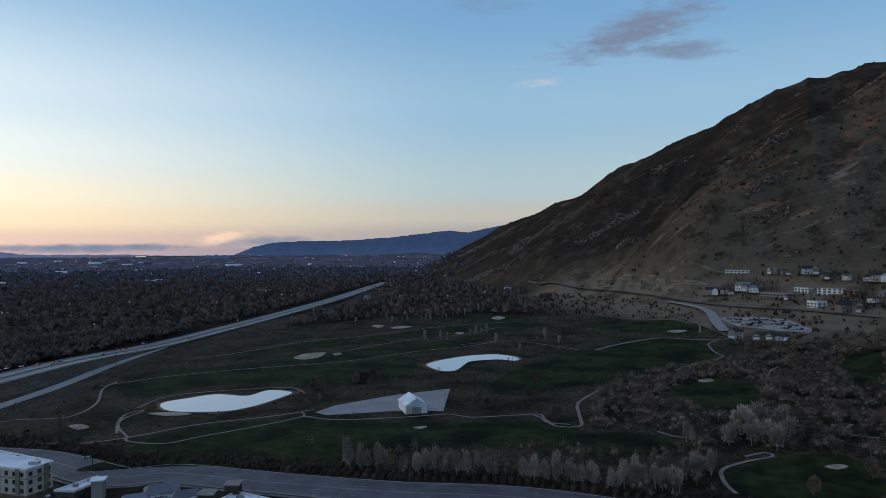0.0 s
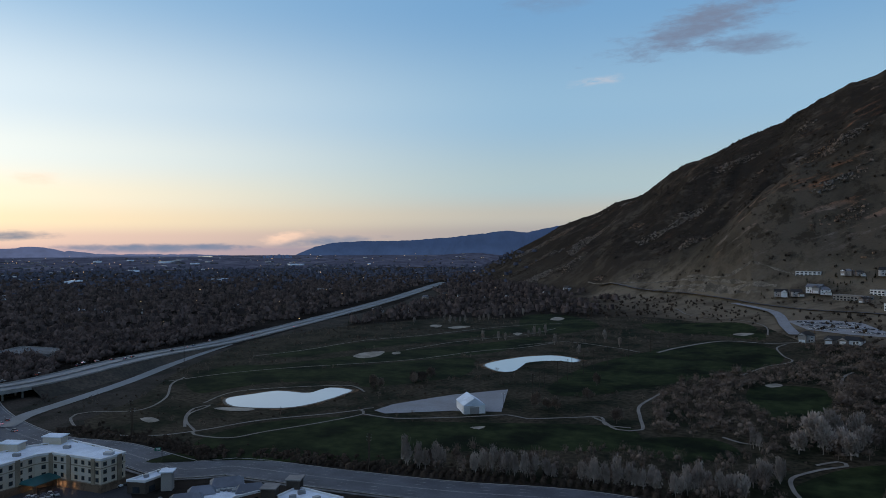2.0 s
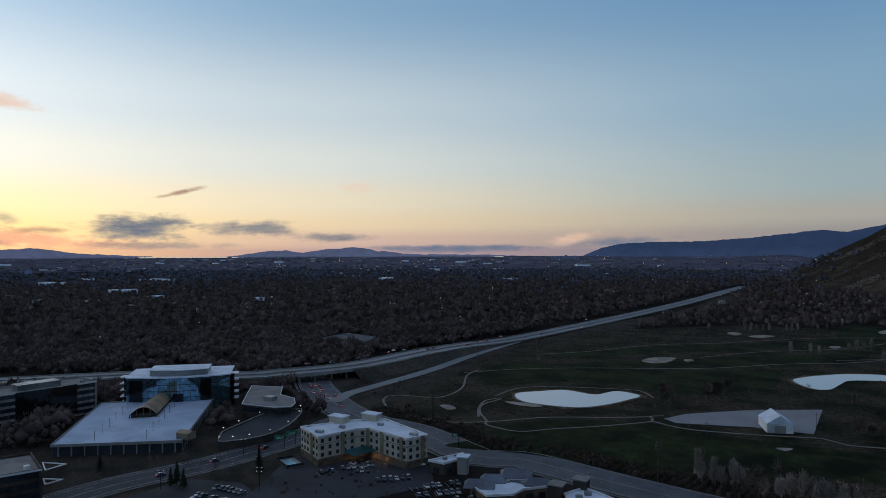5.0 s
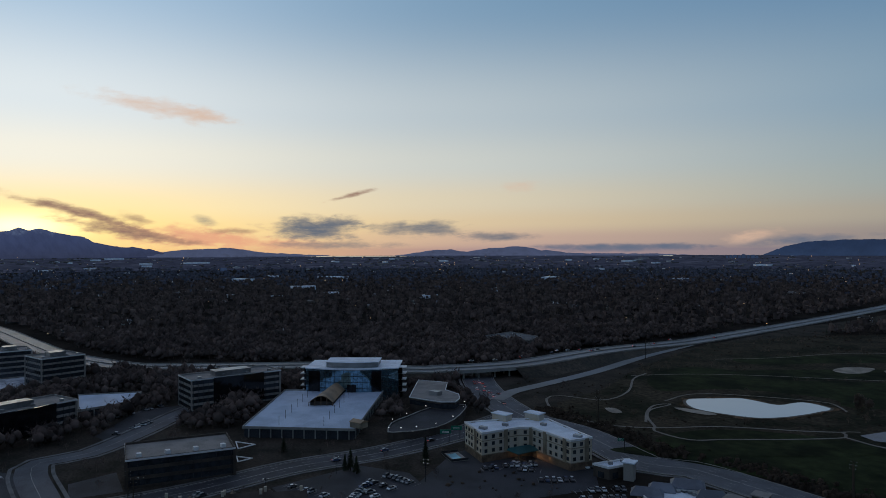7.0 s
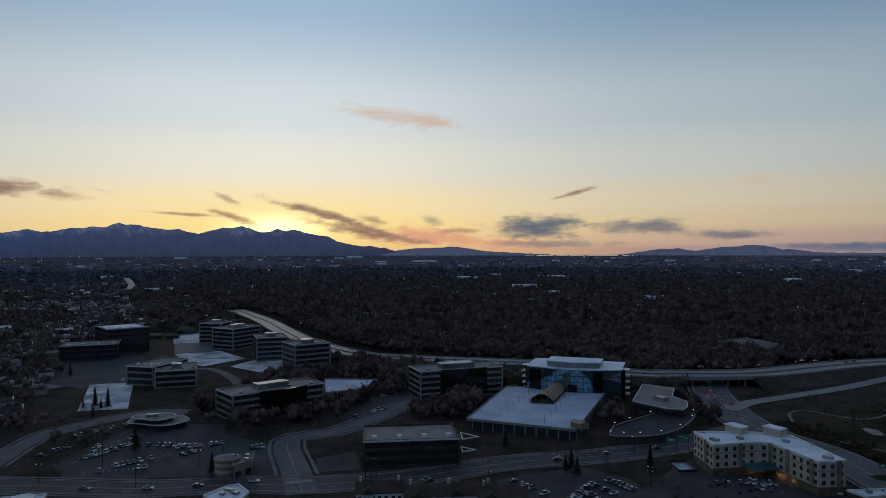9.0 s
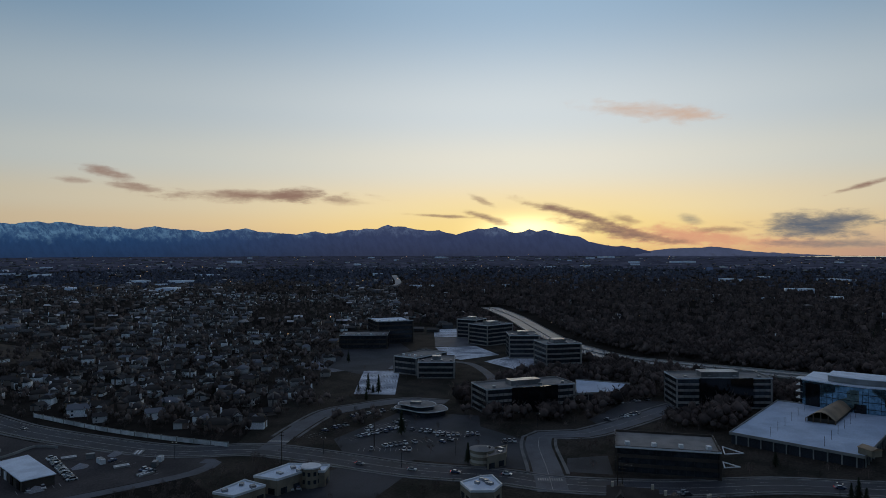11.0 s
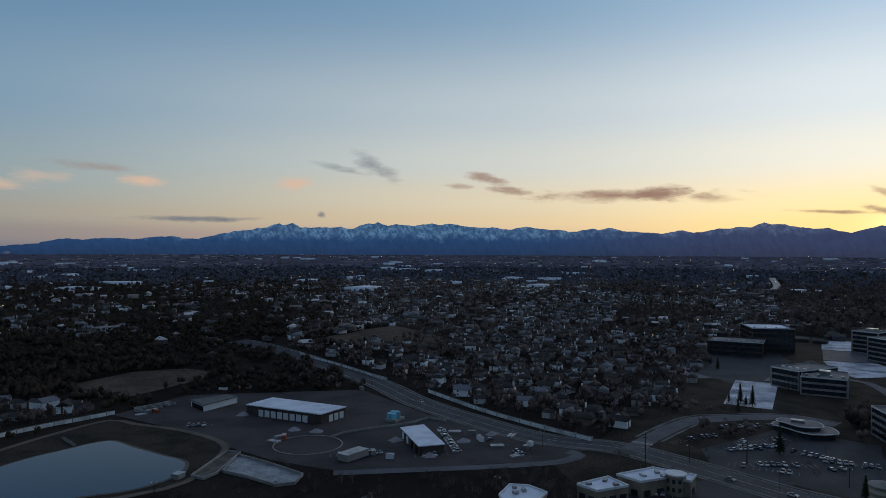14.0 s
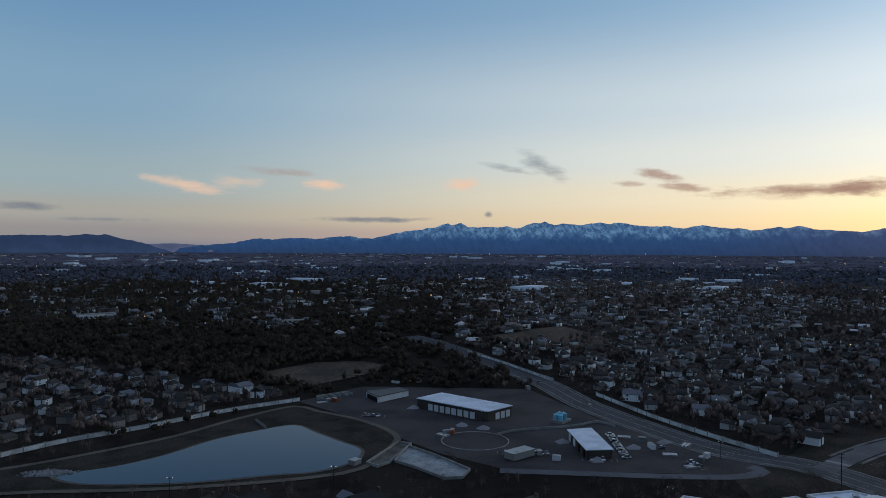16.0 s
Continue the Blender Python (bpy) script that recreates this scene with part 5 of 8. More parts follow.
# ---- hotel ----
hb = [(-340.6, 134.6), (-317.4, 134.3), (-321.3, 156.1), (-318.9, 162.4), (-290.6, 168.4), (-291.8, 180.5), (-331.4, 178.2), (-338.1, 163.3)]
hotel, p, _ = root_of(hb, "hotel", "four storey cream stucco hotel with a white roof and lit entrance", "hotel")
Build().prism(p, 0.8, 14.0).done("wall", BEIGE, hotel, "cream stucco walls")
Build().prism(offset_poly(p, 0.18), -0.6, 3.4).done("base", STONE, hotel, "brown stone ground floor")
for z in (3.4, 10.4):
    Build().ring(p, 0.22, z, z + 0.35, 0.4).done("string_course", TAN, hotel)
Build().prism(offset_poly(p, -0.35), 14.0, 14.25).done("roof", WHITE_ROOF, hotel, "white membrane roof")
Build().ring(p, 0.35, 14.0, 14.95, 0.7).done("cornice", WHITE_PAINT, hotel, "pale cornice and parapet")
window_mesh = None
for q, t, i, j, k in edges(p, 3.7):
    ang = math.atan2(t[1], t[0])
    for fl in range(4):
        z = 1.1 + fl * 3.4
        fr = Build().box(0, 0, 0, 1.8, 0.24, 1.9)
        if window_mesh is None:
            w = fr.done("window", TAN, hotel)
            window_mesh = w.data
            g = Build().box(0, 0, 0.12, 1.55, 0.3, 1.65).done("pane", GLASS, w)
            pane_mesh = g.data
        else:
            w = new("window", window_mesh)
            w.parent = hotel
            g = new("pane", pane_mesh)
            g.parent = w
        w.location, w.rotation_euler = (q[0], q[1], z), (0, 0, ang)
# pale pilaster bays
m = None
for q, t, i, j, k in edges(p, 13.0):
    nn = np.array([t[1], -t[0]])
    if np.dot(nn, q) < 0:
        nn = -nn
    c = q + t * 3.0
    Build().box(c[0], c[1], 3.4, 2.2, 0.9, 11.2, math.atan2(t[1], t[0])).done("pilaster", TAN, hotel, "darker stucco bay")
for q, w_ in zip([(-339.8, 155.3), (-335.1, 172.2), (-326.1, 138.6), (-327.8, 151.6), (-321.6, 170.4), (-295.8, 175.2)], (9, 9, 4, 3, 3, 4)):
    q = np.array(q) - np.mean(np.array(hb), 0)
    Build().box(q[0], q[1], 14.2, w_, w_ * 0.6, 3.4 if w_ > 5 else 1.3, 0.5).done("roof_tower" if w_ > 5 else "roof_unit", BEIGE if w_ > 5 else METAL, hotel)
    if w_ > 5:
        Build().box(q[0], q[1], 17.6, w_ + 1, w_ * 0.6 + 1, 0.4, 0.5).done("tower_cap", WHITE_ROOF, hotel)
q = np.array([(-318.0, 156.5)][0]) - np.mean(np.array(hb), 0)
ang = math.atan2(q[1], q[0])
canopy = Build().gable(q[0], q[1], 4.4, 14, 11, 1.6, ang, 0.4, 3.0).done("canopy", TEAL, hotel, "teal hipped entrance canopy")
for sx_ in (-5.5, 5.5):
    for sy_ in (-4, 4):
        c, s = math.cos(ang), math.sin(ang)
        Build().box(q[0] + c * sx_ - s * sy_, q[1] + s * sx_ + c * sy_, -0.3, 0.9, 0.9, 4.7, ang).done("canopy_post", STONE, hotel)
for spot_ in [(-321.6, 138.1), (-324.7, 150.2), (-316.0, 164.5), (-313.3, 164.5), (-307.5, 165.8), (-299.9, 168.9), (-320.7, 155.5)]:
    c = np.array(spot_) - np.mean(np.array(hb), 0)
    Build().box(c[0], c[1], 1.2, 0.5, 0.5, 0.9).done("wall_lamp", LIT_WARM, hotel, "lit warm wall lamp")
    lampd = bpy.data.lights.new("entrance_lamp", "POINT")
    lampd.energy, lampd.color, lampd.shadow_soft_size = 60.0, (1.0, 0.62, 0.32), 0.4
    c2 = c / np.linalg.norm(c)
    ob = new("entrance_lamp", lampd)
    ob.location = (spot_[0] * 0.992, spot_[1] * 0.992, 1.6)


# ---- shops and small buildings ----
def shop(base, tall, label, wall=TAN, roof=WHITE_ROOF, units=3, bands=True):
    root, p, _ = root_of(base, "shop_building", label, "shop", "roadside shops")
    Build().prism(p, -0.5, tall - 0.4).done("wall", wall, root)
    Build().prism(offset_poly(p, -0.4), tall - 0.4, tall - 0.2).done("roof", roof, root, "pale flat roof")
    Build().ring(p, 0.2, tall - 0.5, tall + 0.5, 0.5).done("parapet", WHITE_PAINT if roof is WHITE_ROOF else wall, root)
    for q, t, i, j, k in edges(p, 5.0):
        Build().box(q[0], q[1], 0.3, 3.2, 0.35, 2.6, math.atan2(t[1], t[0])).done("shop_window", GLASS, root)
    c = np.mean(np.array(p), 0)
    rng = random.Random(int(abs(base[0][0])))
    for i in range(units):
        q = c + (np.array(p[i % len(p)]) - c) * rng.uniform(0.25, 0.6)
        Build().box(q[0], q[1], tall - 0.3, rng.uniform(1.6, 3.2), rng.uniform(1.4, 2.4), rng.uniform(0.9, 1.5), rng.uniform(0, 1.5)).done("roof_unit", METAL, root)
    return root, p


shop([(-240.5, -179.3), (-258.2, -176.3), (-254.7, -163.8), (-239.7, -169.0)], 6.0, "tan roadside shop with a white flat roof")
sh, sp = shop([(-261.1, -173.6), (-281.3, -168.2), (-285.4, -149.9), (-276.7, -147.8), (-273.2, -156.8), (-260.3, -161.5)], 7.0, "stepped tan shop row with white flat roofs", units=5)
q = np.array([(-276.3, -154.4)][0])
tw = empty("corner_turret", q[0], q[1], 0.0, "tan octagonal corner turret of the shop row", "turret")
Build().tube(0, 0, -0.4, 8.5, 4.2, n=10).done("wall", TAN, tw)
Build().tube(0, 0, 8.5, 9.1, 4.7, n=10).done("cap", WHITE_PAINT, tw)
for i in range(10):
    t = 0.314 + i * 0.628
    for z in (2.0, 5.5):
        Build().box(4.1 * math.cos(t), 4.1 * math.sin(t), z, 0.4, 1.2, 1.6, t).done("window", GLASS, tw)
shop([(-206.4, -192.5), (-218.7, -197.9), (-223.6, -191.6), (-222.9, -181.3), (-214.7, -178.4), (-202.0, -186.3)], 6.0, "white roofed roadside shop among bare trees")
shop([(-284.2, -87.3), (-294.6, -81.2), (-297.2, -76.8), (-287.4, -70.1), (-278.5, -71.3), (-275.2, -80.2)], 6.0, "shop with a white stepped flat roof", units=4)
row, rp_ = shop([(-243.5, 172.1), (-245.9, 187.8), (-245.9, 195.2), (-236.3, 199.3), (-227.5, 202.8), (-223.7, 198.2), (-226.9, 187.6), (-224.3, 180.1), (-229.1, 170.1)], 5.0, "dark tan shops with pale flat and pitched roofs", wall=STONE, units=6)
SLATE = mat("blue_grey_metal_roof", (0.17, 0.2, 0.25), 0.5, 0.15, 0.3)
for q, w_, d_ in zip([(-243.3, 197.0), (-243.1, 183.9), (-240.9, 175.0), (-228.5, 196.9)], (13, 10, 12, 11), (10, 7, 8, 6)):
    q = np.array(q) - np.array(row.location[:2])
    Build().gable(q[0], q[1], 5.2, w_, d_, 2.6, 0.9, 0.6, 2.0).done("pitched_roof", SLATE, row, "blue-grey pitched metal roof")
shop([(-211.1, 195.7), (-211.9, 207.7), (-187.2, 208.4), (-185.4, 195.3), (-201.2, 189.4)], 6.0, "shop with a white roof and dark corner towers", wall=DARK_WALL, units=4)
for q in [(-213.9, 194.4), (-213.2, 207.3)]:
    tw = empty("corner_tower", q[0], q[1], 0.0, "dark square shop tower with a flat cap", "tower")
    Build().box(0, 0, 0, 5.5, 5.5, 9.5, 0.5).done("wall", DARK_WALL, tw)
    Build().box(0, 0, 9.5, 6.6, 6.6, 0.5, 0.5).done("cap", GREY_ROOF, tw)
bank, bp = shop([(-281.2, 174.7), (-281.9, 194.6), (-275.2, 192.2), (-273.4, 178.2)], 5.5, "small dark brick bank with a pale flat roof", wall=DARK_WALL, units=2)
q = np.array([(-270.8, 187.3)][0])
tw = empty("entrance_tower", q[0], q[1], 0.0, "grey stone entrance tower of the bank", "tower")
Build().box(0, 0, 0, 4.5, 4.5, 8.0, 0.7).done("wall", PRECAST, tw)
Build().box(0, 0, 8.0, 6.0, 6.0, 0.5, 0.7).done("cap", WHITE_ROOF, tw)
rest, rp = shop([(-334.3, -88.9), (-345.1, -81.4), (-332.1, -78.9), (-322.1, -85.7)], 6.0, "restaurant with tan walls and a grey flat roof", roof=GREY_ROOF)
q = np.array([(-332.4, -91.1)][0])
tw = empty("round_tower", q[0], q[1], 0.0, "round banded tan restaurant tower", "tower")
for i in range(5):
    Build().tube(0, 0, i * 1.5 - 0.3, i * 1.5 + 1.2, 6.0 - 0.15 * (i % 2), n=18).done("band", TAN if i % 2 == 0 else BEIGE, tw)
Build().tube(0, 0, 7.2, 8.4, 6.4, 1.0, n=18).done("roof", GREY_ROOF, tw)

# gabled townhouses by the road
for k_, q in enumerate([(-281.3, 3.4), (-282.0, 19.4), (-286.2, -16.8)] + [(-278.1, 32.7)]):
    ang = math.atan2(q[1], q[0]) + math.pi / 2
    th = empty("townhouse_row", q[0], q[1], 0.0, "pale townhouse row with dark pitched roof, gables and chimneys", "townhouse", "townhouses")
    KEEP_OUT.append((np.array([(q[0] + a, q[1] + b) for a, b in ((-11, -11), (11, -11), (11, 11), (-11, 11))]), 1.0))
    Build().box(0, 0, -0.5, 19, 11, 8.0, ang).done("wall", WHITE_PAINT, th, "white siding")
    Build().gable(0, 0, 7.5, 19, 11, 3.4, ang, 0.5).done("roof", DARK_WALL, th, "dark shingle roof")
    c, s = math.cos(ang), math.sin(ang)
    for x_ in (-4.5, 4.5):
        for side in (-1, 1) if x_ > 0 else ():
            Build().gable(c * x_ - s * side * 4.2, s * x_ + c * side * 4.2, 7.6, 5.0, 4.4, 2.6, ang + math.pi / 2, 0.2).done("dormer_gable", DARK_WALL, th)
            Build().box(c * x_ - s * side * 5.7, s * x_ + c * side * 5.7, 4.6, 3.8, 0.5, 3.4, ang).done("dormer_front", WHITE_PAINT, th)
        Build().box(c * x_ * 1.7, s * x_ * 1.7, 7.5, 1.1, 1.1, 5.0, ang).done("chimney", BEIGE, th)
    for side in (-1, 1):
        for x_ in (-8, -5.5, -2.5, 0, 2.5, 5.5, 8):
            for z in (1.2, 4.6):
                Build().box(c * x_ - s * side * 5.5, s * x_ + c * side * 5.5, z, 1.3, 0.2, 1.5, ang).done("window", GLASS, th)

# ---- works yard ----
yb = [(-205.6, -408.2), (-226.6, -355.7), (-248.3, -362.2), (-227.7, -415.5)]
gar, p, _ = root_of(yb, "works_garage", "long dark works garage with white roof and roller doors", "garage")
Build().prism(p, -0.4, 6.0).done("wall", DARK_WALL, gar)
Build().prism(offset_poly(p, 0.5), 6.0, 6.5).done("roof", WHITE_ROOF, gar, "white metal roof")
for e0, us in ((0, [0.2 + 0.085 * i for i in range(8)]), (1, [0.4, 0.62, 0.84])):
    a, b = np.array(p[e0]), np.array(p[e0 + 1])
    for u in us:
        q = a + (b - a) * u
        Build().box(q[0], q[1], 0, 3.6, 0.4, 4.2, math.atan2(*(b - a)[::-1])).done("roller_door", WHITE_PAINT, gar, "white roller door")
q = np.array(p[1])
Build().box(*(np.array(p[0]) * 0.45 + np.array(p[1]) * 0.55) * 1.12, -0.3, 40, 4, 0.4, math.atan2(*(np.array(p[1]) - np.array(p[0]))[::-1])).done("apron", CONCRETE, gar)
sb = [(-188.1, -452.4), (-188.6, -432.4), (-215.8, -442.3), (-213.1, -453.7)]
shed, p, _ = root_of(sb, "storage_shed", "long storage shed with a white wall and dark lean-to roof", "shed")
Build().prism(p, -0.4, 4.2).done("wall", WHITE_PAINT, shed)
Build().prism(offset_poly(p, 0.4), 4.2, 4.6).done("roof", DARK_METAL, shed, "dark metal roof")
a, b = np.array(p[0]), np.array(p[1])
q = (a + b) / 2
# no real recess: a black panel on the wall gives the bay's inner shade
Build().box(q[0], q[1], 0, np.linalg.norm(b - a) * 0.8, 0.5, 3.4, math.atan2(*(b - a)[::-1])).done("opening", BLACK_GLASS, shed, "black panel for the shade inside an open bay")
ob_ = [(-245.9, -303.9), (-229.6, -269.2), (-241.7, -263.8), (-259.2, -300.5)]
osh, p, _ = root_of(ob_, "open_shed", "open fronted vehicle shed with a pale metal roof", "shed")
Build().prism(offset_poly(p, 0.5), 4.7, 5.1).done("roof", WHITE_ROOF, osh, "pale metal roof")
Build().ring(p, -0.1, -0.3, 4.7, 0.3).done("wall", DARK_WALL, osh)
for i in range(4):
    q = np.array(p[0]) + (np.array(p[1]) - np.array(p[0])) * (0.12 + 0.25 * i)
    Build().box(q[0], q[1], 0, 3.6, 0.5, 3.8, math.atan2(*(np.array(p[1]) - np.array(p[0]))[::-1])).done("door", WHITE_PAINT if i < 2 else BLACK_GLASS, osh)
q = np.array([(-266.1, -335.4)][0])
KEEP_OUT.append((np.array([q, q + 1]), 12.0))
tank = empty("water_tanks", q[0], q[1], 0.0, "cluster of pale cyan plastic tanks on a concrete pad", "tanks")
Build().box(0, 0, -0.2, 11, 8, 1.8, 0.4).done("pad", CONCRETE, tank)
for i, (x_, y_) in enumerate(((-3, -1.5), (0.4, -1.2), (3.5, -0.6), (-1, 2), (2.5, 2.4))):
    Build().tube(x_, y_, 1.6, 4.8 + 0.6 * (i % 2), 1.6, n=14).done("tank", CYAN, tank)
    Build().tube(x_, y_, 4.8 + 0.6 * (i % 2), 5.4 + 0.6 * (i % 2), 1.5, 0.4, n=14).done("tank_top", CYAN, tank)
q = np.array([(-202.2, -287.8)][0])
tr = empty("site_trailer", q[0], q[1], 0.0, "grey site office trailer with flat roof", "trailer")
Build().box(0, 0, 0.5, 15, 7, 3.2, 0.2).done("body", PRECAST, tr)
Build().box(0, 0, 3.7, 15.4, 7.4, 0.25, 0.2).done("roof", METAL, tr)
Build().box(0, 0, -0.1, 14, 6, 0.7, 0.2).done("skirt", DARK_METAL, tr)
for i in range(4):
    Build().box(-5.5 + 3.6 * i, -3.4 - 0.05, 1.5, 1.4, 0.5, 1.1, 0.2).done("window", GLASS, tr)

# works shed on the golf course
q = np.array([(-236.7, 385.3)][0])
salt = empty("gable_shed", q[0], q[1], 0.2, "white gabled storage shed with a dark door", "shed")
KEEP_OUT.append((np.array([q, q + 1]), 16.0))
ang = math.atan2(q[1], q[0]) + 0.25
Build().box(0, 0, 0, 20, 14, 5.4, ang).done("wall", BARE_WALL, salt, "white panel walls")
rf = Build().gable(0, 0, 5.4, 20, 14, 4.6, ang, 0.3)
rf.done("roof", WHITE_ROOF, salt, "pale fabric roof")
c, s = math.cos(ang), math.sin(ang)
Build().box(-c * 10, -s * 10, 0, 0.4, 6, 4.2, ang).done("door", PRECAST, salt)
Build().box(s * 7 + c * 6, -c * 7 + s * 6, 0, 4, 0.4, 4.0, ang).done("door", BLACK_GLASS, salt)

shop([(-734.4, 312.4), (-762.2, 358.9), (-711.4, 370.7), (-680.0, 344.3)], 6.0, "wide low grey building among trees by the freeway", wall=PRECAST, roof=mat("dull_grey_membrane", (0.07, 0.08, 0.1), 0.7, 0.3, 0.2), units=2)
pool = empty("swimming_pool", -331.0, 125.0, 0.1, "small lit teal swimming pool beside the hotel", "pool")
Build().box(0, 0, 0.0, 15, 9, 0.2, 0.0).done("pool_deck", CONCRETE, pool, "pale concrete pool deck")
Build().box(0, 0, 0.21, 10, 4.5, 0.06, 0.0).done("pool_water", CYAN, pool, "teal pool water")
for x_, y_, w_, d_ in ((0, -4.4, 15, 0.12), (-7.4, 0, 0.12, 9), (7.4, 0, 0.12, 9)):
    Build().box(x_, y_, 0.1, w_, d_, 1.3).done("pool_fence", DARK_METAL, pool)
# pale modern villas on the bench and in the south
for pts, tall, wl, lb in (([(-15.3, 969.6), (11.6, 959.5)], 9.0, WHITE_PAINT, "white modern three storey villa on the hillside"), ([(12.1, 955.9), (28.2, 951.7)], 6.0, RUST, "red brick villa wing on the hillside"), ([(-130.4, 1056.5), (-99.1, 1050.8)], 6.5, WHITE_PAINT, "long pale house high on the hillside"), ([(-81.1, 994.5), (-44.9, 965.9)], 7.0, PRECAST, "grey villa with terraces on the hillside"), ([(-41.5, 991.6), (-25.3, 979.3)], 7.0, WHITE_PAINT, "pale boxy house on the hillside"), ([(-24.5, 899.4), (-14.0, 887.4)], 8.0, WHITE_PAINT, "narrow pale house beside the hillside road"), ([(-21.6, -938.3), (-62.5, -947.6)], 8.0, WHITE_PAINT, "large white house above the dark southern woods"), ([(-223.9, -786.7), (-253.3, -785.1)], 6.0, WHITE_PAINT, "long white house at the edge of the woods")):
    base = rect(pts, 13.0)
    root, p, _ = root_of(base, "villa", lb, "villa", "hillside villas")
    Build().prism(p, -3.0, tall).done("wall", wl, root)
    Build().prism(offset_poly(p, 0.4), tall, tall + 0.35).done("roof", GREY_ROOF, root)
    for q, t, i, j, k in edges(p, 5.0):
        for z in np.arange(0.8, tall - 2.0, 3.0):
            Build().box(q[0], q[1], z, 3.0, 0.3, 1.7, math.atan2(t[1], t[0])).done("window", GLASS, root)

# ---- where things may stand ----
CELL, X0, Y0, NX, NY = 4.0, -3000.0, -1500.0, 925, 950
taken = np.zeros((NX, NY), bool)


def inside(poly, x, y):
    """Which points lie in the outline."""
    r = np.zeros(np.shape(x), bool)
    n = len(poly)
    for i in range(n):
        (xa, ya), (xb, yb) = poly[i - 1], poly[i]
        if ya != yb:
            r ^= ((ya > y) != (yb > y)) & (x < (xb - xa) * (y - ya) / (yb - ya) + xa)
    return r


def mark(grid, poly):
    xs, ys = [p[0] for p in poly], [p[1] for p in poly]
    i0, i1 = max(0, int((min(xs) - X0) / CELL)), min(NX, int((max(xs) - X0) / CELL) + 2)
    j0, j1 = max(0, int((min(ys) - Y0) / CELL)), min(NY, int((max(ys) - Y0) / CELL) + 2)
    if i0 < i1 and j0 < j1:
        gx_, gy_ = np.meshgrid(X0 + (np.arange(i0, i1) + 0.5) * CELL, Y0 + (np.arange(j0, j1) + 0.5) * CELL, indexing="ij")
        grid[i0:i1, j0:j1] |= inside(poly, gx_, gy_)


def stamp(grid, line, margin):
    for a, b in zip(line[:-1], line[1:]):
        k = int(np.linalg.norm(b - a) / 3.0) + 1
        for u in np.arange(k) / k:
            q = a + (b - a) * u
            i0, i1 = int((q[0] - margin - X0) / CELL), int((q[0] + margin - X0) / CELL) + 1
            j0, j1 = int((q[1] - margin - Y0) / CELL), int((q[1] + margin - Y0) / CELL) + 1
            if 0 <= i0 and i1 < NX and 0 <= j0 and j1 < NY:
                grid[i0:i1, j0:j1] = True


for line, margin in KEEP_OUT:
    line = np.asarray(line, float)
    stamp(taken, line, margin)
    if np.linalg.norm(line[0] - line[-1]) < 80 and len(line) > 3 and margin >= 2:
        mark(taken, [tuple(q) for q in line])


def grid_of(*polys):
    g = np.zeros((NX, NY), bool)
    for p in polys:
        mark(g, p)
    return g


def at(grid, x, y):
    i, j = ((np.asarray(x) - X0) / CELL).astype(int), ((np.asarray(y) - Y0) / CELL).astype(int)
    ok = (i >= 0) & (i < NX) & (j >= 0) & (j < NY)
    return np.where(ok, grid[np.clip(i, 0, NX - 1), np.clip(j, 0, NY - 1)], False)


golf_area = grid_of([(v.co.x, v.co.y) for v in golf.data.vertices][:0] or [(-383.2, 215.3), (-422.5, 234.2), (-454.4, 293.2), (-526.9, 375.0), (-626.4, 536.1), (-643.0, 676.8), (-585.9, 896.0), (-415.1, 934.5), (-295.3, 955.5), (-136.6, 854.4), (-89.7, 765.4), (9.1, 712.7), (80.4, 637.8), (37.9, 302.3), (-16.6, 326.8), (-102.4, 289.7), (-157.2, 279.4), (-236.8, 260.4), (-309.7, 236.2)])
lots = []
lots.append([(-286.7, 85.1), (-337.6, 126.3), (-346.3, 150.8), (-324.9, 167.4), (-288.8, 180.2), (-264.7, 167.6), (-264.0, 78.3)])
lots.append([(-316.5, 33.2), (-334.6, 76.6), (-315.0, 96.1), (-270.3, 98.7), (-280.6, 40.9)])
lots.append([(-372.5, -173.9), (-430.2, -169.9), (-408.2, -122.3), (-377.0, -76.2), (-329.0, -67.0), (-326.7, -121.9), (-331.0, -156.9)])
lots.append([(-438.1, -51.5), (-501.1, -31.5), (-506.7, 0.2), (-448.0, -14.1), (-416.2, -39.3)])
lots.append([(-705.1, -338.9), (-698.7, -290.8), (-600.7, -247.9), (-562.2, -270.3)])
lots.append([(-604.1, -335.6), (-827.7, -359.1), (-684.8, -265.4), (-524.2, -231.5), (-559.8, -295.3)])
lots.append([(-348.3, -180.4), (-421.3, -169.5), (-426.0, -118.4), (-364.8, -99.6), (-324.3, -125.5), (-325.1, -162.6)])
lots.append([(-352.8, -52.3), (-363.8, -33.6), (-333.9, -28.1), (-331.4, -49.2)])
lots.append([(-262.3, -169.2), (-303.3, -154.3), (-308.1, -119.2), (-261.7, -121.8), (-229.6, -150.6)])
pale_lots = []
pale_lots.append([(-869.9, -303.3), (-896.9, -254.5), (-810.7, -229.0), (-788.7, -274.9)])
pale_lots.append([(-710.8, -246.7), (-731.3, -206.5), (-678.4, -167.8), (-636.0, -194.9), (-651.8, -214.7)])
pale_lots.append([(-633.8, -171.3), (-669.8, -157.2), (-703.5, -131.0), (-608.5, -113.3), (-596.9, -130.7)])
pale_lots.append([(-552.2, -256.8), (-563.5, -227.9), (-468.8, -193.3), (-461.8, -222.9)])
grey_lot = [(-784.6, -272.9), (-806.1, -227.6), (-735.1, -207.6), (-714.9, -247.6)]
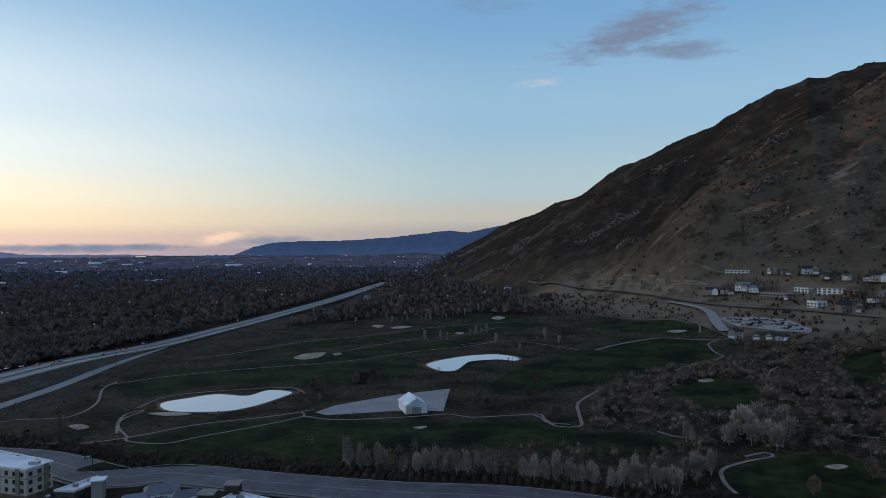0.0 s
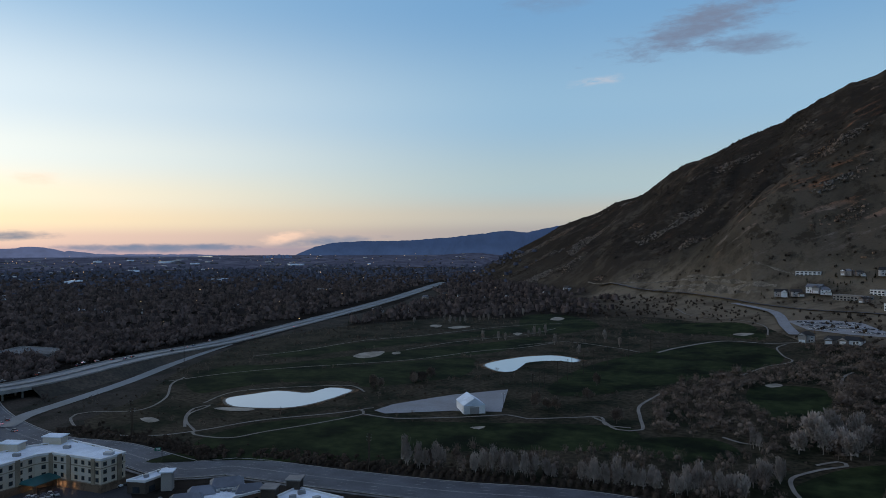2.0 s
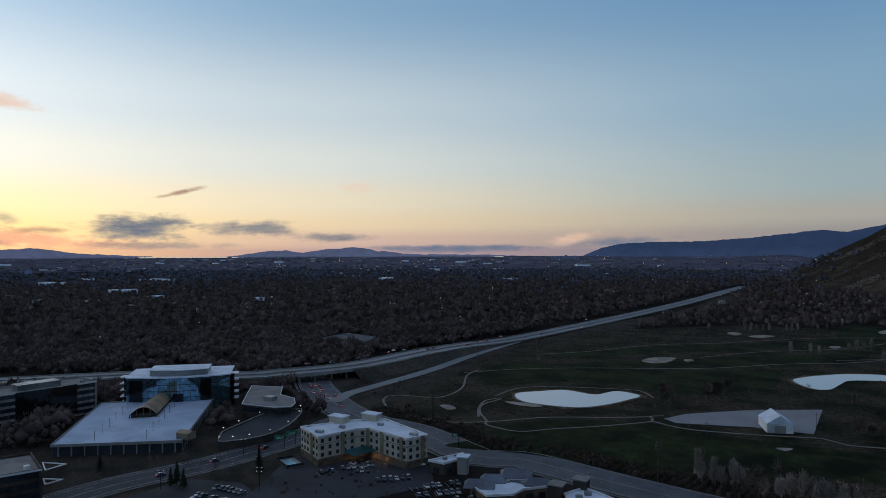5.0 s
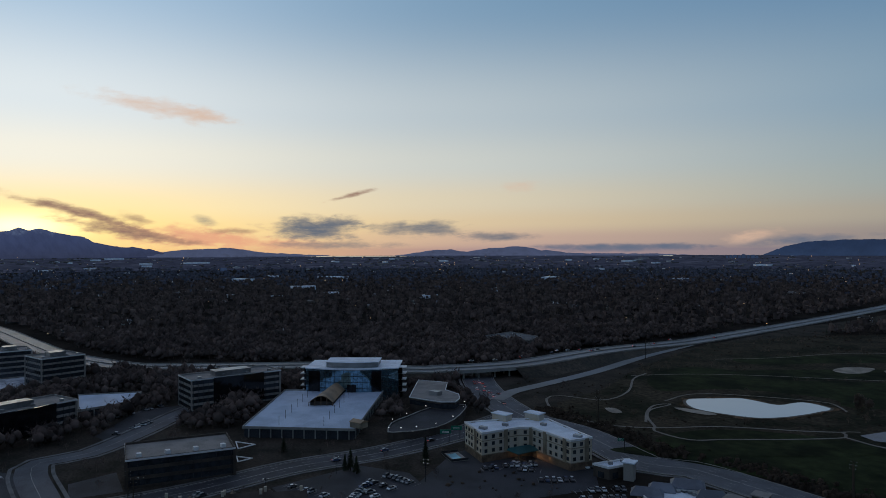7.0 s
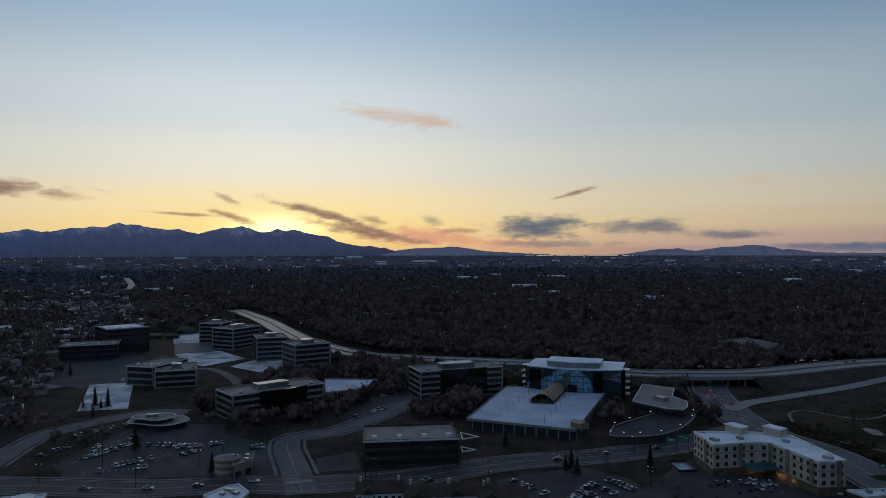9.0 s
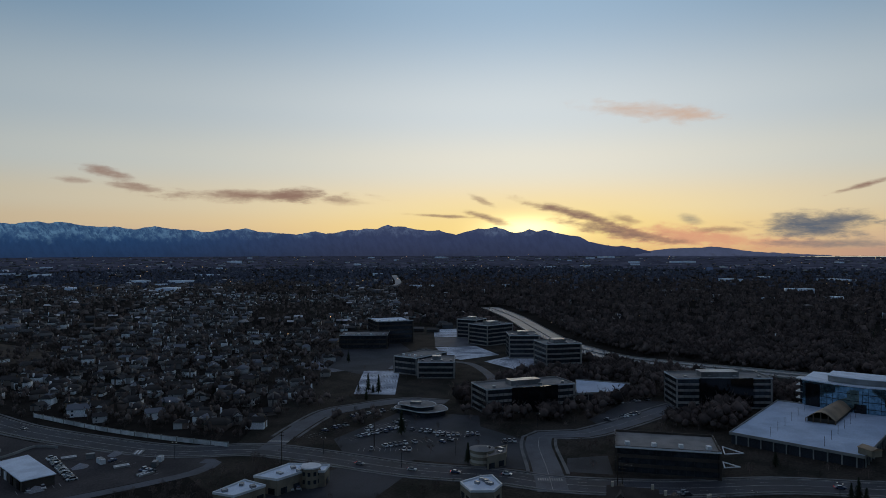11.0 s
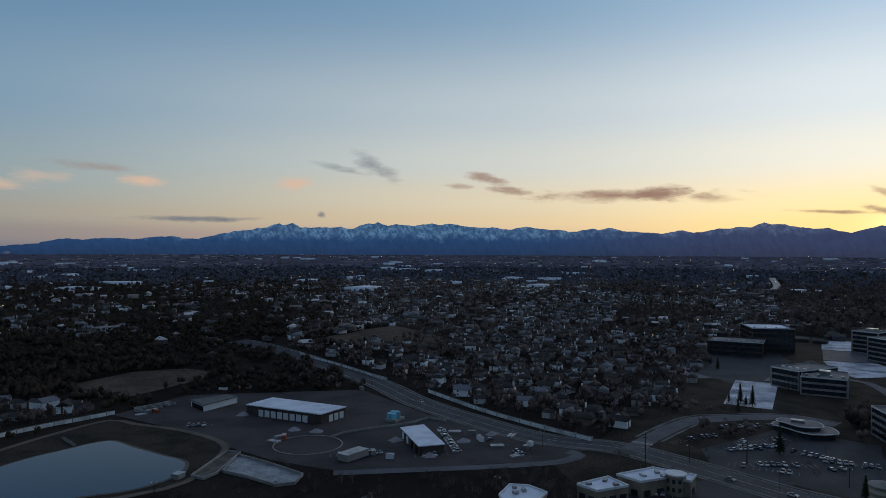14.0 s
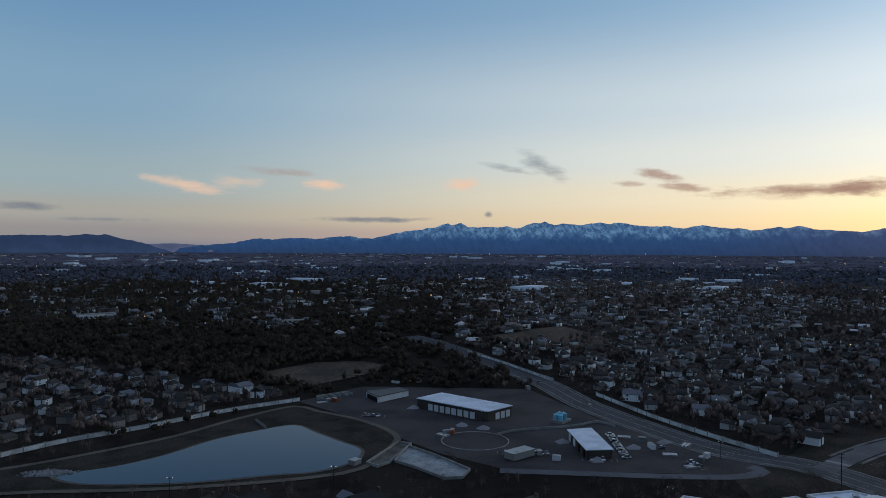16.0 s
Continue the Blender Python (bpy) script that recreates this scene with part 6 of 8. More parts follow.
office_lot = [(-549.0, -317.5), (-664.7, -345.5), (-652.8, -330.2), (-675.8, -286.6), (-648.9, -269.9), (-568.8, -236.5), (-557.9, -261.9), (-539.5, -280.4)]
lot_area = grid_of(*lots, *pale_lots, grey_lot, office_lot)
PALE_LOT = mat("frosted_pale_asphalt", (0.62, 0.66, 0.72), 0.8, 0.5, 0.05, stain=0.045, second=(0.22, 0.245, 0.3))
for n_, quad in enumerate(pale_lots):
    drape("parking_lot", quad, PALE_LOT, 0.06 + 0.012 * n_, "empty pale frosted parking lot beside the offices", category="parking lot")
    a, b, c, d = (np.array(quad[i]) for i in (0, 1, 2, -1))
    v, f = [], []
    for row in range(1, 4):
        for u in np.arange(0.06, 0.95, 0.04):
            p0 = (a + (b - a) * u) * (1 - row / 4) + (d + (c - d) * u) * row / 4
            w = (d + (c - d) * u) - (a + (b - a) * u)
            w = w / np.linalg.norm(w) * 4.5
            s = np.array((-w[1], w[0])) * 0.03
            k = len(v)
            v += [(*(p0 + e), float(height(*p0)) + 0.14) for e in (-w - s, w - s, w + s, -w + s)]
            f.append((k, k + 1, k + 2, k + 3))
    obj("bay_lines", v, f, LOT, None, "dark worn parking bay lines", "stuff", "bay lines")
drape("parking_lot", office_lot, mat("frost_dusted_asphalt", (0.17, 0.185, 0.22), 0.8, 0.5, 0.06, stain=0.05, second=(0.1, 0.105, 0.125)), 0.05, "frost dusted empty parking lot below the dark offices", category="parking lot")
drape("parking_lot", grey_lot, ASPHALT, 0.06, "grey asphalt parking lot between pale ones", category="parking lot")
for n_, quad in enumerate(lots):
    drape("parking_lot", quad, LOT, 0.02 + 0.012 * n_, "dark asphalt parking lot with worn bays", category="parking lot")
club_lot = [(-118.4, 879.1), (-77.7, 867.6), (-41.7, 836.6), (-16.4, 779.7), (-18.5, 762.9), (-49.3, 784.0), (-90.5, 821.4)]
drape("parking_lot", club_lot, GRAVEL, 0.5, "pale asphalt clubhouse parking lot", cell=20.0, category="parking lot")
yard_area = grid_of([(-155.7, -413.3), (-142.4, -461.8), (-198.9, -486.1), (-305.2, -423.9), (-290.7, -331.1), (-302.5, -274.7), (-297.3, -218.9), (-279.1, -215.7), (-185.5, -275.4), (-170.4, -312.3), (-160.4, -376.4)])
scarp = drape("dry_grass_bluff", [(-360.6, -616.2), (-434.3, -624.3), (-516.0, -649.0), (-532.6, -568.9), (-486.2, -554.2), (-406.4, -584.1)], mat("pale_dry_grass", (0.08, 0.06, 0.042), 0.95, 0.8, 0.02, stain=0.03), 0.5, "pale dry grass bluff", cell=15.0, category="grass")
field = drape("dry_field", [(-142.4, -564.4), (-195.5, -582.2), (-232.7, -570.5), (-250.4, -538.4), (-212.6, -521.2), (-169.7, -505.1), (-148.0, -519.5)], mat("pale_dry_grass", (0.08, 0.06, 0.042)), 0.35, "pale dry grass field beside the woods", category="grass")
CUT = mat("pale_earth_cut", (0.17, 0.145, 0.115), 0.95, 0.9, 0.05, stain=0.06, second=(0.07, 0.06, 0.046))
for pts, w_ in (([(-469.1, 1284.0), (-368.6, 1226.8), (-277.7, 1141.4), (-194.1, 1067.9)], 4.0), ([(-348.3, 1192.2), (-275.6, 1132.5), (-202.6, 1070.0), (-152.3, 1049.1)], 6.0), ([(-324.8, 1161.1), (-251.9, 1106.5), (-187.2, 1050.7)], 9.0), ([(-561.2, 1381.6), (-444.1, 1261.4), (-333.4, 1174.4)], 3.0), ([(-303.9, 1172.0), (-225.0, 1100.7), (-123.2, 1054.4)], 3.0)):
    line = curve(pts, 9.0)
    wob = 0.6 * w_ * (1.0 + 0.5 * np.sin(np.arange(len(line)) * 1.7) + 0.4 * np.sin(np.arange(len(line)) * 0.61))
    v, f = strip(line, 0.0, 1.0, 0.0)
    k = len(line)
    nn = sides(line)
    v = np.concatenate([line[:, :2] + nn * wob[:, None] / 2, line[:, :2] - nn * wob[:, None] / 2])
    v = np.c_[v, height(v[:, 0], v[:, 1]) + 0.9]
    obj("bare_cut", v, f, CUT, None, "pale bare earth cut on the hillside", "structure", "earth cut")

# ---- far plain and lake ----
def sector(name, r0, r1, a0, a1, material, up, label, category):
    n = 240
    a = np.radians(np.linspace(a0, a1, n))
    v = np.concatenate([np.stack([-np.sin(a) * r, np.cos(a) * r, height(-np.sin(a) * r, np.cos(a) * r) + up], -1) for r in (r0, (r0 + r1) / 2, r1)])
    f = [(k * n + i + 1, k * n + i, (k + 1) * n + i, (k + 1) * n + i + 1) for k in range(2) for i in range(n - 1)]
    return tagged(obj(name, v, f, material, smooth=True), label, category, kind="structure")


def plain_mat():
    """The far valley floor: long dim strips of fields and streets, blue air haze put into their colour and glow."""
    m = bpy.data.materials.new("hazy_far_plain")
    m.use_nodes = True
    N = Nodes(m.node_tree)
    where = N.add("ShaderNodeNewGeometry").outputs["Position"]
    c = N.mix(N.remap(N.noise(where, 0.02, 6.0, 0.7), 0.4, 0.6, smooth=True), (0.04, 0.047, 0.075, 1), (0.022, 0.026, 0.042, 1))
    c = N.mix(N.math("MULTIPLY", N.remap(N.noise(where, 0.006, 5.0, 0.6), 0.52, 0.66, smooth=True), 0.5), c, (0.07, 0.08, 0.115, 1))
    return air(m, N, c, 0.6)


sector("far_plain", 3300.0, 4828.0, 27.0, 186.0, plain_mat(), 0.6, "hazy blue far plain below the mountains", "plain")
sector("water_lake", 4700.0, 4790.0, 52.0, 108.0, WATER, 1.2, "thin bright lake far on the horizon", "lake")

# ---- walls by the road ----
for pts in ([(-342.9, -574.7), (-346.9, -515.8), (-341.1, -439.6)], [(-335.6, -383.6), (-322.4, -317.4), (-317.8, -266.3), (-317.1, -226.7)], [(25.1, -408.1), (-4.6, -423.0), (-41.7, -433.6), (-93.0, -453.1), (-143.7, -463.0)]):
    line = curve(pts, 5.0)
    root = empty("sound_wall", 0, 0, 0, "pale concrete block sound wall with posts", "wall")
    v, f = strip(line, 0.0, 0.3, -0.3, 2.6)
    obj("wall_panel", v, f, BARE_WALL, root)
    v, f = strip(line, 0.0, 0.5, 2.3, 0.2)
    obj("coping", v, f, CONCRETE, root)
    zs = height(line[:, 0], line[:, 1])
    for q, z in list(zip(line, zs))[::2]:
        Build().box(q[0], q[1], z - 0.2, 0.6, 0.6, 3.0).done("post", CONCRETE, root)
    stamp(taken, line[:, :2], 4.0)

# ---- houses ----


def shade_mat(name, stops, rough=0.85, grain=1.5):
    """A surface whose colour differs from house to house or car to car."""
    m = bpy.data.materials.new(name)
    m.use_nodes = True
    N = Nodes(m.node_tree)
    r = N.math("FRACT", N.math("ADD", N.add("ShaderNodeObjectInfo").outputs["Random"], N.add("ShaderNodeNewGeometry").outputs["Random Per Island"]))
    c = N.ramp(r, [(i / len(stops), (*s, 1)) for i, s in enumerate(stops)], "CONSTANT")
    w = N.noise(N.add("ShaderNodeNewGeometry").outputs["Position"], grain, 4.0)
    c = N.mix(0.35, c, N.mix(N.remap(w, 0.3, 0.7), (0.5, 0.5, 0.5, 1), (1.4, 1.4, 1.4, 1)), "MULTIPLY")
    b = N.add("ShaderNodeBsdfPrincipled")
    N.put(b.inputs["Base Color"], c)
    b.inputs["Roughness"].default_value = rough
    N.add("ShaderNodeOutputMaterial", b.outputs[0])
    return m


SIDING = shade_mat("house_siding", [(0.8, 0.8, 0.8), (0.34, 0.3, 0.27), (0.24, 0.2, 0.18), (0.85, 0.85, 0.86), (0.2, 0.16, 0.13), (0.5, 0.48, 0.47), (0.2, 0.14, 0.11), (0.38, 0.36, 0.35), (0.16, 0.14, 0.13)])
SHINGLE = shade_mat("roof_shingle", [(0.022, 0.02, 0.019), (0.05, 0.046, 0.044), (0.03, 0.025, 0.021), (0.15, 0.16, 0.185), (0.018, 0.018, 0.019), (0.035, 0.03, 0.03)], 0.9, 3.0)


def house(variant):
    """A two storey house: walls, pitched roof with a front gable, garage, chimney, windows, door."""
    rng = random.Random(variant)
    w, d, h = rng.uniform(11, 15), rng.uniform(9, 11), (5.6, 6.0, 3.2, 5.4, 6.2, 3.4)[variant]
    root = empty("house", 0, 0, -500, "two storey suburban house with dark shingle roof" if h > 4 else "low suburban bungalow with dark shingle roof", "house", "suburban houses")
    Build().box(0, 0, -0.8, w, d, h + 0.8).done("wall", SIDING, root)
    Build().gable(0, 0, h, w, d, rng.uniform(2.6, 3.6), 0, 0.5, (0.0, 4.0, 3.0, 0.0, 5.0, 0.0)[variant]).done("roof", SHINGLE, root)
    gx_ = rng.choice((-1, 1)) * w * 0.28
    Build().box(gx_, -d / 2 - 2.0, -0.8, 6.4, 5.0, (3.0 if variant % 2 else h) + 0.8).done("garage_wing", SIDING, root)
    Build().gable(gx_, -d / 2 - 1.0, 3.0 if variant % 2 else h, 8.0, 6.4, 2.2, math.pi / 2, 0.4).done("wing_roof", SHINGLE, root)
    Build().pediment(gx_, -d / 2 - 5.44, 3.0 if variant % 2 else h, 6.6, 2.0).done("gable_front", SIDING, root)
    Build().box(gx_, -d / 2 - 4.5, 0, 4.8, 0.2, 2.3).done("garage_door", WHITE_PAINT, root, "white garage door")
    Build().box(-gx_ * 0.6, -d / 2, 0, 1.1, 0.3, 2.1).done("door", DARK_WALL, root)
    Build().box(w * 0.5 - 0.2 if gx_ < 0 else -w * 0.5 + 0.2, 1.0, -0.5, 0.9, 1.4, h + 4.4).done("chimney", STONE, root, "brick chimney")
    first = None
    fr = Build().box(0, 0, 0, 1.7, 0.2, 1.5).box(0, 0, 0.12, 1.4, 0.3, 1.26)
    spots = [(-w / 3 if gx_ > 0 else w / 3, -d / 2), (w / 4, d / 2)]
    for fl in range(2 if h > 4 else 1):
        for x_, y_ in spots:
            if first is None:
                wn = first = fr.done("window", [WHITE_PAINT, GLASS], root)
                for pl in first.data.polygons:
                    pl.material_index = 1 if pl.index > 5 else 0
            else:
                wn = new("window", first.data)
                wn.parent = root
            wn.location = (x_, y_, 0.9 + fl * 2.8)
    return root


protos = [house(i) for i in range(6)]
rng = random.Random(11)
south = [(-356.6, -583.1), (-345.7, -393.9), (-326.6, -229.0), (-434.2, -247.3), (-630.3, -312.9), (-774.2, -405.1), (-764.1, -485.9), (-759.1, -626.7), (-644.2, -655.7), (-469.3, -590.2)]
east_town = [(89.0, -594.3), (80.9, -686.1), (35.5, -708.4), (-23.9, -662.8), (-87.7, -547.9), (-133.4, -496.7), (-135.8, -476.4), (-57.4, -436.9), (25.6, -416.9), (60.9, -407.1)]
bench = [(-177.5, 1039.7), (-120.5, 1030.9), (-115.6, 1052.0), (-38.0, 1035.8), (92.3, 981.6), (100.7, 797.3), (41.1, 847.4), (-28.5, 936.6), (-96.1, 997.9), (-148.8, 1024.5)]
used, homes = {}, []


def settle(poly, gap, group_turn, skip=0.08, mix=(0, 1, 2, 3, 4, 5)):
    xs, ys = [p[0] for p in poly], [p[1] for p in poly]
    c, s = math.cos(group_turn), math.sin(group_turn)
    span = max(max(xs) - min(xs), max(ys) - min(ys))
    mx, my = (max(xs) + min(xs)) / 2, (max(ys) + min(ys)) / 2
    n = int(span / gap) + 1
    for i in range(-n, n):
        for j in range(-n, n):
            u, v_ = i * gap * 0.86, j * gap * 1.25 + (6 if j % 2 else 0)
            x_, y_ = mx + c * u - s * v_ + rng.uniform(-6, 6), my + s * u + c * v_ + rng.uniform(-7, 7)
            if rng.random() < skip or not inside(poly, np.array([x_]), np.array([y_]))[0]:
                continue
            if at(taken, [x_ - 7, x_ + 7, x_, x_], [y_, y_, y_ - 7, y_ + 7]).any():
                continue
            k = rng.choice(mix)
            z = float(np.min(height([x_ - 6, x_ + 6, x_, x_], [y_, y_, y_ - 6, y_ + 6]))) + 0.1
            m_ = Matrix.Translation((x_, y_, z)) @ Matrix.Rotation(group_turn + rng.choice((0, 1, 2, 3)) * math.pi / 2 + rng.uniform(-0.4, 0.4), 4, "Z") @ Matrix.Scale(rng.uniform(0.74, 0.94), 4)
            if k not in used:
                protos[k].matrix_basis = m_
                used[k] = protos[k]
            else:
                copy_thing(protos[k], m_)
            homes.append((x_, y_))


settle(south, 21.0, 0.45, 0.5)
settle(east_town, 19.0, 2.3, 0.08)
for n_, (x_, y_) in enumerate([(-144.8, 1029.7), (-125.7, 1023.2), (-67.2, 1039.1), (-54.4, 1033.8), (-24.1, 1021.0), (-4.9, 1002.1), (17.4, 988.9), (38.6, 976.3), (50.7, 970.7), (-33.8, 983.6), (-44.2, 955.7), (-19.6, 905.2), (14.9, 852.0), (38.8, 821.1), (-70.9, 992.3), (-90.6, 1013.1), (-103.0, 1022.0), (52.4, 919.7), (62.0, 868.0), (72.0, 940.0), (-20.0, 870.0), (40.0, 893.0)]):
    if not at(taken, [x_], [y_])[0]:
        copy_thing(protos[(0, 3, 4, 1)[n_ % 4]], Matrix.Translation((x_, y_, float(height(x_, y_)) + 0.8)) @ Matrix.Rotation(0.1 + 0.5 * math.sin(n_ * 2.3), 4, "Z") @ Matrix.Scale(1.2 + 0.2 * math.sin(n_ * 1.7), 4))
        homes.append((x_, y_))
for k, ob in enumerate(protos):
    if k not in used:
        ob.location = (homes[0][0] - 300, homes[0][1] - 300, float(height(homes[0][0] - 300, homes[0][1] - 300)))
for x_, y_ in homes:
    stamp(taken, np.array([(x_, y_), (x_ + 0.5, y_)]), 6.5)
for q in [(-84.2, 764.0), (-59.8, 751.9), (-44.5, 744.9)] + [(-670.6, 1244.4), (-609.8, 1288.9), (-610.3, 1389.6), (-833.8, 1253.3)]:
    k = rng.choice((1, 2, 4))
    copy_thing(protos[k], Matrix.Translation((q[0], q[1], float(height(q[0], q[1])) + 0.4)) @ Matrix.Rotation(rng.uniform(-0.5, 0.5), 4, "Z") @ Matrix.Scale(1.45, 4))
    stamp(taken, np.array([q, (q[0] + 1, q[1])]), 10.0)

# ---- cars ----
CAR = shade_mat("car_paint", [(0.6, 0.62, 0.64), (0.55, 0.56, 0.57), (0.03, 0.03, 0.035), (0.2, 0.21, 0.22), (0.32, 0.33, 0.34), (0.06, 0.06, 0.065), (0.04, 0.06, 0.12), (0.62, 0.63, 0.64)], 0.35, 0.2)
TYRE = mat("tyre_rubber", (0.015, 0.015, 0.016), 0.9, 0.2)


def car_proto(tall, long_, tail=False):
    root = empty("car", 0, 0, -500, "parked car with glossy paint and dark windows", "car", "cars")
    w = 1.85
    prof = [(-long_ / 2, 0.35), (-long_ / 2, 0.85), (-long_ / 2 + 0.9, 1.0), (long_ / 2 - 0.5, 1.0), (long_ / 2, 0.8), (long_ / 2, 0.35)]
    v = [(x, s * w / 2, z) for s in (-1, 1) for x, z in prof]
    k = len(prof)
    f = [tuple(range(k - 1, -1, -1)), tuple(range(k, 2 * k))] + [(i, (i + 1) % k, k + (i + 1) % k, k + i) for i in range(k)]
    top = Build().box(0.25, 0, tall - 0.01, long_ - 3.1, w - 0.5, 0.05)
    f += [tuple(i + len(v) for i in q) for q in top.f]
    obj("body", v + top.v, f, CAR, root)
    cab = [(-long_ / 2 + 1.2, 1.0), (-long_ / 2 + 1.8, tall), (long_ / 2 - 1.2, tall), (long_ / 2 - 0.55, 1.0)]
    v = [(x, s * (w / 2 - (0.22 if z > 1.1 else 0.06)), z) for s in (-1, 1) for x, z in cab]
    f = [(3, 2, 1, 0), (4, 5, 6, 7), (1, 2, 6, 5), (0, 1, 5, 4), (2, 3, 7, 6)]
    obj("cabin_glass", v, f, GLASS, root, "dark car windows")
    wheel = None
    for x_ in (-long_ * 0.31, long_ * 0.31):
        for y_ in (-w / 2 + 0.08, w / 2 - 0.08):
            if wheel is None:
                a = [2 * math.pi * i / 10 for i in range(10)]
                v = [(0.33 * math.cos(t), s, 0.33 * math.sin(t)) for s in (-0.11, 0.11) for t in a]
                f = [tuple(range(9, -1, -1)), tuple(range(10, 20))] + [(i, (i + 1) % 10, 10 + (i + 1) % 10, 10 + i) for i in range(10)]
                wheel = obj("wheel", v, f, TYRE, root)
                o_ = wheel
            else:
                o_ = new("wheel", wheel.data)
                o_.parent = root
            o_.location = (x_, y_, 0.33)
    for y_ in (-0.65, 0.65) if tail else ():
        Build().box(-long_ / 2, y_, 0.65, 0.08, 0.35, 0.18).done("headlight", LIT_WHITE if tail else WHITE_PAINT, root)
        Build().box(long_ / 2, y_, 0.65, 0.08, 0.35, 0.2).done("tail_light", LIT_RED if tail else RUST, root)
    return root


parked = [car_proto(1.45, 4.5), car_proto(1.75, 4.8)]
moving = car_proto(1.5, 4.6, True)
tagged(moving, "car on the road with lit lamps", "car", "cars on the road")
placed = set()


def put_car(proto, x_, y_, ang, up=0.12):
    m_ = Matrix.Translation((x_, y_, float(height(x_, y_)) + up)) @ Matrix.Rotation(ang, 4, "Z")
    if proto.name in placed:
        copy_thing(proto, m_)
    else:
        proto.matrix_basis = m_
        placed.add(proto.name)


def row_of(ends, fill, up=0.12, askew=0.0):
    a, b = np.array(ends[0]), np.array(ends[1])
    d = np.linalg.norm(b - a)
    t = (b - a) / d
    w = np.array((-t[1], t[0]))
    v, f = [], []
    for i in range(int(d / 2.8) + 1):
        q = a + t * i * 2.8
        k = len(v)
        for s1, s2 in ((-2.6, -0.09), (2.6, -0.09), (2.6, 0.09), (-2.6, 0.09)):
            r_ = q + w * s1 + t * s2
            v.append((r_[0], r_[1], float(height(*r_)) + up + 0.03))
        f.append((k, k + 1, k + 2, k + 3))
    obj("bay_lines", v, f, PAINT, None, "white painted parking bay lines", "stuff", "bay lines")
    for i in range(int(d / 2.8)):
        if rng.random() < fill:
            q = a + t * (i + 0.5) * 2.8 + np.array((rng.uniform(-0.2, 0.2), rng.uniform(-0.3, 0.3)))
            put_car(parked[rng.random() < 0.5], q[0], q[1], math.atan2(t[1], t[0]) + math.pi / 2 + (math.pi if rng.random() < 0.5 else 0) + askew, up)


row_of([(-309.5, 135.1), (-302.8, 139.2)], 0.7)
row_of([(-309.8, 146.1), (-304.9, 157.2)], 0.9)
row_of([(-301.5, 145.6), (-294.4, 156.0)], 0.9)
row_of([(-283.8, 147.6), (-277.2, 165.4)], 0.75)
row_of([(-292.0, 175.7), (-293.7, 182.8)], 1.0)
row_of([(-265.1, 155.6), (-259.5, 178.4)], 0.7)
row_of([(-256.3, 153.1), (-249.8, 171.8)], 0.7)
row_of([(-245.0, 158.5), (-237.3, 176.1)], 0.6)
row_of([(-307.6, 130.0), (-306.8, 138.5)], 0.8)
row_of([(-308.6, 141.5), (-303.7, 158.0)], 0.8)
row_of([(-320.6, 0.0), (-296.9, 14.3)], 0.5)
row_of([(-287.6, 62.2), (-310.9, 77.7)], 0.6)
row_of([(-369.5, -171.6), (-387.9, -152.8)], 0.6)
row_of([(-316.9, 39.7), (-289.6, 57.8)], 0.5)
row_of([(-309.6, 75.0), (-294.1, 83.8)], 0.9)
row_of([(-314.2, 84.2), (-296.3, 94.8)], 0.8)
row_of([(-304.2, 71.0), (-284.9, 73.8)], 0.8)
row_of([(-397.7, -194.0), (-431.1, -171.5)], 0.9)
row_of([(-377.8, -172.5), (-402.0, -155.2)], 0.4)
row_of([(-365.4, -192.5), (-380.5, -185.7)], 0.5)
row_of([(-357.7, -171.8), (-374.0, -156.1)], 0.5)
row_of([(-340.6, -150.2), (-362.7, -128.6)], 0.6)
row_of([(-372.9, -129.3), (-382.6, -105.4)], 0.7)
row_of([(-359.5, -121.8), (-367.2, -117.2)], 0.8)
row_of([(-346.8, -196.3), (-365.4, -192.5)], 0.4)
row_of([(-371.3, -90.5), (-376.1, -79.7)], 0.4)
row_of([(-265.9, -166.0), (-273.6, -151.8)], 0.8)
row_of([(-350.0, -172.0), (-385.0, -154.8)], 0.5)
row_of([(-378.7, -146.6), (-377.9, -109.8)], 0.5)
row_of([(-333.9, -158.4), (-342.9, -127.6)], 0.4)
row_of([(-477.0, -52.4), (-508.7, -16.0)], 0.4)
row_of([(-436.8, -41.2), (-469.3, -18.5)], 0.3)
row_of([(-211.4, -288.5), (-219.6, -285.2)], 0.9)
row_of([(-271.2, -299.0), (-247.8, -260.1)], 1.0)
row_of([(-227.8, -270.1), (-242.5, -260.9)], 0.4)
row_of([(-165.5, -404.5), (-179.0, -396.1)], 0.7)
row_of([(-277.2, -272.8), (-276.5, -251.1)], 0.3)
row_of([(-271.0, -242.2), (-268.6, -228.7)], 0.6)
row_of([(-196.7, -299.5), (-214.8, -285.6)], 0.5)
for ends in ([(-107.3, 864.6), (-41.1, 824.7)], [(-99.0, 845.6), (-29.5, 797.8)], [(-91.2, 827.5), (-61.3, 804.6)], [(-47.3, 793.9), (-19.7, 773.3)]):
    row_of(ends, 0.75, 0.52)
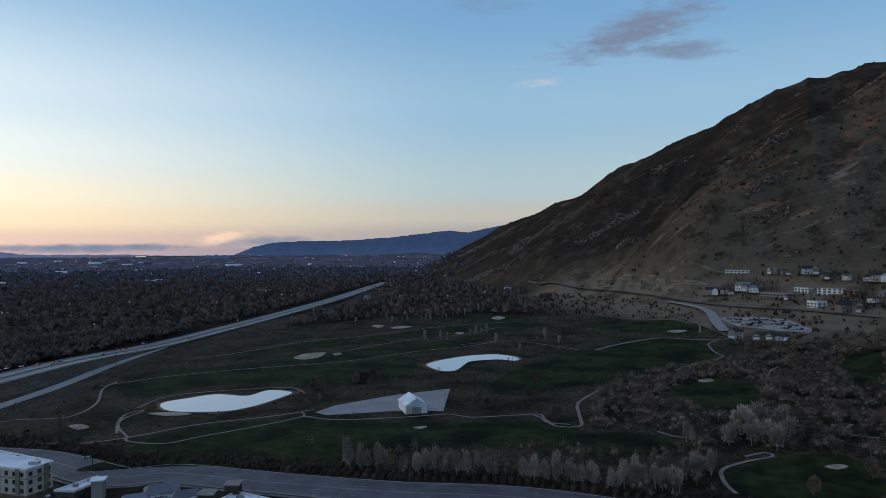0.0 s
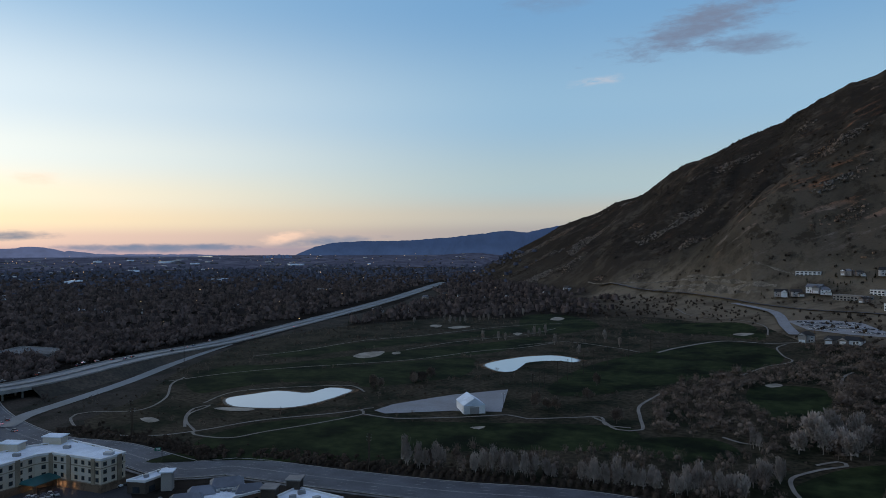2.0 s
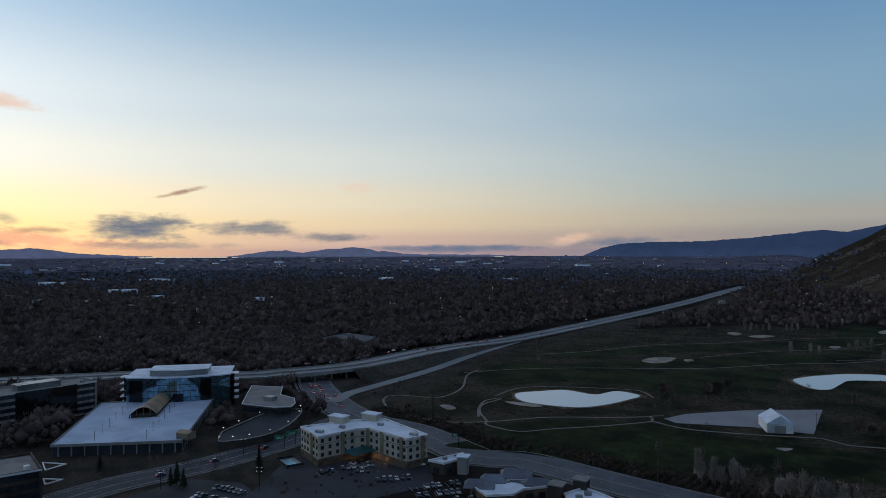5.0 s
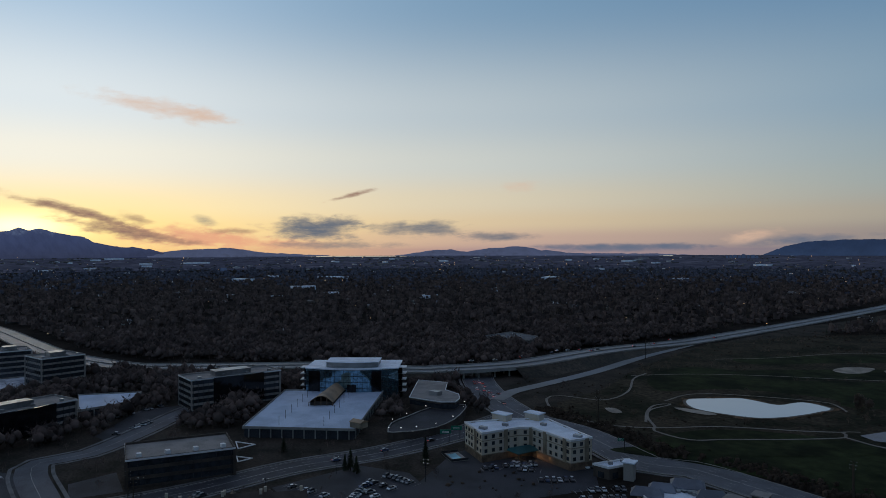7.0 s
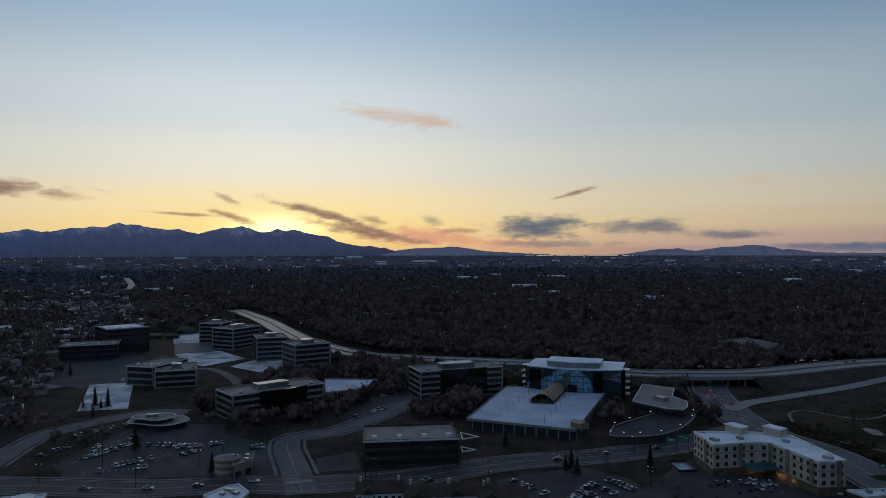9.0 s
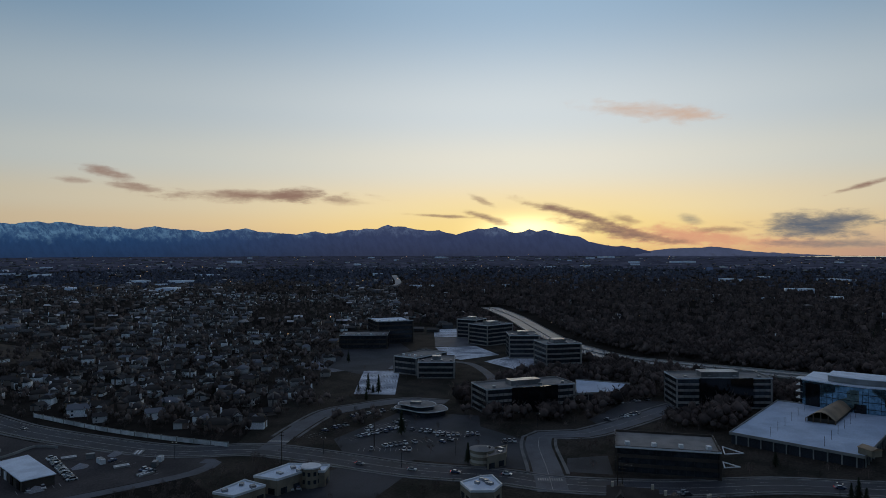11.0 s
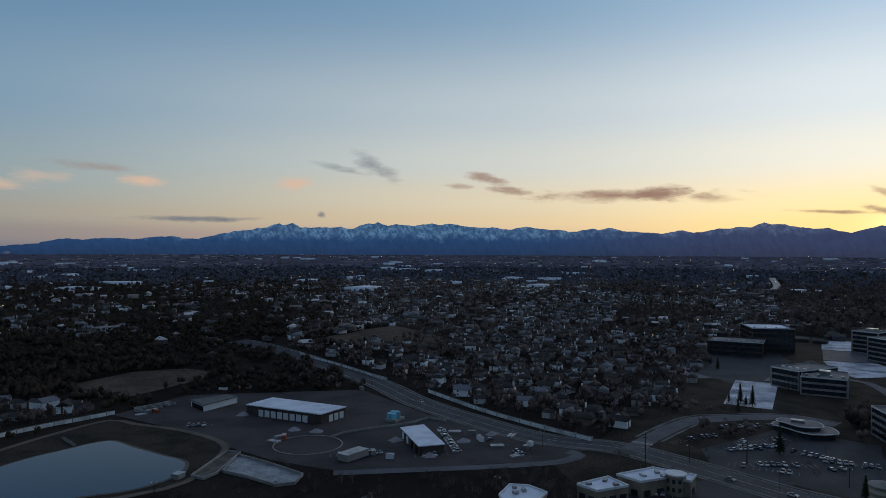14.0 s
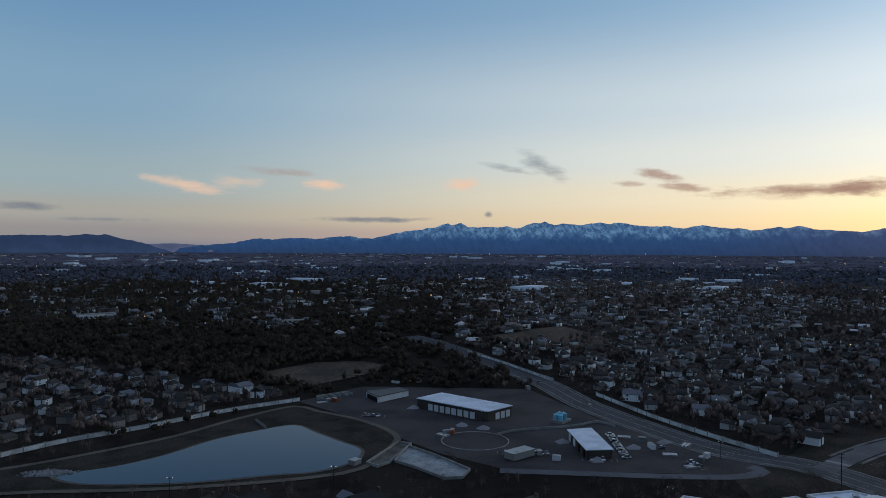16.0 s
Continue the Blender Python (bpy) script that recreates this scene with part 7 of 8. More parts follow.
for q, ln in [(q, boulevard_line) for q in [(-504.1, 207.4), (-507.5, 212.5), (-502.8, 213.3), (-490.3, 209.8), (-483.8, 200.8), (-470.8, 204.9), (-456.0, 201.8), (-462.2, 208.4), (-477.1, 203.3), (-431.9, 198.6), (-512.7, 210.1)]] + [(q, freeway_line) for q in [(-571.2, 281.0), (-586.9, 320.5), (-595.5, 375.8), (-609.5, 427.0), (-632.2, 462.1), (-563.3, 250.9), (-566.9, 230.0), (-593.7, 355.2), (-665.9, 516.2), (-660.5, 574.6), (-683.4, 665.7)] + [(-595.5, 330.3), (-595.6, 342.0), (-588.0, 364.2), (-617.2, 433.2), (-637.3, 473.2)]] + [(q, parkway_line) for q in [(-362.4, 123.1), (-353.4, 94.4), (-345.0, 67.5)] + [(-313.0, -98.7), (-318.0, -75.1)] + [(-310.5, -119.4), (-310.9, -146.9)] + [(-327.1, -439.4), (-310.9, -362.9)]]:
    d = np.linalg.norm(ln[:, :2] - np.array(q), axis=1)
    i = min(int(d.argmin()), len(ln) - 2)
    t = ln[i + 1, :2] - ln[i, :2]
    put_car(moving, q[0], q[1], math.atan2(t[1], t[0]), 0.56 + float(raised(np.array(q))[0]) if ln is freeway_line else 0.16)

# ---- poles, lamps, signs ----


def pole(q, tall, arms, label, name="power_pole", z=None):
    z = float(height(*q)) if z is None else z
    root = empty(name, q[0], q[1], z, label, "pole", "poles along the roads")
    Build().tube(0, 0, -0.5, tall, 0.28 if name == "power_pole" else 0.14, 0.18 if name == "power_pole" else 0.09, 8).done("shaft", WOOD if name == "power_pole" else DARK_METAL, root)
    ang = math.atan2(q[1], q[0]) + 1.2
    for i in range(arms):
        Build().box(0, 0, tall - 0.8 - 1.4 * i, 2.6 if name == "power_pole" else 3.0, 0.18, 0.18, ang).done("arm", WOOD if name == "power_pole" else DARK_METAL, root)
        for k in (-1.1, 1.1):
            Build().box(math.cos(ang) * k, math.sin(ang) * k, tall - 0.62 - 1.4 * i, 0.25, 0.2, 0.25).done("insulator" if name == "power_pole" else "lamp_head", METAL if name == "power_pole" else LIT_WHITE, root)
    return root


for q in [(-360.3, 227.6), (-559.5, 405.0), (-214.8, 257.5), (-220.5, 442.0), (-226.1, 514.0)] + [(-359.4, 226.9), (-306.4, -24.1)] + [(-211.8, 253.2), (-362.4, 227.8)] + [(-295.9, -21.4), (-379.4, 238.4)] + [(-297.0, -181.8), (-342.4, -153.3)]:
    pole(q, 17.0, 2, "tall dark timber power pole with cross arms")
for q in [(-300.5, 99.4), (-324.9, 63.5), (-303.4, 29.3), (-340.4, -107.0), (-331.5, -87.0), (-408.6, -77.9), (-454.0, -60.4), (-323.2, -20.4)] + [(-219.0, -348.6), (-290.0, -239.1), (-321.1, -172.2), (-313.1, -125.8), (-216.4, -202.8)] + [(-355.4, 109.5), (-305.5, 101.2), (-224.5, 406.7)] + [(-40.8, -309.6), (-106.1, -292.1)]:
    pole(q, 9.0, 1, "slim dark street lamp with twin heads", "street_lamp")
for q, c_ in zip([(-360.9, 139.5), (-309.6, 211.1)] + [(-356.0, 131.3)], ((6, 2.4), (3, 1.6), (6, 2.2))):
    root = empty("road_sign", q[0], q[1], 0.0, "green overhead road sign on a steel mast", "sign")
    Build().tube(0, 0, -0.3, 7.0, 0.18).done("mast", DARK_METAL, root)
    ang = math.atan2(q[1], q[0]) + math.pi / 2
    Build().box(math.cos(ang) * 2, math.sin(ang) * 2, 5.2, c_[0], 0.2, c_[1], ang).done("sign_board", mat("sign_green", (0.02, 0.2, 0.13), 0.5, 0.1), root, "green sign board")
    for k in (0.5, 1.1):
        Build().box(math.cos(ang) * 2 * 0.985, math.sin(ang) * 2 * 0.985, 5.2 + k, c_[0] * 0.6, 0.3, 0.25, ang).done("bar", WHITE_PAINT, root)

for q in [(-219.0, 450.1), (-229.4, 479.3), (-227.3, 498.3), (-228.1, 527.9), (-227.0, 549.1), (-227.5, 573.5), (-223.3, 595.6), (-218.5, 635.7), (-208.5, 670.2)]:
    root = empty("net_pole", q[0], q[1], float(height(*q)), "tall dark net pole of the driving range", "pole", "driving range poles")
    Build().tube(0, 0, -0.5, 17.0, 0.24, 0.16, 6).done("shaft", WOOD, root)
    Build().box(0, 0, 16.4, 1.2, 0.2, 0.2, 0.8).done("cross_arm", WOOD, root)

hood = grid_of(south, east_town, bench)

# ---- distant towers and town ----
for k_, (q, w_, h_) in enumerate([(q, w_, h_) for q, w_, h_ in zip([(-3295.1, 2954.4), (-3279.0, 2968.8), (-3262.8, 2983.0), (-3243.9, 2999.6), (-3227.7, 3013.7), (-3208.8, 3030.2), (-3189.8, 3046.5), (-3173.5, 3060.4)], (9, 12, 14, 12, 16, 12, 18, 10), (34, 42, 48, 40, 56, 44, 50, 36))] + [(q, 22.0, 34.0) for q in [(-3189.3, 131.7)]]):
    root = empty("office_tower", q[0], q[1], float(height(*q)) - 1.0, "hazy distant high-rise tower", "tower", "distant high-rise towers")
    h_ *= 0.5
    # the towers take the blue range's haze tint and glow too
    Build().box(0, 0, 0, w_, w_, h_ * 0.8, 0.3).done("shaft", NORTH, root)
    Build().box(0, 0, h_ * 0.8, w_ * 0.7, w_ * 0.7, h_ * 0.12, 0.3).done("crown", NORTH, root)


def merged(name, protos_, which, x, y, z, scale, spin, material, label, category):
    """Many alike things in one mesh."""
    V, F, base = [], [], 0
    for k, (pv, pf) in enumerate(protos_):
        sel = np.where(which == k)[0]
        if not len(sel):
            continue
        c, s = np.cos(spin[sel])[:, None], np.sin(spin[sel])[:, None]
        sc = scale[sel]
        vx = (pv[None, :, 0] * c - pv[None, :, 1] * s) * sc[:, None, 0] + x[sel][:, None]
        vy = (pv[None, :, 0] * s + pv[None, :, 1] * c) * sc[:, None, 0] + y[sel][:, None]
        vz = pv[None, :, 2] * sc[:, None, 1] + z[sel][:, None]
        V.append(np.stack([vx, vy, vz], -1).reshape(-1, 3))
        F.append((pf[None] + (np.arange(len(sel)) * len(pv))[:, None, None]).reshape(-1, 3) + base)
        base += len(sel) * len(pv)
    if not V:
        return None
    V, F = np.concatenate(V), np.concatenate(F)
    me = bpy.data.meshes.new(name)
    me.vertices.add(len(V))
    me.vertices.foreach_set("co", V.astype(np.float32).ravel())
    me.loops.add(len(F) * 3)
    me.loops.foreach_set("vertex_index", F.astype(np.int32).ravel())
    me.polygons.add(len(F))
    me.polygons.foreach_set("loop_start", (np.arange(len(F)) * 3).astype(np.int32))
    me.update(calc_edges=True)
    me.materials.append(material)
    return tagged(new(name, me), label, category, kind="stuff")


def tri_box(sx, sy, sz, roof=0.0):
    v = np.array([(a * sx / 2, b * sy / 2, z) for z in (0, sz) for a, b in ((-1, -1), (1, -1), (1, 1), (-1, 1))] + ([(-sx / 2, 0, sz + roof), (sx / 2, 0, sz + roof)] if roof else []))
    if roof:
        v = np.concatenate([v, v[4:8] * (1.06, 1.06, 1.0)])
        v = v[[0, 1, 2, 3, 4, 5, 6, 7, 8, 9, 10, 11, 12, 13]]
    f = [(0, 1, 5), (0, 5, 4), (1, 2, 6), (1, 6, 5), (2, 3, 7), (2, 7, 6), (3, 0, 4), (3, 4, 7)]
    f += [(10, 11, 9), (10, 9, 8), (12, 13, 8), (12, 8, 9), (11, 12, 9), (13, 10, 8)] if roof else [(4, 5, 6), (4, 6, 7)]
    return v, np.array(f)


nr_ = np.random.RandomState(5)
FAR_HOUSE = shade_mat("far_house_walls", [(0.04, 0.037, 0.035), (0.26, 0.25, 0.25), (0.12, 0.11, 0.105), (0.05, 0.045, 0.042), (0.16, 0.14, 0.13), (0.55, 0.55, 0.57), (0.06, 0.06, 0.065), (0.05, 0.05, 0.05), (0.09, 0.08, 0.075), (0.035, 0.033, 0.032)])


def ring_points(n, r0, r1, a0, a1):
    r = np.sqrt(nr_.uniform(r0 * r0, r1 * r1, n))
    a = np.radians(nr_.uniform(a0, a1, n))
    return -np.sin(a) * r, np.cos(a) * r


def thinned(x, y, gap):
    """Keeps one place a cell, so that nothing stands in its neighbour."""
    _, first = np.unique(np.floor(x / gap).astype(int) * 100003 + np.floor(y / gap).astype(int), return_index=True)
    return x[first], y[first]


def patchy(x, y, s=0.004):
    return 0.5 + 0.5 * np.sin(x * s + 3 * np.sin(y * s * 0.7)) * np.sin(y * s * 1.3 + 2 * np.sin(x * s * 0.6))


for n, r0, r1, a0, a1, base_ in ((1500, 640, 2400, 108, 160, 0), (260, 700, 2400, 155, 186, 0), (300, 700, 2400, 40, 108, 1), (1500, 2300, 4650, 30, 186, 0)):
    x, y = ring_points(n, r0, r1, a0, a1)
    ok = ~at(taken, x, y) & ~at(golf_area, x, y) & ~at(lot_area, x, y) & ~at(hood, x, y) & (patchy(x, y) > (0.3 if not base_ else 0.55))
    x, y = x[ok], y[ok]
    k = len(x)
    merged("far_houses", [tri_box(13, 10, 5, 3.0), tri_box(18, 11, 3.4, 2.6)], nr_.randint(0, 2, k), x, y, height(x, y) + 0.5, np.stack([nr_.uniform(0.6, 1.0, k)] * 2, 1), nr_.uniform(0, 3.1, k), FAR_HOUSE, "scattered far houses among trees", "houses")
x, y = ring_points(230, 1500, 4500, 30, 186)
ok = ~at(taken, x, y) & ~at(taken, x + 40, y) & ~at(taken, x - 40, y) & ~at(taken, x, y + 40) & ~at(taken, x, y - 40) & ~at(golf_area, x, y) & (patchy(x, y, 0.0025) > 0.5)
x, y = x[ok], y[ok]
merged("far_warehouses", [tri_box(60, 30, 8), tri_box(34, 22, 7)], nr_.randint(0, 2, len(x)), x, y, height(x, y), np.stack([nr_.uniform(0.7, 1.5, len(x)), nr_.uniform(0.8, 1.4, len(x))], 1), nr_.uniform(0, 3.1, len(x)), WHITE_ROOF, "far white flat-roofed warehouses in the town", "warehouses")
x, y = ring_points(330, 700, 4700, 28, 186)
ok = ~at(golf_area, x, y)
x, y = x[ok], y[ok]
merged("town_lights", [tri_box(1, 1, 1)], np.zeros(len(x), int), x, y, height(x, y) + nr_.uniform(7, 12, len(x)), np.stack([0.4 + np.hypot(x, y) / 3600] * 2, 1), x * 0, LIT_WARM, "tiny warm town lights", "lights")

FAR_ROOF = shade_mat("far_flat_roofs", [(0.14, 0.145, 0.16), (0.07, 0.07, 0.08), (0.4, 0.41, 0.43), (0.1, 0.1, 0.115), (0.06, 0.06, 0.065), (0.18, 0.17, 0.17)])
x, y = ring_points(2600, 1300, 4700, 40, 186)
x, y = thinned(x, y, 40.0)
ok = ~at(taken, x, y) & ~at(golf_area, x, y) & ~at(hood, x, y) & (patchy(x, y, 0.0031) * patchy(x + 500, y - 300, 0.0011) > 0.16) & (nr_.rand(len(x)) < step(900.0, 3400.0, np.hypot(x, y)))
x, y = x[ok], y[ok]
merged("far_roofs", [tri_box(24, 12, 5), tri_box(12, 9, 4.5), tri_box(40, 16, 6)], nr_.randint(0, 3, len(x)), x, y, height(x, y), np.stack([nr_.uniform(0.6, 1.3, len(x)), nr_.uniform(0.8, 1.2, len(x))], 1), nr_.uniform(0, 3.1, len(x)), FAR_ROOF, "far flat roofs of the town, grey and pale", "buildings")

# ---- clutter of the works yard ----
q = np.array([(-198.1, -323.6)][0])
ring_ = [(q[0] + 18.5 * math.cos(t), q[1] + 18.5 * math.sin(t)) for t in np.arange(0, 6.28, 0.2)]
island = Build().ring(ring_, 0.0, -0.1, 0.45, 0.6).done("turning_circle", CONCRETE, None, "pale kerb ring of a turning circle", kind="structure", category="kerb")
line = curve([(-214.5, -326.9), (-225.6, -329.5), (-243.5, -326.9), (-264.8, -322.0), (-284.0, -323.4), (-286.1, -310.3)], 5.0)
v, f = strip(line, 0.0, 0.5, -0.2, 1.6)
obj("retaining_wall", v, f, CONCRETE, None, "low concrete retaining wall in the works yard", "structure", "wall")
for i, q in enumerate([(-187.9, -341.4), (-191.8, -342.4), (-194.8, -342.8), (-292.7, -263.7), (-285.1, -243.5), (-277.7, -240.3), (-266.2, -236.0), (-305.2, -423.9), (-226.4, -486.8), (-232.0, -484.7), (-237.7, -482.6), (-243.4, -480.5), (-155.6, -450.4), (-159.8, -450.6), (-164.4, -450.6), (-272.0, -255.1), (-273.1, -268.8), (-277.8, -280.1), (-274.8, -290.9), (-213.6, -286.6), (-215.9, -275.6)]):
    root = empty("storage_container" if i % 3 else "pipe_stack", q[0], q[1], 0.1, "steel storage container in the yard" if i % 3 else "stack of pale pipes in the yard", "container" if i % 3 else "pipes", "yard stores")
    ang = rng.uniform(0, 3.1)
    if i % 3:
        Build().box(0, 0, 0, rng.choice((4.0, 6.0)), 2.4, 2.4, ang).done("body", (WHITE_PAINT, METAL, RUST, PRECAST)[i % 4], root)
        Build().box(0, 0, 2.4, 4.0, 2.2, 0.12, ang).done("roof", METAL, root)
    else:
        for k in range(5):
            Build().box(math.sin(ang) * (k - 2) * 0.9, -math.cos(ang) * (k - 2) * 0.9, 0, 7.0, 0.7, 0.7, ang).done("pipe", WHITE_PAINT if k % 2 else CONCRETE, root)
for q in [(-286.1, -272.7), (-264.6, -273.3), (-215.7, -343.2), (-238.4, -299.5), (-233.1, -265.4), (-203.1, -408.5), (-208.0, -355.0)]:
    g = np.random.RandomState(int(abs(q[0])))
    n = 14
    v = [(q[0], q[1], 2.2 + 0.1)] + [(q[0] + 4.5 * math.cos(t) * g.uniform(0.7, 1.2), q[1] + 3.5 * math.sin(t) * g.uniform(0.7, 1.2), 0.05) for t in np.arange(n) * 6.283 / n]
    obj("gravel_mound", v, [(0, 1 + i, 1 + (i + 1) % n) for i in range(n)], GRAVEL, None, "low heap of pale gravel in the yard", "", "heap", True, "yard stores")
bay_a, bay_b = np.array((-157.0, -456.0)), np.array((-181.5, -461.0))
t_ = (bay_b - bay_a) / np.linalg.norm(bay_b - bay_a)
n_ = np.array((-t_[1], t_[0])) * (1.0 if np.dot((-t_[1], t_[0]), bay_a) > 0 else -1.0)
bays = empty("storage_bays", bay_a[0], bay_a[1], 0.1, "row of open concrete storage bays holding gravel", "bays")
ang = math.atan2(t_[1], t_[0])
long_ = float(np.linalg.norm(bay_b - bay_a))
q = t_ * long_ / 2 + n_ * 7.0
Build().box(q[0], q[1], 0, long_, 0.5, 2.6, ang).done("back_wall", CONCRETE, bays)
for i in range(6):
    q = t_ * long_ * i / 5 + n_ * 3.5
    Build().box(q[0], q[1], 0, 0.5, 7.0, 2.2, ang).done("side_wall", CONCRETE, bays)
for i in range(5):
    q = t_ * long_ * (i + 0.5) / 5 + n_ * 4.2
    Build().tube(q[0], q[1], 0, 1.7, 3.0, 0.5, 9).done("gravel_fill", (GRAVEL, DIRT)[i % 2], bays, smooth=True)
for outline, name_ in (([(-144.0, -310.4), (-161.3, -329.6), (-165.9, -309.3), (-169.6, -281.3), (-160.6, -273.3), (-152.8, -276.6), (-149.1, -294.9)], "spillway_wall"), ([(-130.5, -313.5), (-159.5, -338.9), (-164.2, -332.8), (-141.3, -309.8), (-133.2, -306.2)], "channel_wall")):
    Build().ring(outline, 0.2, 0.0, 1.4, 0.5).done(name_, CONCRETE, None, "low concrete wall round the spillway", kind="structure", category="wall")
mark(taken, [(x_, y_) for x_, y_ in [(-140.7, -305.2), (-165.1, -330.0), (-168.5, -285.6), (-169.1, -271.5), (-153.6, -270.2), (-138.3, -287.8)]])

# ---- trees and scrub ----


def bark_mat(name, a, b, rnd=0.35):
    return mat(name, a, 0.95, 0.55, 0.008, stain=0.05, second=b, random_=0.4 * rnd, spec=0.0)


BARE = bark_mat("bare_brown_twigs", (0.17, 0.128, 0.102), (0.085, 0.066, 0.055), 0.4)
WOODS = bark_mat("winter_woods", (0.125, 0.095, 0.084), (0.052, 0.042, 0.039), 0.35)
DARK_WOODS = bark_mat("dark_winter_woods", (0.16, 0.124, 0.108), (0.075, 0.06, 0.053), 0.45)
# WOODS again, with the distance haze put in as a bluer tint
HAZED_WOODS = bark_mat("far_winter_woods", (0.105, 0.11, 0.14), (0.065, 0.07, 0.092), 0.3)
PALE_TWIG = bark_mat("pale_grey_twigs", (0.36, 0.3, 0.26), (0.24, 0.2, 0.175), 0.3)
EVERGREEN = bark_mat("dark_evergreen", (0.035, 0.042, 0.026), (0.025, 0.03, 0.02), 0.4)
OAK = bark_mat("dark_oak_brush", (0.06, 0.047, 0.038), (0.036, 0.03, 0.024), 0.4)
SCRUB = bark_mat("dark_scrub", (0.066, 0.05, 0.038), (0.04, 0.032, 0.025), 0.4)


def clump(seed, n, size, lobes=4, flat=1.0, thin=0.38):
    """A unit crown, 1 high, of many loose slivers round a few lobes."""
    g = np.random.RandomState(seed)
    cs = np.stack([g.uniform(-0.2, 0.2, lobes), g.uniform(-0.2, 0.2, lobes), g.uniform(0.38, 0.72, lobes)], 1)
    k = g.randint(0, lobes, n)
    d = g.normal(size=(n, 3))
    d /= np.linalg.norm(d, axis=1)[:, None]
    rad = g.uniform(0.55, 1.0, n)[:, None] * np.array([0.26, 0.26, 0.3 * flat])
    p = cs[k] + d * rad
    out = d * 0.7 + np.array([0, 0, 0.55]) + g.normal(size=(n, 3)) * 0.3
    out /= np.linalg.norm(out, axis=1)[:, None]
    side = np.cross(out, g.normal(size=(n, 3)))
    side /= np.linalg.norm(side, axis=1)[:, None] + 1e-9
    ln = size * g.uniform(0.7, 1.4, n)[:, None]
    v = np.stack([p - side * ln * thin - out * ln * 0.5, p + side * ln * thin - out * ln * 0.5, p + out * ln * 0.7], 1).reshape(-1, 3)
    v[:, 2] = np.clip(v[:, 2], 0.02, 1.05)
    return v, np.arange(3 * n).reshape(-1, 3)


LUMP = bmesh.new()
bmesh.ops.create_icosphere(LUMP, subdivisions=1, radius=1.0)
ICO_V, ICO_F = np.array([v.co[:] for v in LUMP.verts]), np.array([[v.index for v in f_.verts] for f_ in LUMP.faces])
LUMP.free()
BOX_V, BOX_F = np.array([(a, b, c) for c in (-0.6, 0.6) for a, b in ((-0.6, -0.6), (0.6, -0.6), (0.6, 0.6), (-0.6, 0.6))]), np.array([(0, 1, 5), (0, 5, 4), (1, 2, 6), (1, 6, 5), (2, 3, 7), (2, 7, 6), (3, 0, 4), (3, 4, 7), (4, 5, 6), (4, 6, 7)])


def bodied(c, seed, lobes=1, fill=1.0):
    """A crown whose twigs stand round a few rough, tapering masses."""
    v, f = c
    g = np.random.RandomState(seed + 500)
    hull, tris = (BOX_V, BOX_F) if lobes == 1 else (ICO_V, ICO_F)
    for i in range(lobes):
        off = np.array([0, 0, 0.5]) if lobes == 1 else np.array([0.17 * math.cos(i * 2.2 + seed), 0.17 * math.sin(i * 2.2 + seed), 0.42 + 0.12 * i])
        lump = hull * (1.0 - 0.25 * hull[:, 2:3] * np.array([1, 1, 0])) * np.array([0.36, 0.36, 0.44]) * (1.0 if lobes == 1 else 0.62) * fill * g.uniform(0.7, 1.3, (len(hull), 1)) + off
        f = np.concatenate([f, tris + len(v)])
        v = np.concatenate([v, lump])
    return v, f


def with_trunk(c, r=0.02):
    v, f = c
    t = [(r * math.cos(a), r * math.sin(a), z) for z in (-0.03,) for a in (0, 2.1, 4.2)] + [(0.004, 0, 0.75)]
    k = len(v)
    return np.concatenate([v, np.array(t)]), np.concatenate([f, np.array([(k, k + 1, k + 3), (k + 1, k + 2, k + 3), (k + 2, k, k + 3)])])


def spire(seed, n):
    """A unit conifer: drooping slivers round a narrow cone."""
    g = np.random.RandomState(seed)
    z = g.uniform(0.05, 0.97, n) ** 0.8
    a = g.uniform(0, 6.28, n)
    r = 0.2 * (1 - z) + 0.015
    p = np.stack([r * np.cos(a), r * np.sin(a), z], 1)
    out = np.stack([np.cos(a), np.sin(a), -0.5 + 0 * a], 1)
    side = np.stack([-np.sin(a), np.cos(a), 0 * a], 1)
    ln = (0.05 + 0.09 * (1 - z))[:, None]
    v = np.stack([p - out * r[:, None] - side * ln * 0.5, p - out * r[:, None] + side * ln * 0.5, p + out * ln * 0.6], 1).reshape(-1, 3)
    return v, np.arange(3 * n).reshape(-1, 3)


def scatter(name, n, r0, r1, a0, a1, keep, protos_, h0, h1, wide, material, label, category="trees"):
    x, y = ring_points(n, r0, r1, a0, a1)
    ok = keep(x, y)
    x, y = x[ok], y[ok]
    k = len(x)
    tall = nr_.uniform(h0, h1, k) * nr_.uniform(0.8, 1.15, k)
    return merged(name, protos_, nr_.randint(0, len(protos_), k), x, y, height(x, y) - 0.2, np.stack([tall * wide * nr_.uniform(0.8, 1.25, k), tall], 1), nr_.uniform(0, 6.28, k), material, label, category)


fair = np.zeros((NX, NY), bool)
for ob in [o for o in scene.objects if o.name.startswith(("fairway", "gravel_lot", "bunker", "spillway", "dry_"))]:
    for pl in ob.data.polygons:
        mark(fair, [(ob.data.vertices[i].co.x, ob.data.vertices[i].co.y) for i in pl.vertices])


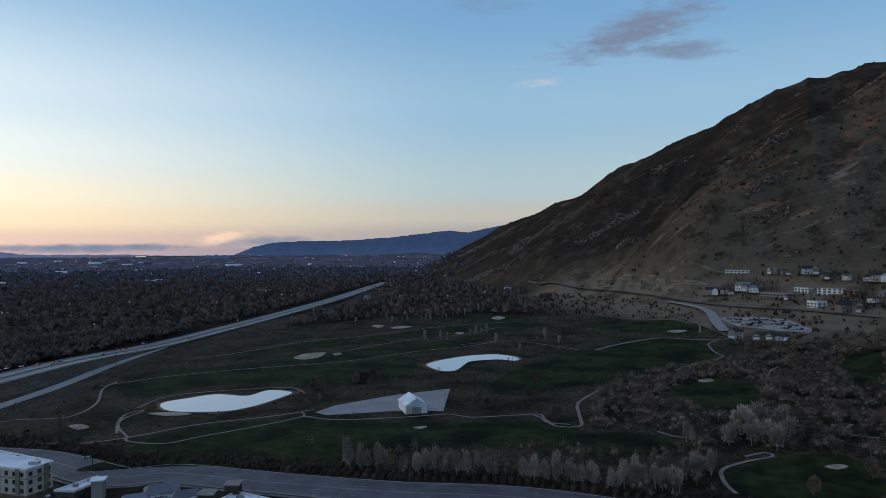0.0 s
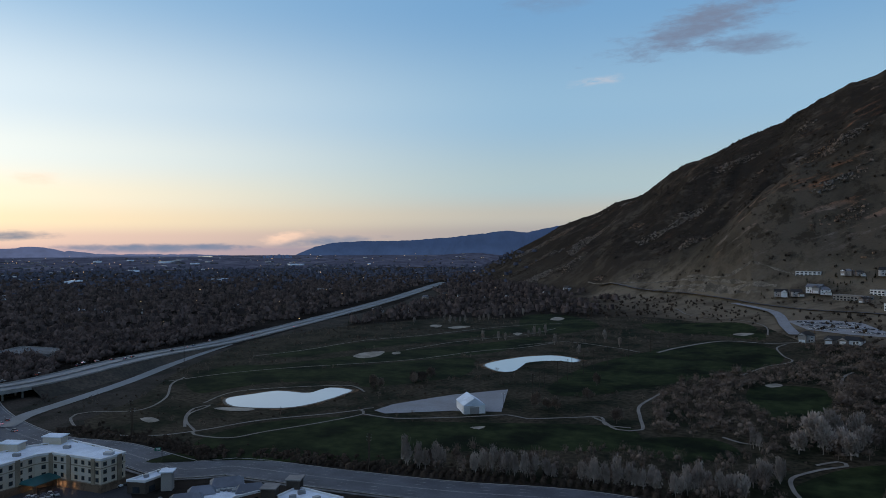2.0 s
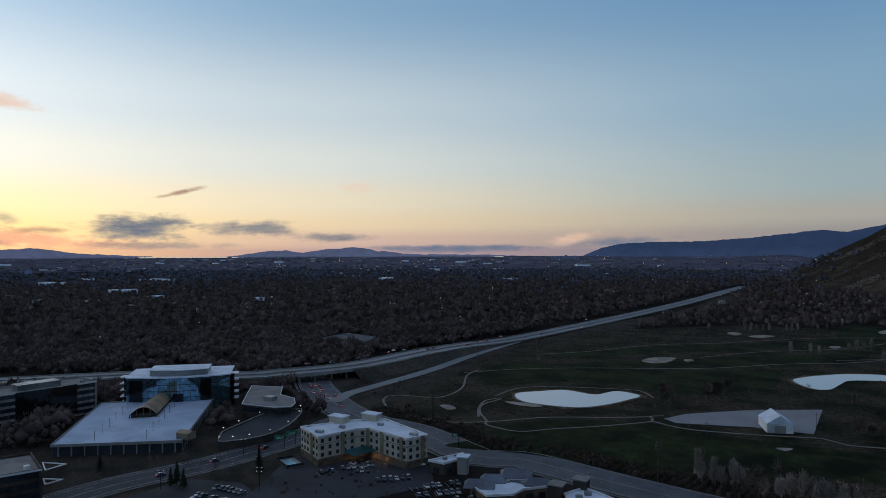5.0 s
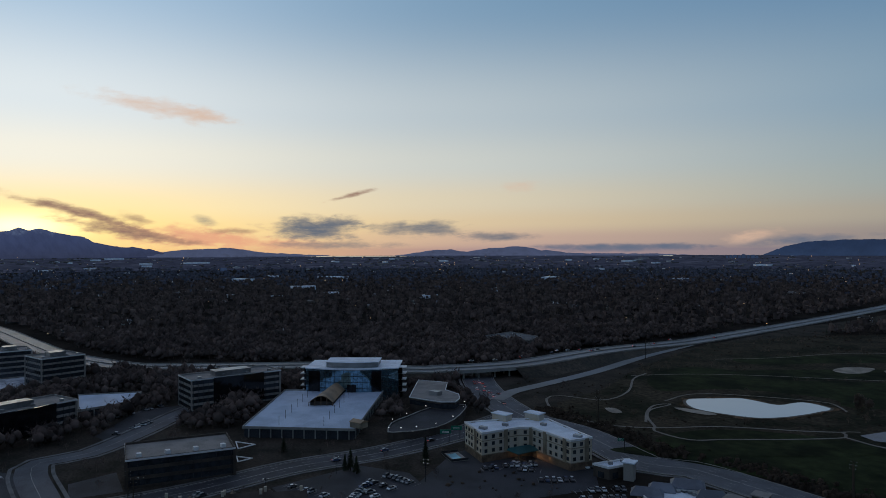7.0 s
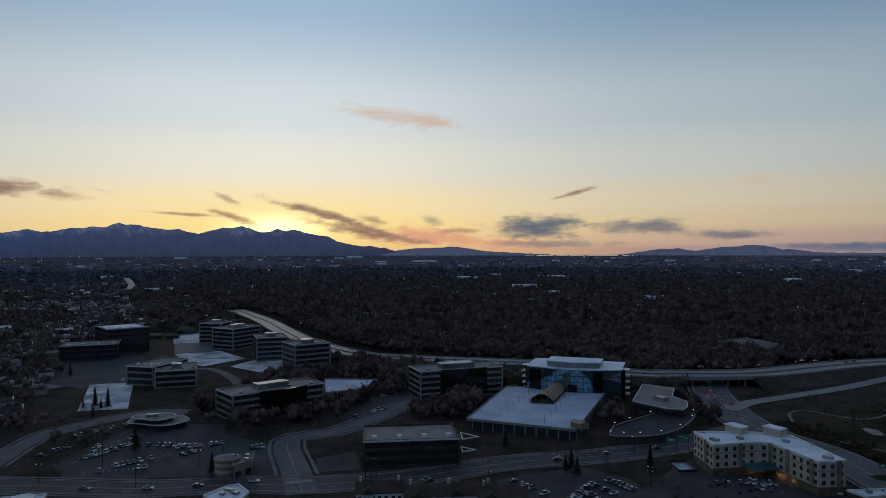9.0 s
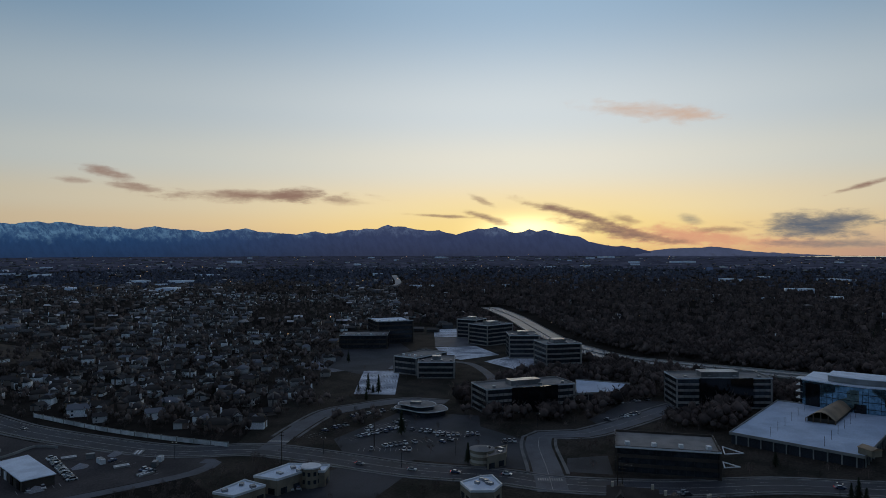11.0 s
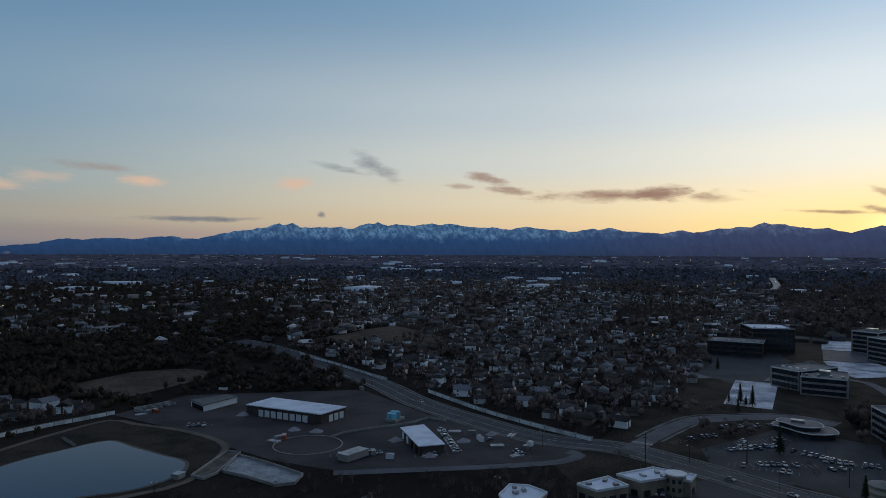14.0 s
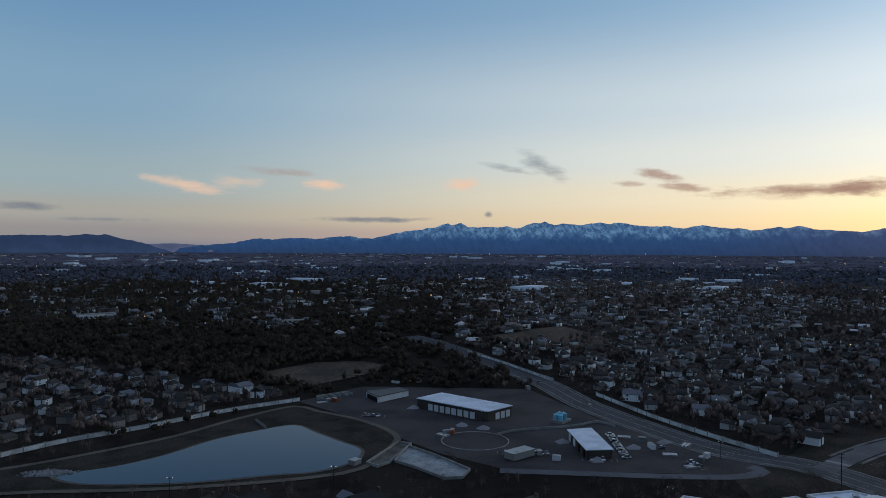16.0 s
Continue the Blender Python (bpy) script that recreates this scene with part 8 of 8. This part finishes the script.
VERGE = [(-461.8, 175.5), (-539.6, 223.6), (-545.6, 297.9), (-608.8, 504.2), (-992.5, 1437.1), (-844.4, 1262.1), (-647.7, 739.6), (-557.6, 501.0), (-472.1, 330.6), (-398.4, 251.3), (-365.3, 199.3), (-394.3, 207.3), (-424.5, 194.8)]
verge = grid_of(VERGE)
drape("verge_grass", VERGE, mat("winter_lawn_and_mulch", (0.072, 0.06, 0.05)), 0.06, "dry grass verge between the roads and the golf course", category="grass")


PARK = [(-582.0, -336.7), (-761.4, -403.1), (-804.1, -406.8), (-852.9, -374.8), (-896.8, -315.3), (-947.2, -265.6), (-844.7, -225.6), (-774.7, -144.3), (-594.3, -110.6), (-532.0, -141.9), (-472.5, -148.7), (-431.5, -212.2), (-447.4, -258.7)]
park = grid_of(PARK)
drape("office_park_grounds", PARK, mat("winter_lawn_and_mulch", (0.072, 0.06, 0.05)), 0.008, "dormant lawn and mulch between the office lots", category="lawn")


def flat_tris(b):
    """A Build as a triangle mesh for joining."""
    return np.array(b.v, float), np.array([(f_[0], f_[i], f_[i + 1]) for f_ in b.f for i in range(1, len(f_) - 1)])


wall_shapes, roof_shapes = [], []
for w_, d_, h_, sgn in ((12.0, 9.0, 5.6, 1), (13.5, 9.5, 3.4, -1), (11.0, 10.0, 5.8, -1), (14.0, 9.0, 5.2, 1)):
    g_ = sgn * w_ * 0.27
    hw = h_ if w_ < 13 else 3.0
    wall_shapes.append(flat_tris(Build().box(0, 0, -1.0, w_, d_, h_ + 1.0).box(g_, -d_ / 2 - 2.0, -1.0, 6.0, 5.0, hw + 1.0).pediment(g_, -d_ / 2 - 5.2, hw, 6.4, 2.0).box(-sgn * w_ * 0.47, 1.0, 0, 1.0, 1.4, h_ + 4.2)))
    roof_shapes.append(flat_tris(Build().gable(0, 0, h_, w_, d_, 3.2, 0, 0.5, 2.5).gable(g_, -d_ / 2 - 1.0, hw, 7.6, 6.0, 2.2, math.pi / 2, 0.4)))
for n, r0, r1, a0, a1, gap, most in ((2600, 430, 1020, 108, 150, 20.0, 0.0), (1900, 720, 1600, 108, 150, 23.0, 0.45), (520, 700, 1500, 150, 184, 26.0, 0.62), (420, 800, 1900, 30, 108, 20.0, 0.6)):
    x, y = thinned(*ring_points(n, r0, r1, a0, a1), gap)
    ok = ~at(fair, x, y) & ~at(park, x, y) & ~at(lot_area, x, y) & ~at(golf_area, x, y) & ~at(yard_area, x, y) & (patchy(x, y, 0.008) >= most)
    for ox, oy in ((0, 0), (6, 0), (-6, 0), (0, 6), (0, -6)):
        ok &= ~at(taken, x + ox, y + oy)
    if most == 0.0:
        ok &= at(hood, x, y)
    x, y = x[ok], y[ok]
    k = len(x)
    which, size_, spin_ = nr_.randint(0, 4, k), np.stack([nr_.uniform(0.7, 0.98, k)] * 2, 1), 0.45 + nr_.randint(0, 4, k) * math.pi / 2 + nr_.uniform(-0.35, 0.35, k)
    z = height(x, y) + 0.2
    merged("house_walls", wall_shapes, which, x, y, z, size_, spin_, SIDING, "pale walls, gables and chimneys of closely set suburban houses", "houses")
    merged("house_roofs", roof_shapes, which, x, y, z, size_, spin_, SHINGLE, "dark shingle roofs of closely set suburban houses", "houses")
    for x_, y_ in zip(x, y):
        stamp(taken, np.array([(x_, y_), (x_ + 0.5, y_)]), 4.5)
    lit = nr_.rand(k) < 0.3
    merged("porch_lights", [tri_box(1, 1, 1)], np.zeros(lit.sum(), int), x[lit] + 7.0, y[lit] + 6.0, z[lit] + nr_.uniform(2.5, 6.0, lit.sum()), np.stack([nr_.uniform(0.25, 0.5, lit.sum())] * 2, 1), x[lit] * 0, LIT_WHITE, "tiny white porch and street lights", "lights")


def open_land(x, y):
    return ~at(park, x, y) & ~at(taken, x, y) & ~at(golf_area, x, y) & ~at(lot_area, x, y) & ~at(yard_area, x, y) & ~at(fair, x, y) & ~at(verge, x, y)


def az_of(x, y):
    return (np.degrees(np.arctan2(-x, y)) + 90.0) % 360.0 - 90.0


def valley(x, y):
    r, az = np.hypot(x, y), az_of(x, y)
    return open_land(x, y) & (height(x, y) < np.where(az < 40, 9 + 9 * patchy(x, y, 0.02), 90)) & (az > 18 + 14 * nr_.rand(len(x)) ** 2 + 5 * patchy(x, y, 0.013))


woods_near = [with_trunk(bodied(clump(i, 54, 0.135, 6, thin=0.13), i, 2, 0.85)) for i in range(6)]
woods_close = [with_trunk(clump(80 + i, 200, 0.1, 7, thin=0.075), 0.025) for i in range(6)]
woods_mid = [bodied(clump(20 + i, 13, 0.25, 4, thin=0.22), i, 1, 0.85) for i in range(6)]
woods_far = [bodied(clump(40 + i, 3, 0.36, 3), 40 + i) for i in range(4)]
low_scrub = [(v_ - np.array([0, 0, 0.28]), f_) for v_, f_ in woods_far]
low_brush = [(v_ - np.array([0, 0, 0.22]), f_) for v_, f_ in woods_mid]
not_hood = lambda x, y: valley(x, y) & ~at(hood, x, y)
scatter("woodland", 9000, 430, 950, 36, 110, not_hood, woods_near, 8, 15, 1.15, WOODS, "dense bare winter woodland across the valley")
scatter("woodland", 2800, 420, 950, 110, 150, not_hood, woods_near, 5, 10, 1.0, DARK_WOODS, "bare winter trees among houses")
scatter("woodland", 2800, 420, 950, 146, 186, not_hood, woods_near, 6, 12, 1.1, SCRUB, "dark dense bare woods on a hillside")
scatter("woodland", 29000, 950, 2900, 18, 112, lambda x, y: valley(x, y) & (nr_.rand(len(x)) < step(2900.0, 1700.0, np.hypot(x, y))), woods_mid, 8, 17, 1.15, WOODS, "dense bare winter woodland across the valley")
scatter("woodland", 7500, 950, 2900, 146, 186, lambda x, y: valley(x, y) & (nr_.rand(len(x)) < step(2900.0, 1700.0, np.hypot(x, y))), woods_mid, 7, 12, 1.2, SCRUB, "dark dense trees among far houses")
scatter("woodland", 10500, 950, 2900, 112, 150, lambda x, y: valley(x, y) & (nr_.rand(len(x)) < step(2900.0, 1700.0, np.hypot(x, y))), woods_mid, 6, 10, 1.0, DARK_WOODS, "bare winter trees among far houses")
scatter("woodland", 32000, 1600, 4500, 26, 186, lambda x, y: (height(x, y) < 90) & open_land(x, y) & (nr_.rand(len(x)) < step(1600.0, 2800.0, np.hypot(x, y)) * step(3700.0, 2700.0, np.hypot(x, y))), woods_far, 9, 15, 1.3, HAZED_WOODS, "far bare woodland of the valley floor, tinted with bluish haze")
scatter("pale_trees", 1300, 430, 1700, 30, 112, lambda x, y: valley(x, y) & (patchy(x, y, 0.02) > 0.4), woods_close, 9, 15, 1.1, BARE, "taller pale bare trees standing in the woodland")
scatter("evergreens", 1300, 430, 1900, 28, 186, lambda x, y: valley(x, y), [spire(60 + i, 40) for i in range(3)], 7, 13, 1.0, EVERGREEN, "dark evergreens scattered in the town")
scatter("garden_trees", 9000, 300, 1020, 108, 186, lambda x, y: at(hood, x, y) & ~at(taken, x, y), woods_near, 5, 11, 0.8, DARK_WOODS, "bare garden trees between houses")
scatter("bench_trees", 1400, 600, 1250, -8, 26, lambda x, y: ~at(taken, x, y) & ~at(fair, x, y) & ~at(golf_area, x, y), woods_near, 3, 7, 1.1, SCRUB, "scrub and bare trees below the mountain")
def slope_part(x, y):
    """How far up the mountain a place lies, from its foot (0) to the crest (1)."""
    r, az = np.hypot(x, y), az_of(x, y)
    near = np.interp(az, (-60.0, -10.0, 0.0, 10.0, 20.0, 30.0, 34.0), (800.0, 900.0, 960.0, 1040.0, 1280.0, 1900.0, 2300.0))
    return (r - near) / (np.interp(az, CREST_AZ, CREST_R) - near), az


def behind_spur(x, y):
    u, az = slope_part(x, y)
    return (u < 1.03) & (u > 0.34 + 0.021 * (9.0 - np.minimum(az, 14.0)) - 0.12 * step(12.0, 24.0, az) + 0.12 * patchy(x, y, 0.012)) & (patchy(x, y, 0.022) > 0.3 + 0.3 * nr_.rand(len(x)))


def spur_face(x, y):
    u, az = slope_part(x, y)
    return (u > -0.15) & (u < 0.9) & (patchy(x, y, 0.05) * patchy(x + 300, y, 0.017) > 0.42 + 0.35 * nr_.rand(len(x)))


scatter("mountain_scrub", 26000, 950, 2500, -6, 30, behind_spur, low_scrub, 1.5, 4.0, 2.2, OAK, "dark oak brush thick on the upper mountain slope", "scrub")
scatter("mountain_scrub", 30000, 900, 2400, -6, 30, lambda x, y: (slope_part(x, y)[0] > 0.02) & (slope_part(x, y)[0] < 1.0) & (waves(x, y) < -9.0 - 9.0 * nr_.rand(len(x))), low_scrub, 1.0, 3.0, 1.9, SCRUB, "dark scrub thick in the mountain gullies", "scrub")
scatter("mountain_scrub", 15000, 850, 2400, -6, 30, spur_face, low_scrub, 0.9, 2.6, 1.9, SCRUB, "dark scrub dotting the lower mountain slope", "scrub")

scatter("bench_trees", 900, 800, 1150, -8, 12, lambda x, y: at(hood, x, y) & ~at(taken, x, y), [spire(90 + i, 50) for i in range(3)], 4, 9, 1.3, EVERGREEN, "dark evergreens between the hillside houses")
# crags in slanting ledges
x, y = ring_points(150000, 1000, 2300, -6, 28)
z = height(x, y)
u_, _ = slope_part(x, y)
ok = (u_ > 0.12) & (u_ < 0.95) & (np.sin((z - 0.42 * x) / 14.0 + 5.0 * value(x / 90.0, y / 90.0)) > 0.55) & (value(x / 75.0 + 9.0, y / 55.0) > 0.58 + 0.22 * nr_.rand(len(x)))
x, y, z = x[ok], y[ok], z[ok]
k = len(x)


def crag(seed):
    v, f = tri_box(1.0, 0.45, 1.0)
    g = np.random.RandomState(seed)
    return v + g.uniform(-0.34, 0.34, v.shape), f


size_ = nr_.uniform(0.7, 1.75, k) ** 2
merged("rock_ledges", [crag(i) for i in range(8)], nr_.randint(0, 8, k), x, y, z - 0.35 * size_, np.stack([size_ * 1.7, size_ * 1.1], 1), nr_.uniform(0.0, 6.28, k), mat("mountain_rock", (0.15, 0.128, 0.11), 0.95, 0.9, 0.02, stain=0.006, second=(0.16, 0.108, 0.076), random_=0.35, spec=0.05), "broken rock ledges on the mountain slope", "rocks")

grove = grid_of([(-150.4, 485.6), (-145.8, 560.7), (-116.8, 591.6), (-75.2, 640.6), (-25.6, 689.9), (34.3, 648.2), (76.6, 607.4), (42.3, 337.1), (4.9, 400.8), (-14.8, 394.0), (-47.7, 382.5), (-81.4, 396.5), (-122.5, 395.2)], [(-87.9, 749.7), (-26.6, 718.8), (39.7, 747.1), (89.4, 708.4), (76.6, 607.4), (-32.5, 650.1), (-75.6, 684.9)])
grove_shapes = [with_trunk(bodied(clump(110 + i, 125, 0.12, 7, thin=0.085), i, 2, 0.55), 0.025) for i in range(6)]
scatter("grove", 4600, 300, 900, -8, 24, lambda x, y: at(grove, x, y) & ~at(taken, x, y) & ~at(fair, x, y), grove_shapes, 4.5, 8.5, 1.45, BARE, "dense grove of bare brown trees beside the golf course")
south_woods = grid_of([(103.9, -718.9), (51.2, -827.0), (-77.0, -803.1), (-175.4, -718.8), (-232.1, -596.1), (-275.6, -592.8), (-264.6, -545.8), (-223.7, -574.5), (-176.0, -583.6), (-135.9, -556.5), (-96.2, -574.6), (-19.7, -664.6), (45.2, -730.7), (97.2, -672.2)])
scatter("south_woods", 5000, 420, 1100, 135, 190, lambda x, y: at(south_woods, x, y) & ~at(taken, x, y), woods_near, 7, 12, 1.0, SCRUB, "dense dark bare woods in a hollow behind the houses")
hedge = grid_of([(-215.9, 263.1), (-196.5, 302.8), (-158.0, 323.2), (-110.1, 360.5), (-56.1, 377.1), (-38.3, 337.7), (-44.2, 296.0), (-100.4, 287.9), (-153.0, 274.6)])
scatter("roadside_trees", 1500, 250, 520, 0, 50, lambda x, y: at(hedge, x, y) & ~at(taken, x, y) & ~at(fair, x, y), grove_shapes, 4, 9.5, 1.0, BARE, "bare roadside trees and brush")
scatter("golf_trees", 5200, 350, 1200, -4, 66, lambda x, y: at(golf_area, x, y) & ~at(taken, x, y) & ~at(fair, x, y) & (patchy(x, y, 0.03) > 0.42), woods_close, 2.0, 6, 1.0, BARE, "scattered bare trees along the fairways")
scatter("golf_scrub", 7000, 350, 1200, -4, 66, lambda x, y: at(golf_area, x, y) & ~at(taken, x, y) & ~at(fair, x, y) & (patchy(x + 90, y, 0.05) > 0.5), low_brush, 0.6, 1.8, 1.8, SCRUB, "low dry brush in the golf course rough", "scrub")
scatter("office_trees", 2000, 280, 640, 60, 135, lambda x, y: ~at(taken, x, y) & ~at(golf_area, x, y) & ~at(yard_area, x, y) & (~at(lot_area, x, y) | (nr_.rand(len(x)) < 0.25)) & (~at(park, x, y) | (nr_.rand(len(x)) < 0.22)), woods_close, 3, 6.5, 0.95, DARK_WOODS, "bare landscaping trees round offices and parking")
scatter("embankment_scrub", 4200, 300, 1200, 30, 70, lambda x, y: ~at(taken, x, y) & (patchy(x, y, 0.02) > 0.45) & ~at(fair, x, y), low_brush, 1.0, 2.2, 1.8, SCRUB, "low dry brush on the road banks", "scrub")
scatter("yard_brush", 1000, 215, 420, 120, 186, lambda x, y: ~at(taken, x, y) & ~at(yard_area, x, y), woods_close, 3, 6, 1.0, DARK_WOODS, "bare brush below the works yard")


bl = curve([tuple(q) for q in boulevard_line[:, :2]], 3.0)
bn = sides(bl)
side_ = 1.0 if np.dot(bn[len(bn) // 2], bl[len(bl) // 2, :2]) > 0 else -1.0
k = 2600
pick = nr_.randint(len(bl) // 4, len(bl), k)
away_ = side_ * (15.5 + np.abs(nr_.normal(size=k)) * 7.0)
x, y = bl[pick, 0] + bn[pick, 0] * away_, bl[pick, 1] + bn[pick, 1] * away_
tall = nr_.uniform(0.8, 3.2, k) ** 1.2
merged("verge_brush", low_brush, nr_.randint(0, 6, k), x, y, height(x, y) - 0.1, np.stack([tall * 1.3, tall], 1), nr_.uniform(0, 6.28, k), SCRUB, "dry brush along the boulevard bank", "scrub")


def limbed(seed, material, tall, wide, n, label, name="tree"):
    """A single tree: tapered trunk with limbs, and a crown of fine twigs."""
    g = random.Random(seed)
    root = empty(name, 0, 0, -500, label, "tree", "single trees")
    m_ = Build()
    m_.tube(0, 0, -0.4, tall * 0.45, tall * 0.022, tall * 0.014, 7)
    v, f = m_.v, m_.f
    for i in range(9):
        a, z0 = i * 2.4 + g.uniform(-0.3, 0.3), tall * g.uniform(0.22, 0.5)
        e = Vector((math.cos(a) * wide * g.uniform(0.18, 0.36), math.sin(a) * wide * g.uniform(0.18, 0.36), tall * g.uniform(0.6, 0.95)))
        s0 = Vector((0, 0, z0))
        k = len(v)
        for p, r in ((s0, tall * 0.011), (s0.lerp(e, 0.5) + Vector((0, 0, -tall * 0.03)), tall * 0.006), (e, tall * 0.002)):
            v += [(p.x + r * math.cos(t), p.y + r * math.sin(t), p.z) for t in (0, 2.1, 4.2)]
        for s_ in (0, 3):
            f += [(k + s_ + j, k + s_ + (j + 1) % 3, k + s_ + 3 + (j + 1) % 3, k + s_ + 3 + j) for j in range(3)]
    obj("trunk", v, f, material, root)
    cv, cf = clump(seed + 100, n, 0.085, 7)
    obj("crown", cv * np.array([wide, wide, tall]), cf, material, root)
    return root


pale = [limbed(1, PALE_TWIG, 13.0, 11.0, 700, "tall bare tree with pale grey twigs"), limbed(2, PALE_TWIG, 10.5, 5.4, 420, "bare pale poplar beside the road"), limbed(3, BARE, 9.0, 8.5, 500, "round bare brown tree")]
conifer = empty("conifer", 0, 0, -500, "dark green conifer near the offices", "tree", "conifers")
Build().tube(0, 0, -0.4, 7.0, 0.22, 0.05, 6).done("trunk", WOOD, conifer)
cv, cf = spire(77, 260)
obj("foliage", cv * np.array([11.0, 11.0, 11.0]), cf, EVERGREEN, conifer)
stood = set()


def stand(ob, q, size=1.0):
    if at(taken, [q[0]], [q[1]])[0]:
        return
    m_ = Matrix.Translation((q[0], q[1], float(height(*q)))) @ Matrix.Rotation(rng.uniform(0, 6.28), 4, "Z")
    if ob.name in stood:
        c = copy_thing(ob, m_)
        c.scale = (size * rng.uniform(0.8, 1.2), size, size * rng.uniform(0.85, 1.2))
    else:
        ob.matrix_basis = m_
        stood.add(ob.name)


for q in [(-47.0, 390.8), (-44.0, 413.8), (-36.5, 394.4), (-34.8, 422.5), (-27.8, 402.5), (-23.7, 426.0), (-20.2, 410.3), (-38.2, 383.7), (-24.4, 390.4)]:
    stand(pale[0], q, rng.uniform(1.0, 1.3))
for q in [(-169.7, 278.2), (-166.6, 281.7), (-161.6, 282.5), (-155.4, 282.2), (-151.3, 284.4), (-146.1, 284.5), (-139.6, 285.3), (-134.6, 287.9), (-126.5, 290.5), (-122.1, 292.9), (-117.0, 293.9), (-112.0, 294.8), (-107.1, 295.8), (-102.7, 298.1), (-96.2, 298.3), (-90.3, 299.8), (-84.1, 299.9), (-78.8, 302.8), (-74.1, 308.5), (-67.0, 309.1), (-59.7, 308.3), (-57.3, 327.7), (-52.3, 334.7), (-48.2, 343.2), (-65.1, 389.7), (-194.8, 270.5), (-189.1, 275.4), (-203.8, 271.5)]:
    stand(pale[1], q, rng.uniform(0.9, 1.4))
    for _ in range(2):
        stand(pale[1], (q[0] + rng.uniform(-4, 4), q[1] + rng.uniform(-2, 6)), rng.uniform(0.7, 1.25))
for q in [(-325.0, 443.2), (-321.0, 450.4), (-320.5, 461.3), (-334.1, 404.5), (-331.2, 410.6), (-323.0, 449.4), (-184.8, 454.4), (-196.6, 415.0), (-203.1, 411.5), (-189.6, 413.2), (21.7, 530.8), (1.7, 387.8), (-6.8, 329.2), (15.6, 359.2), (-145.7, 403.0), (-152.7, 407.3)] + [(-198.3, 505.3), (-338.1, 411.0), (-319.0, 447.1), (-318.0, 435.1)]:
    stand(pale[2], q, rng.uniform(0.8, 1.3))
for q in [(-580.0, 793.6), (-549.5, 826.0), (-539.0, 823.0), (-536.7, 832.7), (-526.4, 829.7), (-524.0, 839.3), (-514.1, 861.8), (-508.4, 864.7), (-510.4, 881.2), (-500.5, 911.0), (-493.3, 919.0), (-491.4, 933.4), (-488.3, 947.8), (-374.3, 739.3), (-372.8, 751.4), (-368.4, 757.7), (-363.6, 763.5), (-403.8, 684.1), (-392.7, 701.1), (-383.5, 700.5), (-320.0, 694.7), (-271.2, 644.7), (-275.6, 726.8), (-249.5, 699.2)]:
    stand(pale[1], q, rng.uniform(0.8, 1.3))
for q in [(-344.3, 50.2), (-341.0, 54.8), (-346.1, 59.1), (-328.2, 71.0), (-323.7, 107.1), (-323.2, -20.4), (-364.5, 89.6), (-464.7, -144.3), (-445.3, -205.2), (-447.6, -202.5), (-448.4, -198.0), (-370.1, 44.9), (-400.8, 81.8), (-361.5, 113.5)] + [(-327.7, 68.2), (-322.5, 72.6), (-341.0, 12.6), (-373.7, -15.1), (-363.5, -14.7), (-367.3, -9.3)] + [(-330.0, -97.5), (-328.2, -92.5), (-368.5, -148.1)] + [(-469.8, -223.0), (-470.4, -215.4), (-468.2, -210.5), (-468.2, -206.0), (-545.7, -300.5), (-587.8, -289.2), (-357.1, -351.7)]:
    stand(conifer, q, rng.uniform(0.7, 1.2))

# ---- houses below the reservoir bank, and its small fittings ----
for q, a in zip([(-65.4, -276.1), (-82.8, -262.7), (-106.3, -257.2), (-124.9, -244.5), (-47.1, -280.4), (-143.6, -230.4), (-157.7, -220.2), (-30.1, -290.8)], (0.3, 1.8, 0.2, 1.9, 0.5, 2.1, 0.4, 1.2)):
    copy_thing(protos[0 if a < 1 else 4], Matrix.Translation((q[0], q[1], 0.1)) @ Matrix.Rotation(a, 4, "Z"))
q = [(-125.6, -316.1)][0]
intake = empty("intake_hut", q[0], q[1], 0.2, "small grey intake housing at the water's edge", "hut")
Build().box(0, 0, -0.4, 5, 4, 2.4, 0.5).done("wall", PRECAST, intake)
Build().box(0, 0, 2.0, 5.4, 4.4, 0.3, 0.5).done("roof", METAL, intake)
a, b = (np.array(q) for q in [(-104.1, -423.0), (-104.7, -401.9)])
c = (a + b) / 2
jetty = empty("boat_ramp", c[0], c[1], 0.45, "narrow pale timber ramp down to the reservoir", "ramp")
Build().box(0, 0, 0, float(np.linalg.norm(b - a)), 1.4, 0.25, math.atan2(*(b - a)[::-1])).done("deck", CONCRETE, jetty)
for sgn in (-0.6, 0.6):
    Build().box(-math.sin(math.atan2(*(b - a)[::-1])) * sgn, math.cos(math.atan2(*(b - a)[::-1])) * sgn, 0.25, float(np.linalg.norm(b - a)), 0.12, 0.7, math.atan2(*(b - a)[::-1])).done("rail", METAL, jetty)
shore = np.array([(18.8, -377.3), (0.6, -377.0), (-13.2, -362.2), (-1.7, -359.3), (13.9, -365.9)])
k = 420
w_ = nr_.dirichlet(np.ones(5), k)
x, y = (w_ @ shore).T
size_ = nr_.uniform(0.3, 1.1, k)
merged("shore_rocks", [crag(i) for i in range(8)], nr_.randint(0, 8, k), x, y, height(x, y) + 0.2 - 0.2 * size_, np.stack([size_ * 1.5, size_ * 0.7], 1), nr_.uniform(0, 6.28, k), GRAVEL, "pale broken rocks on the reservoir shore", "rocks")
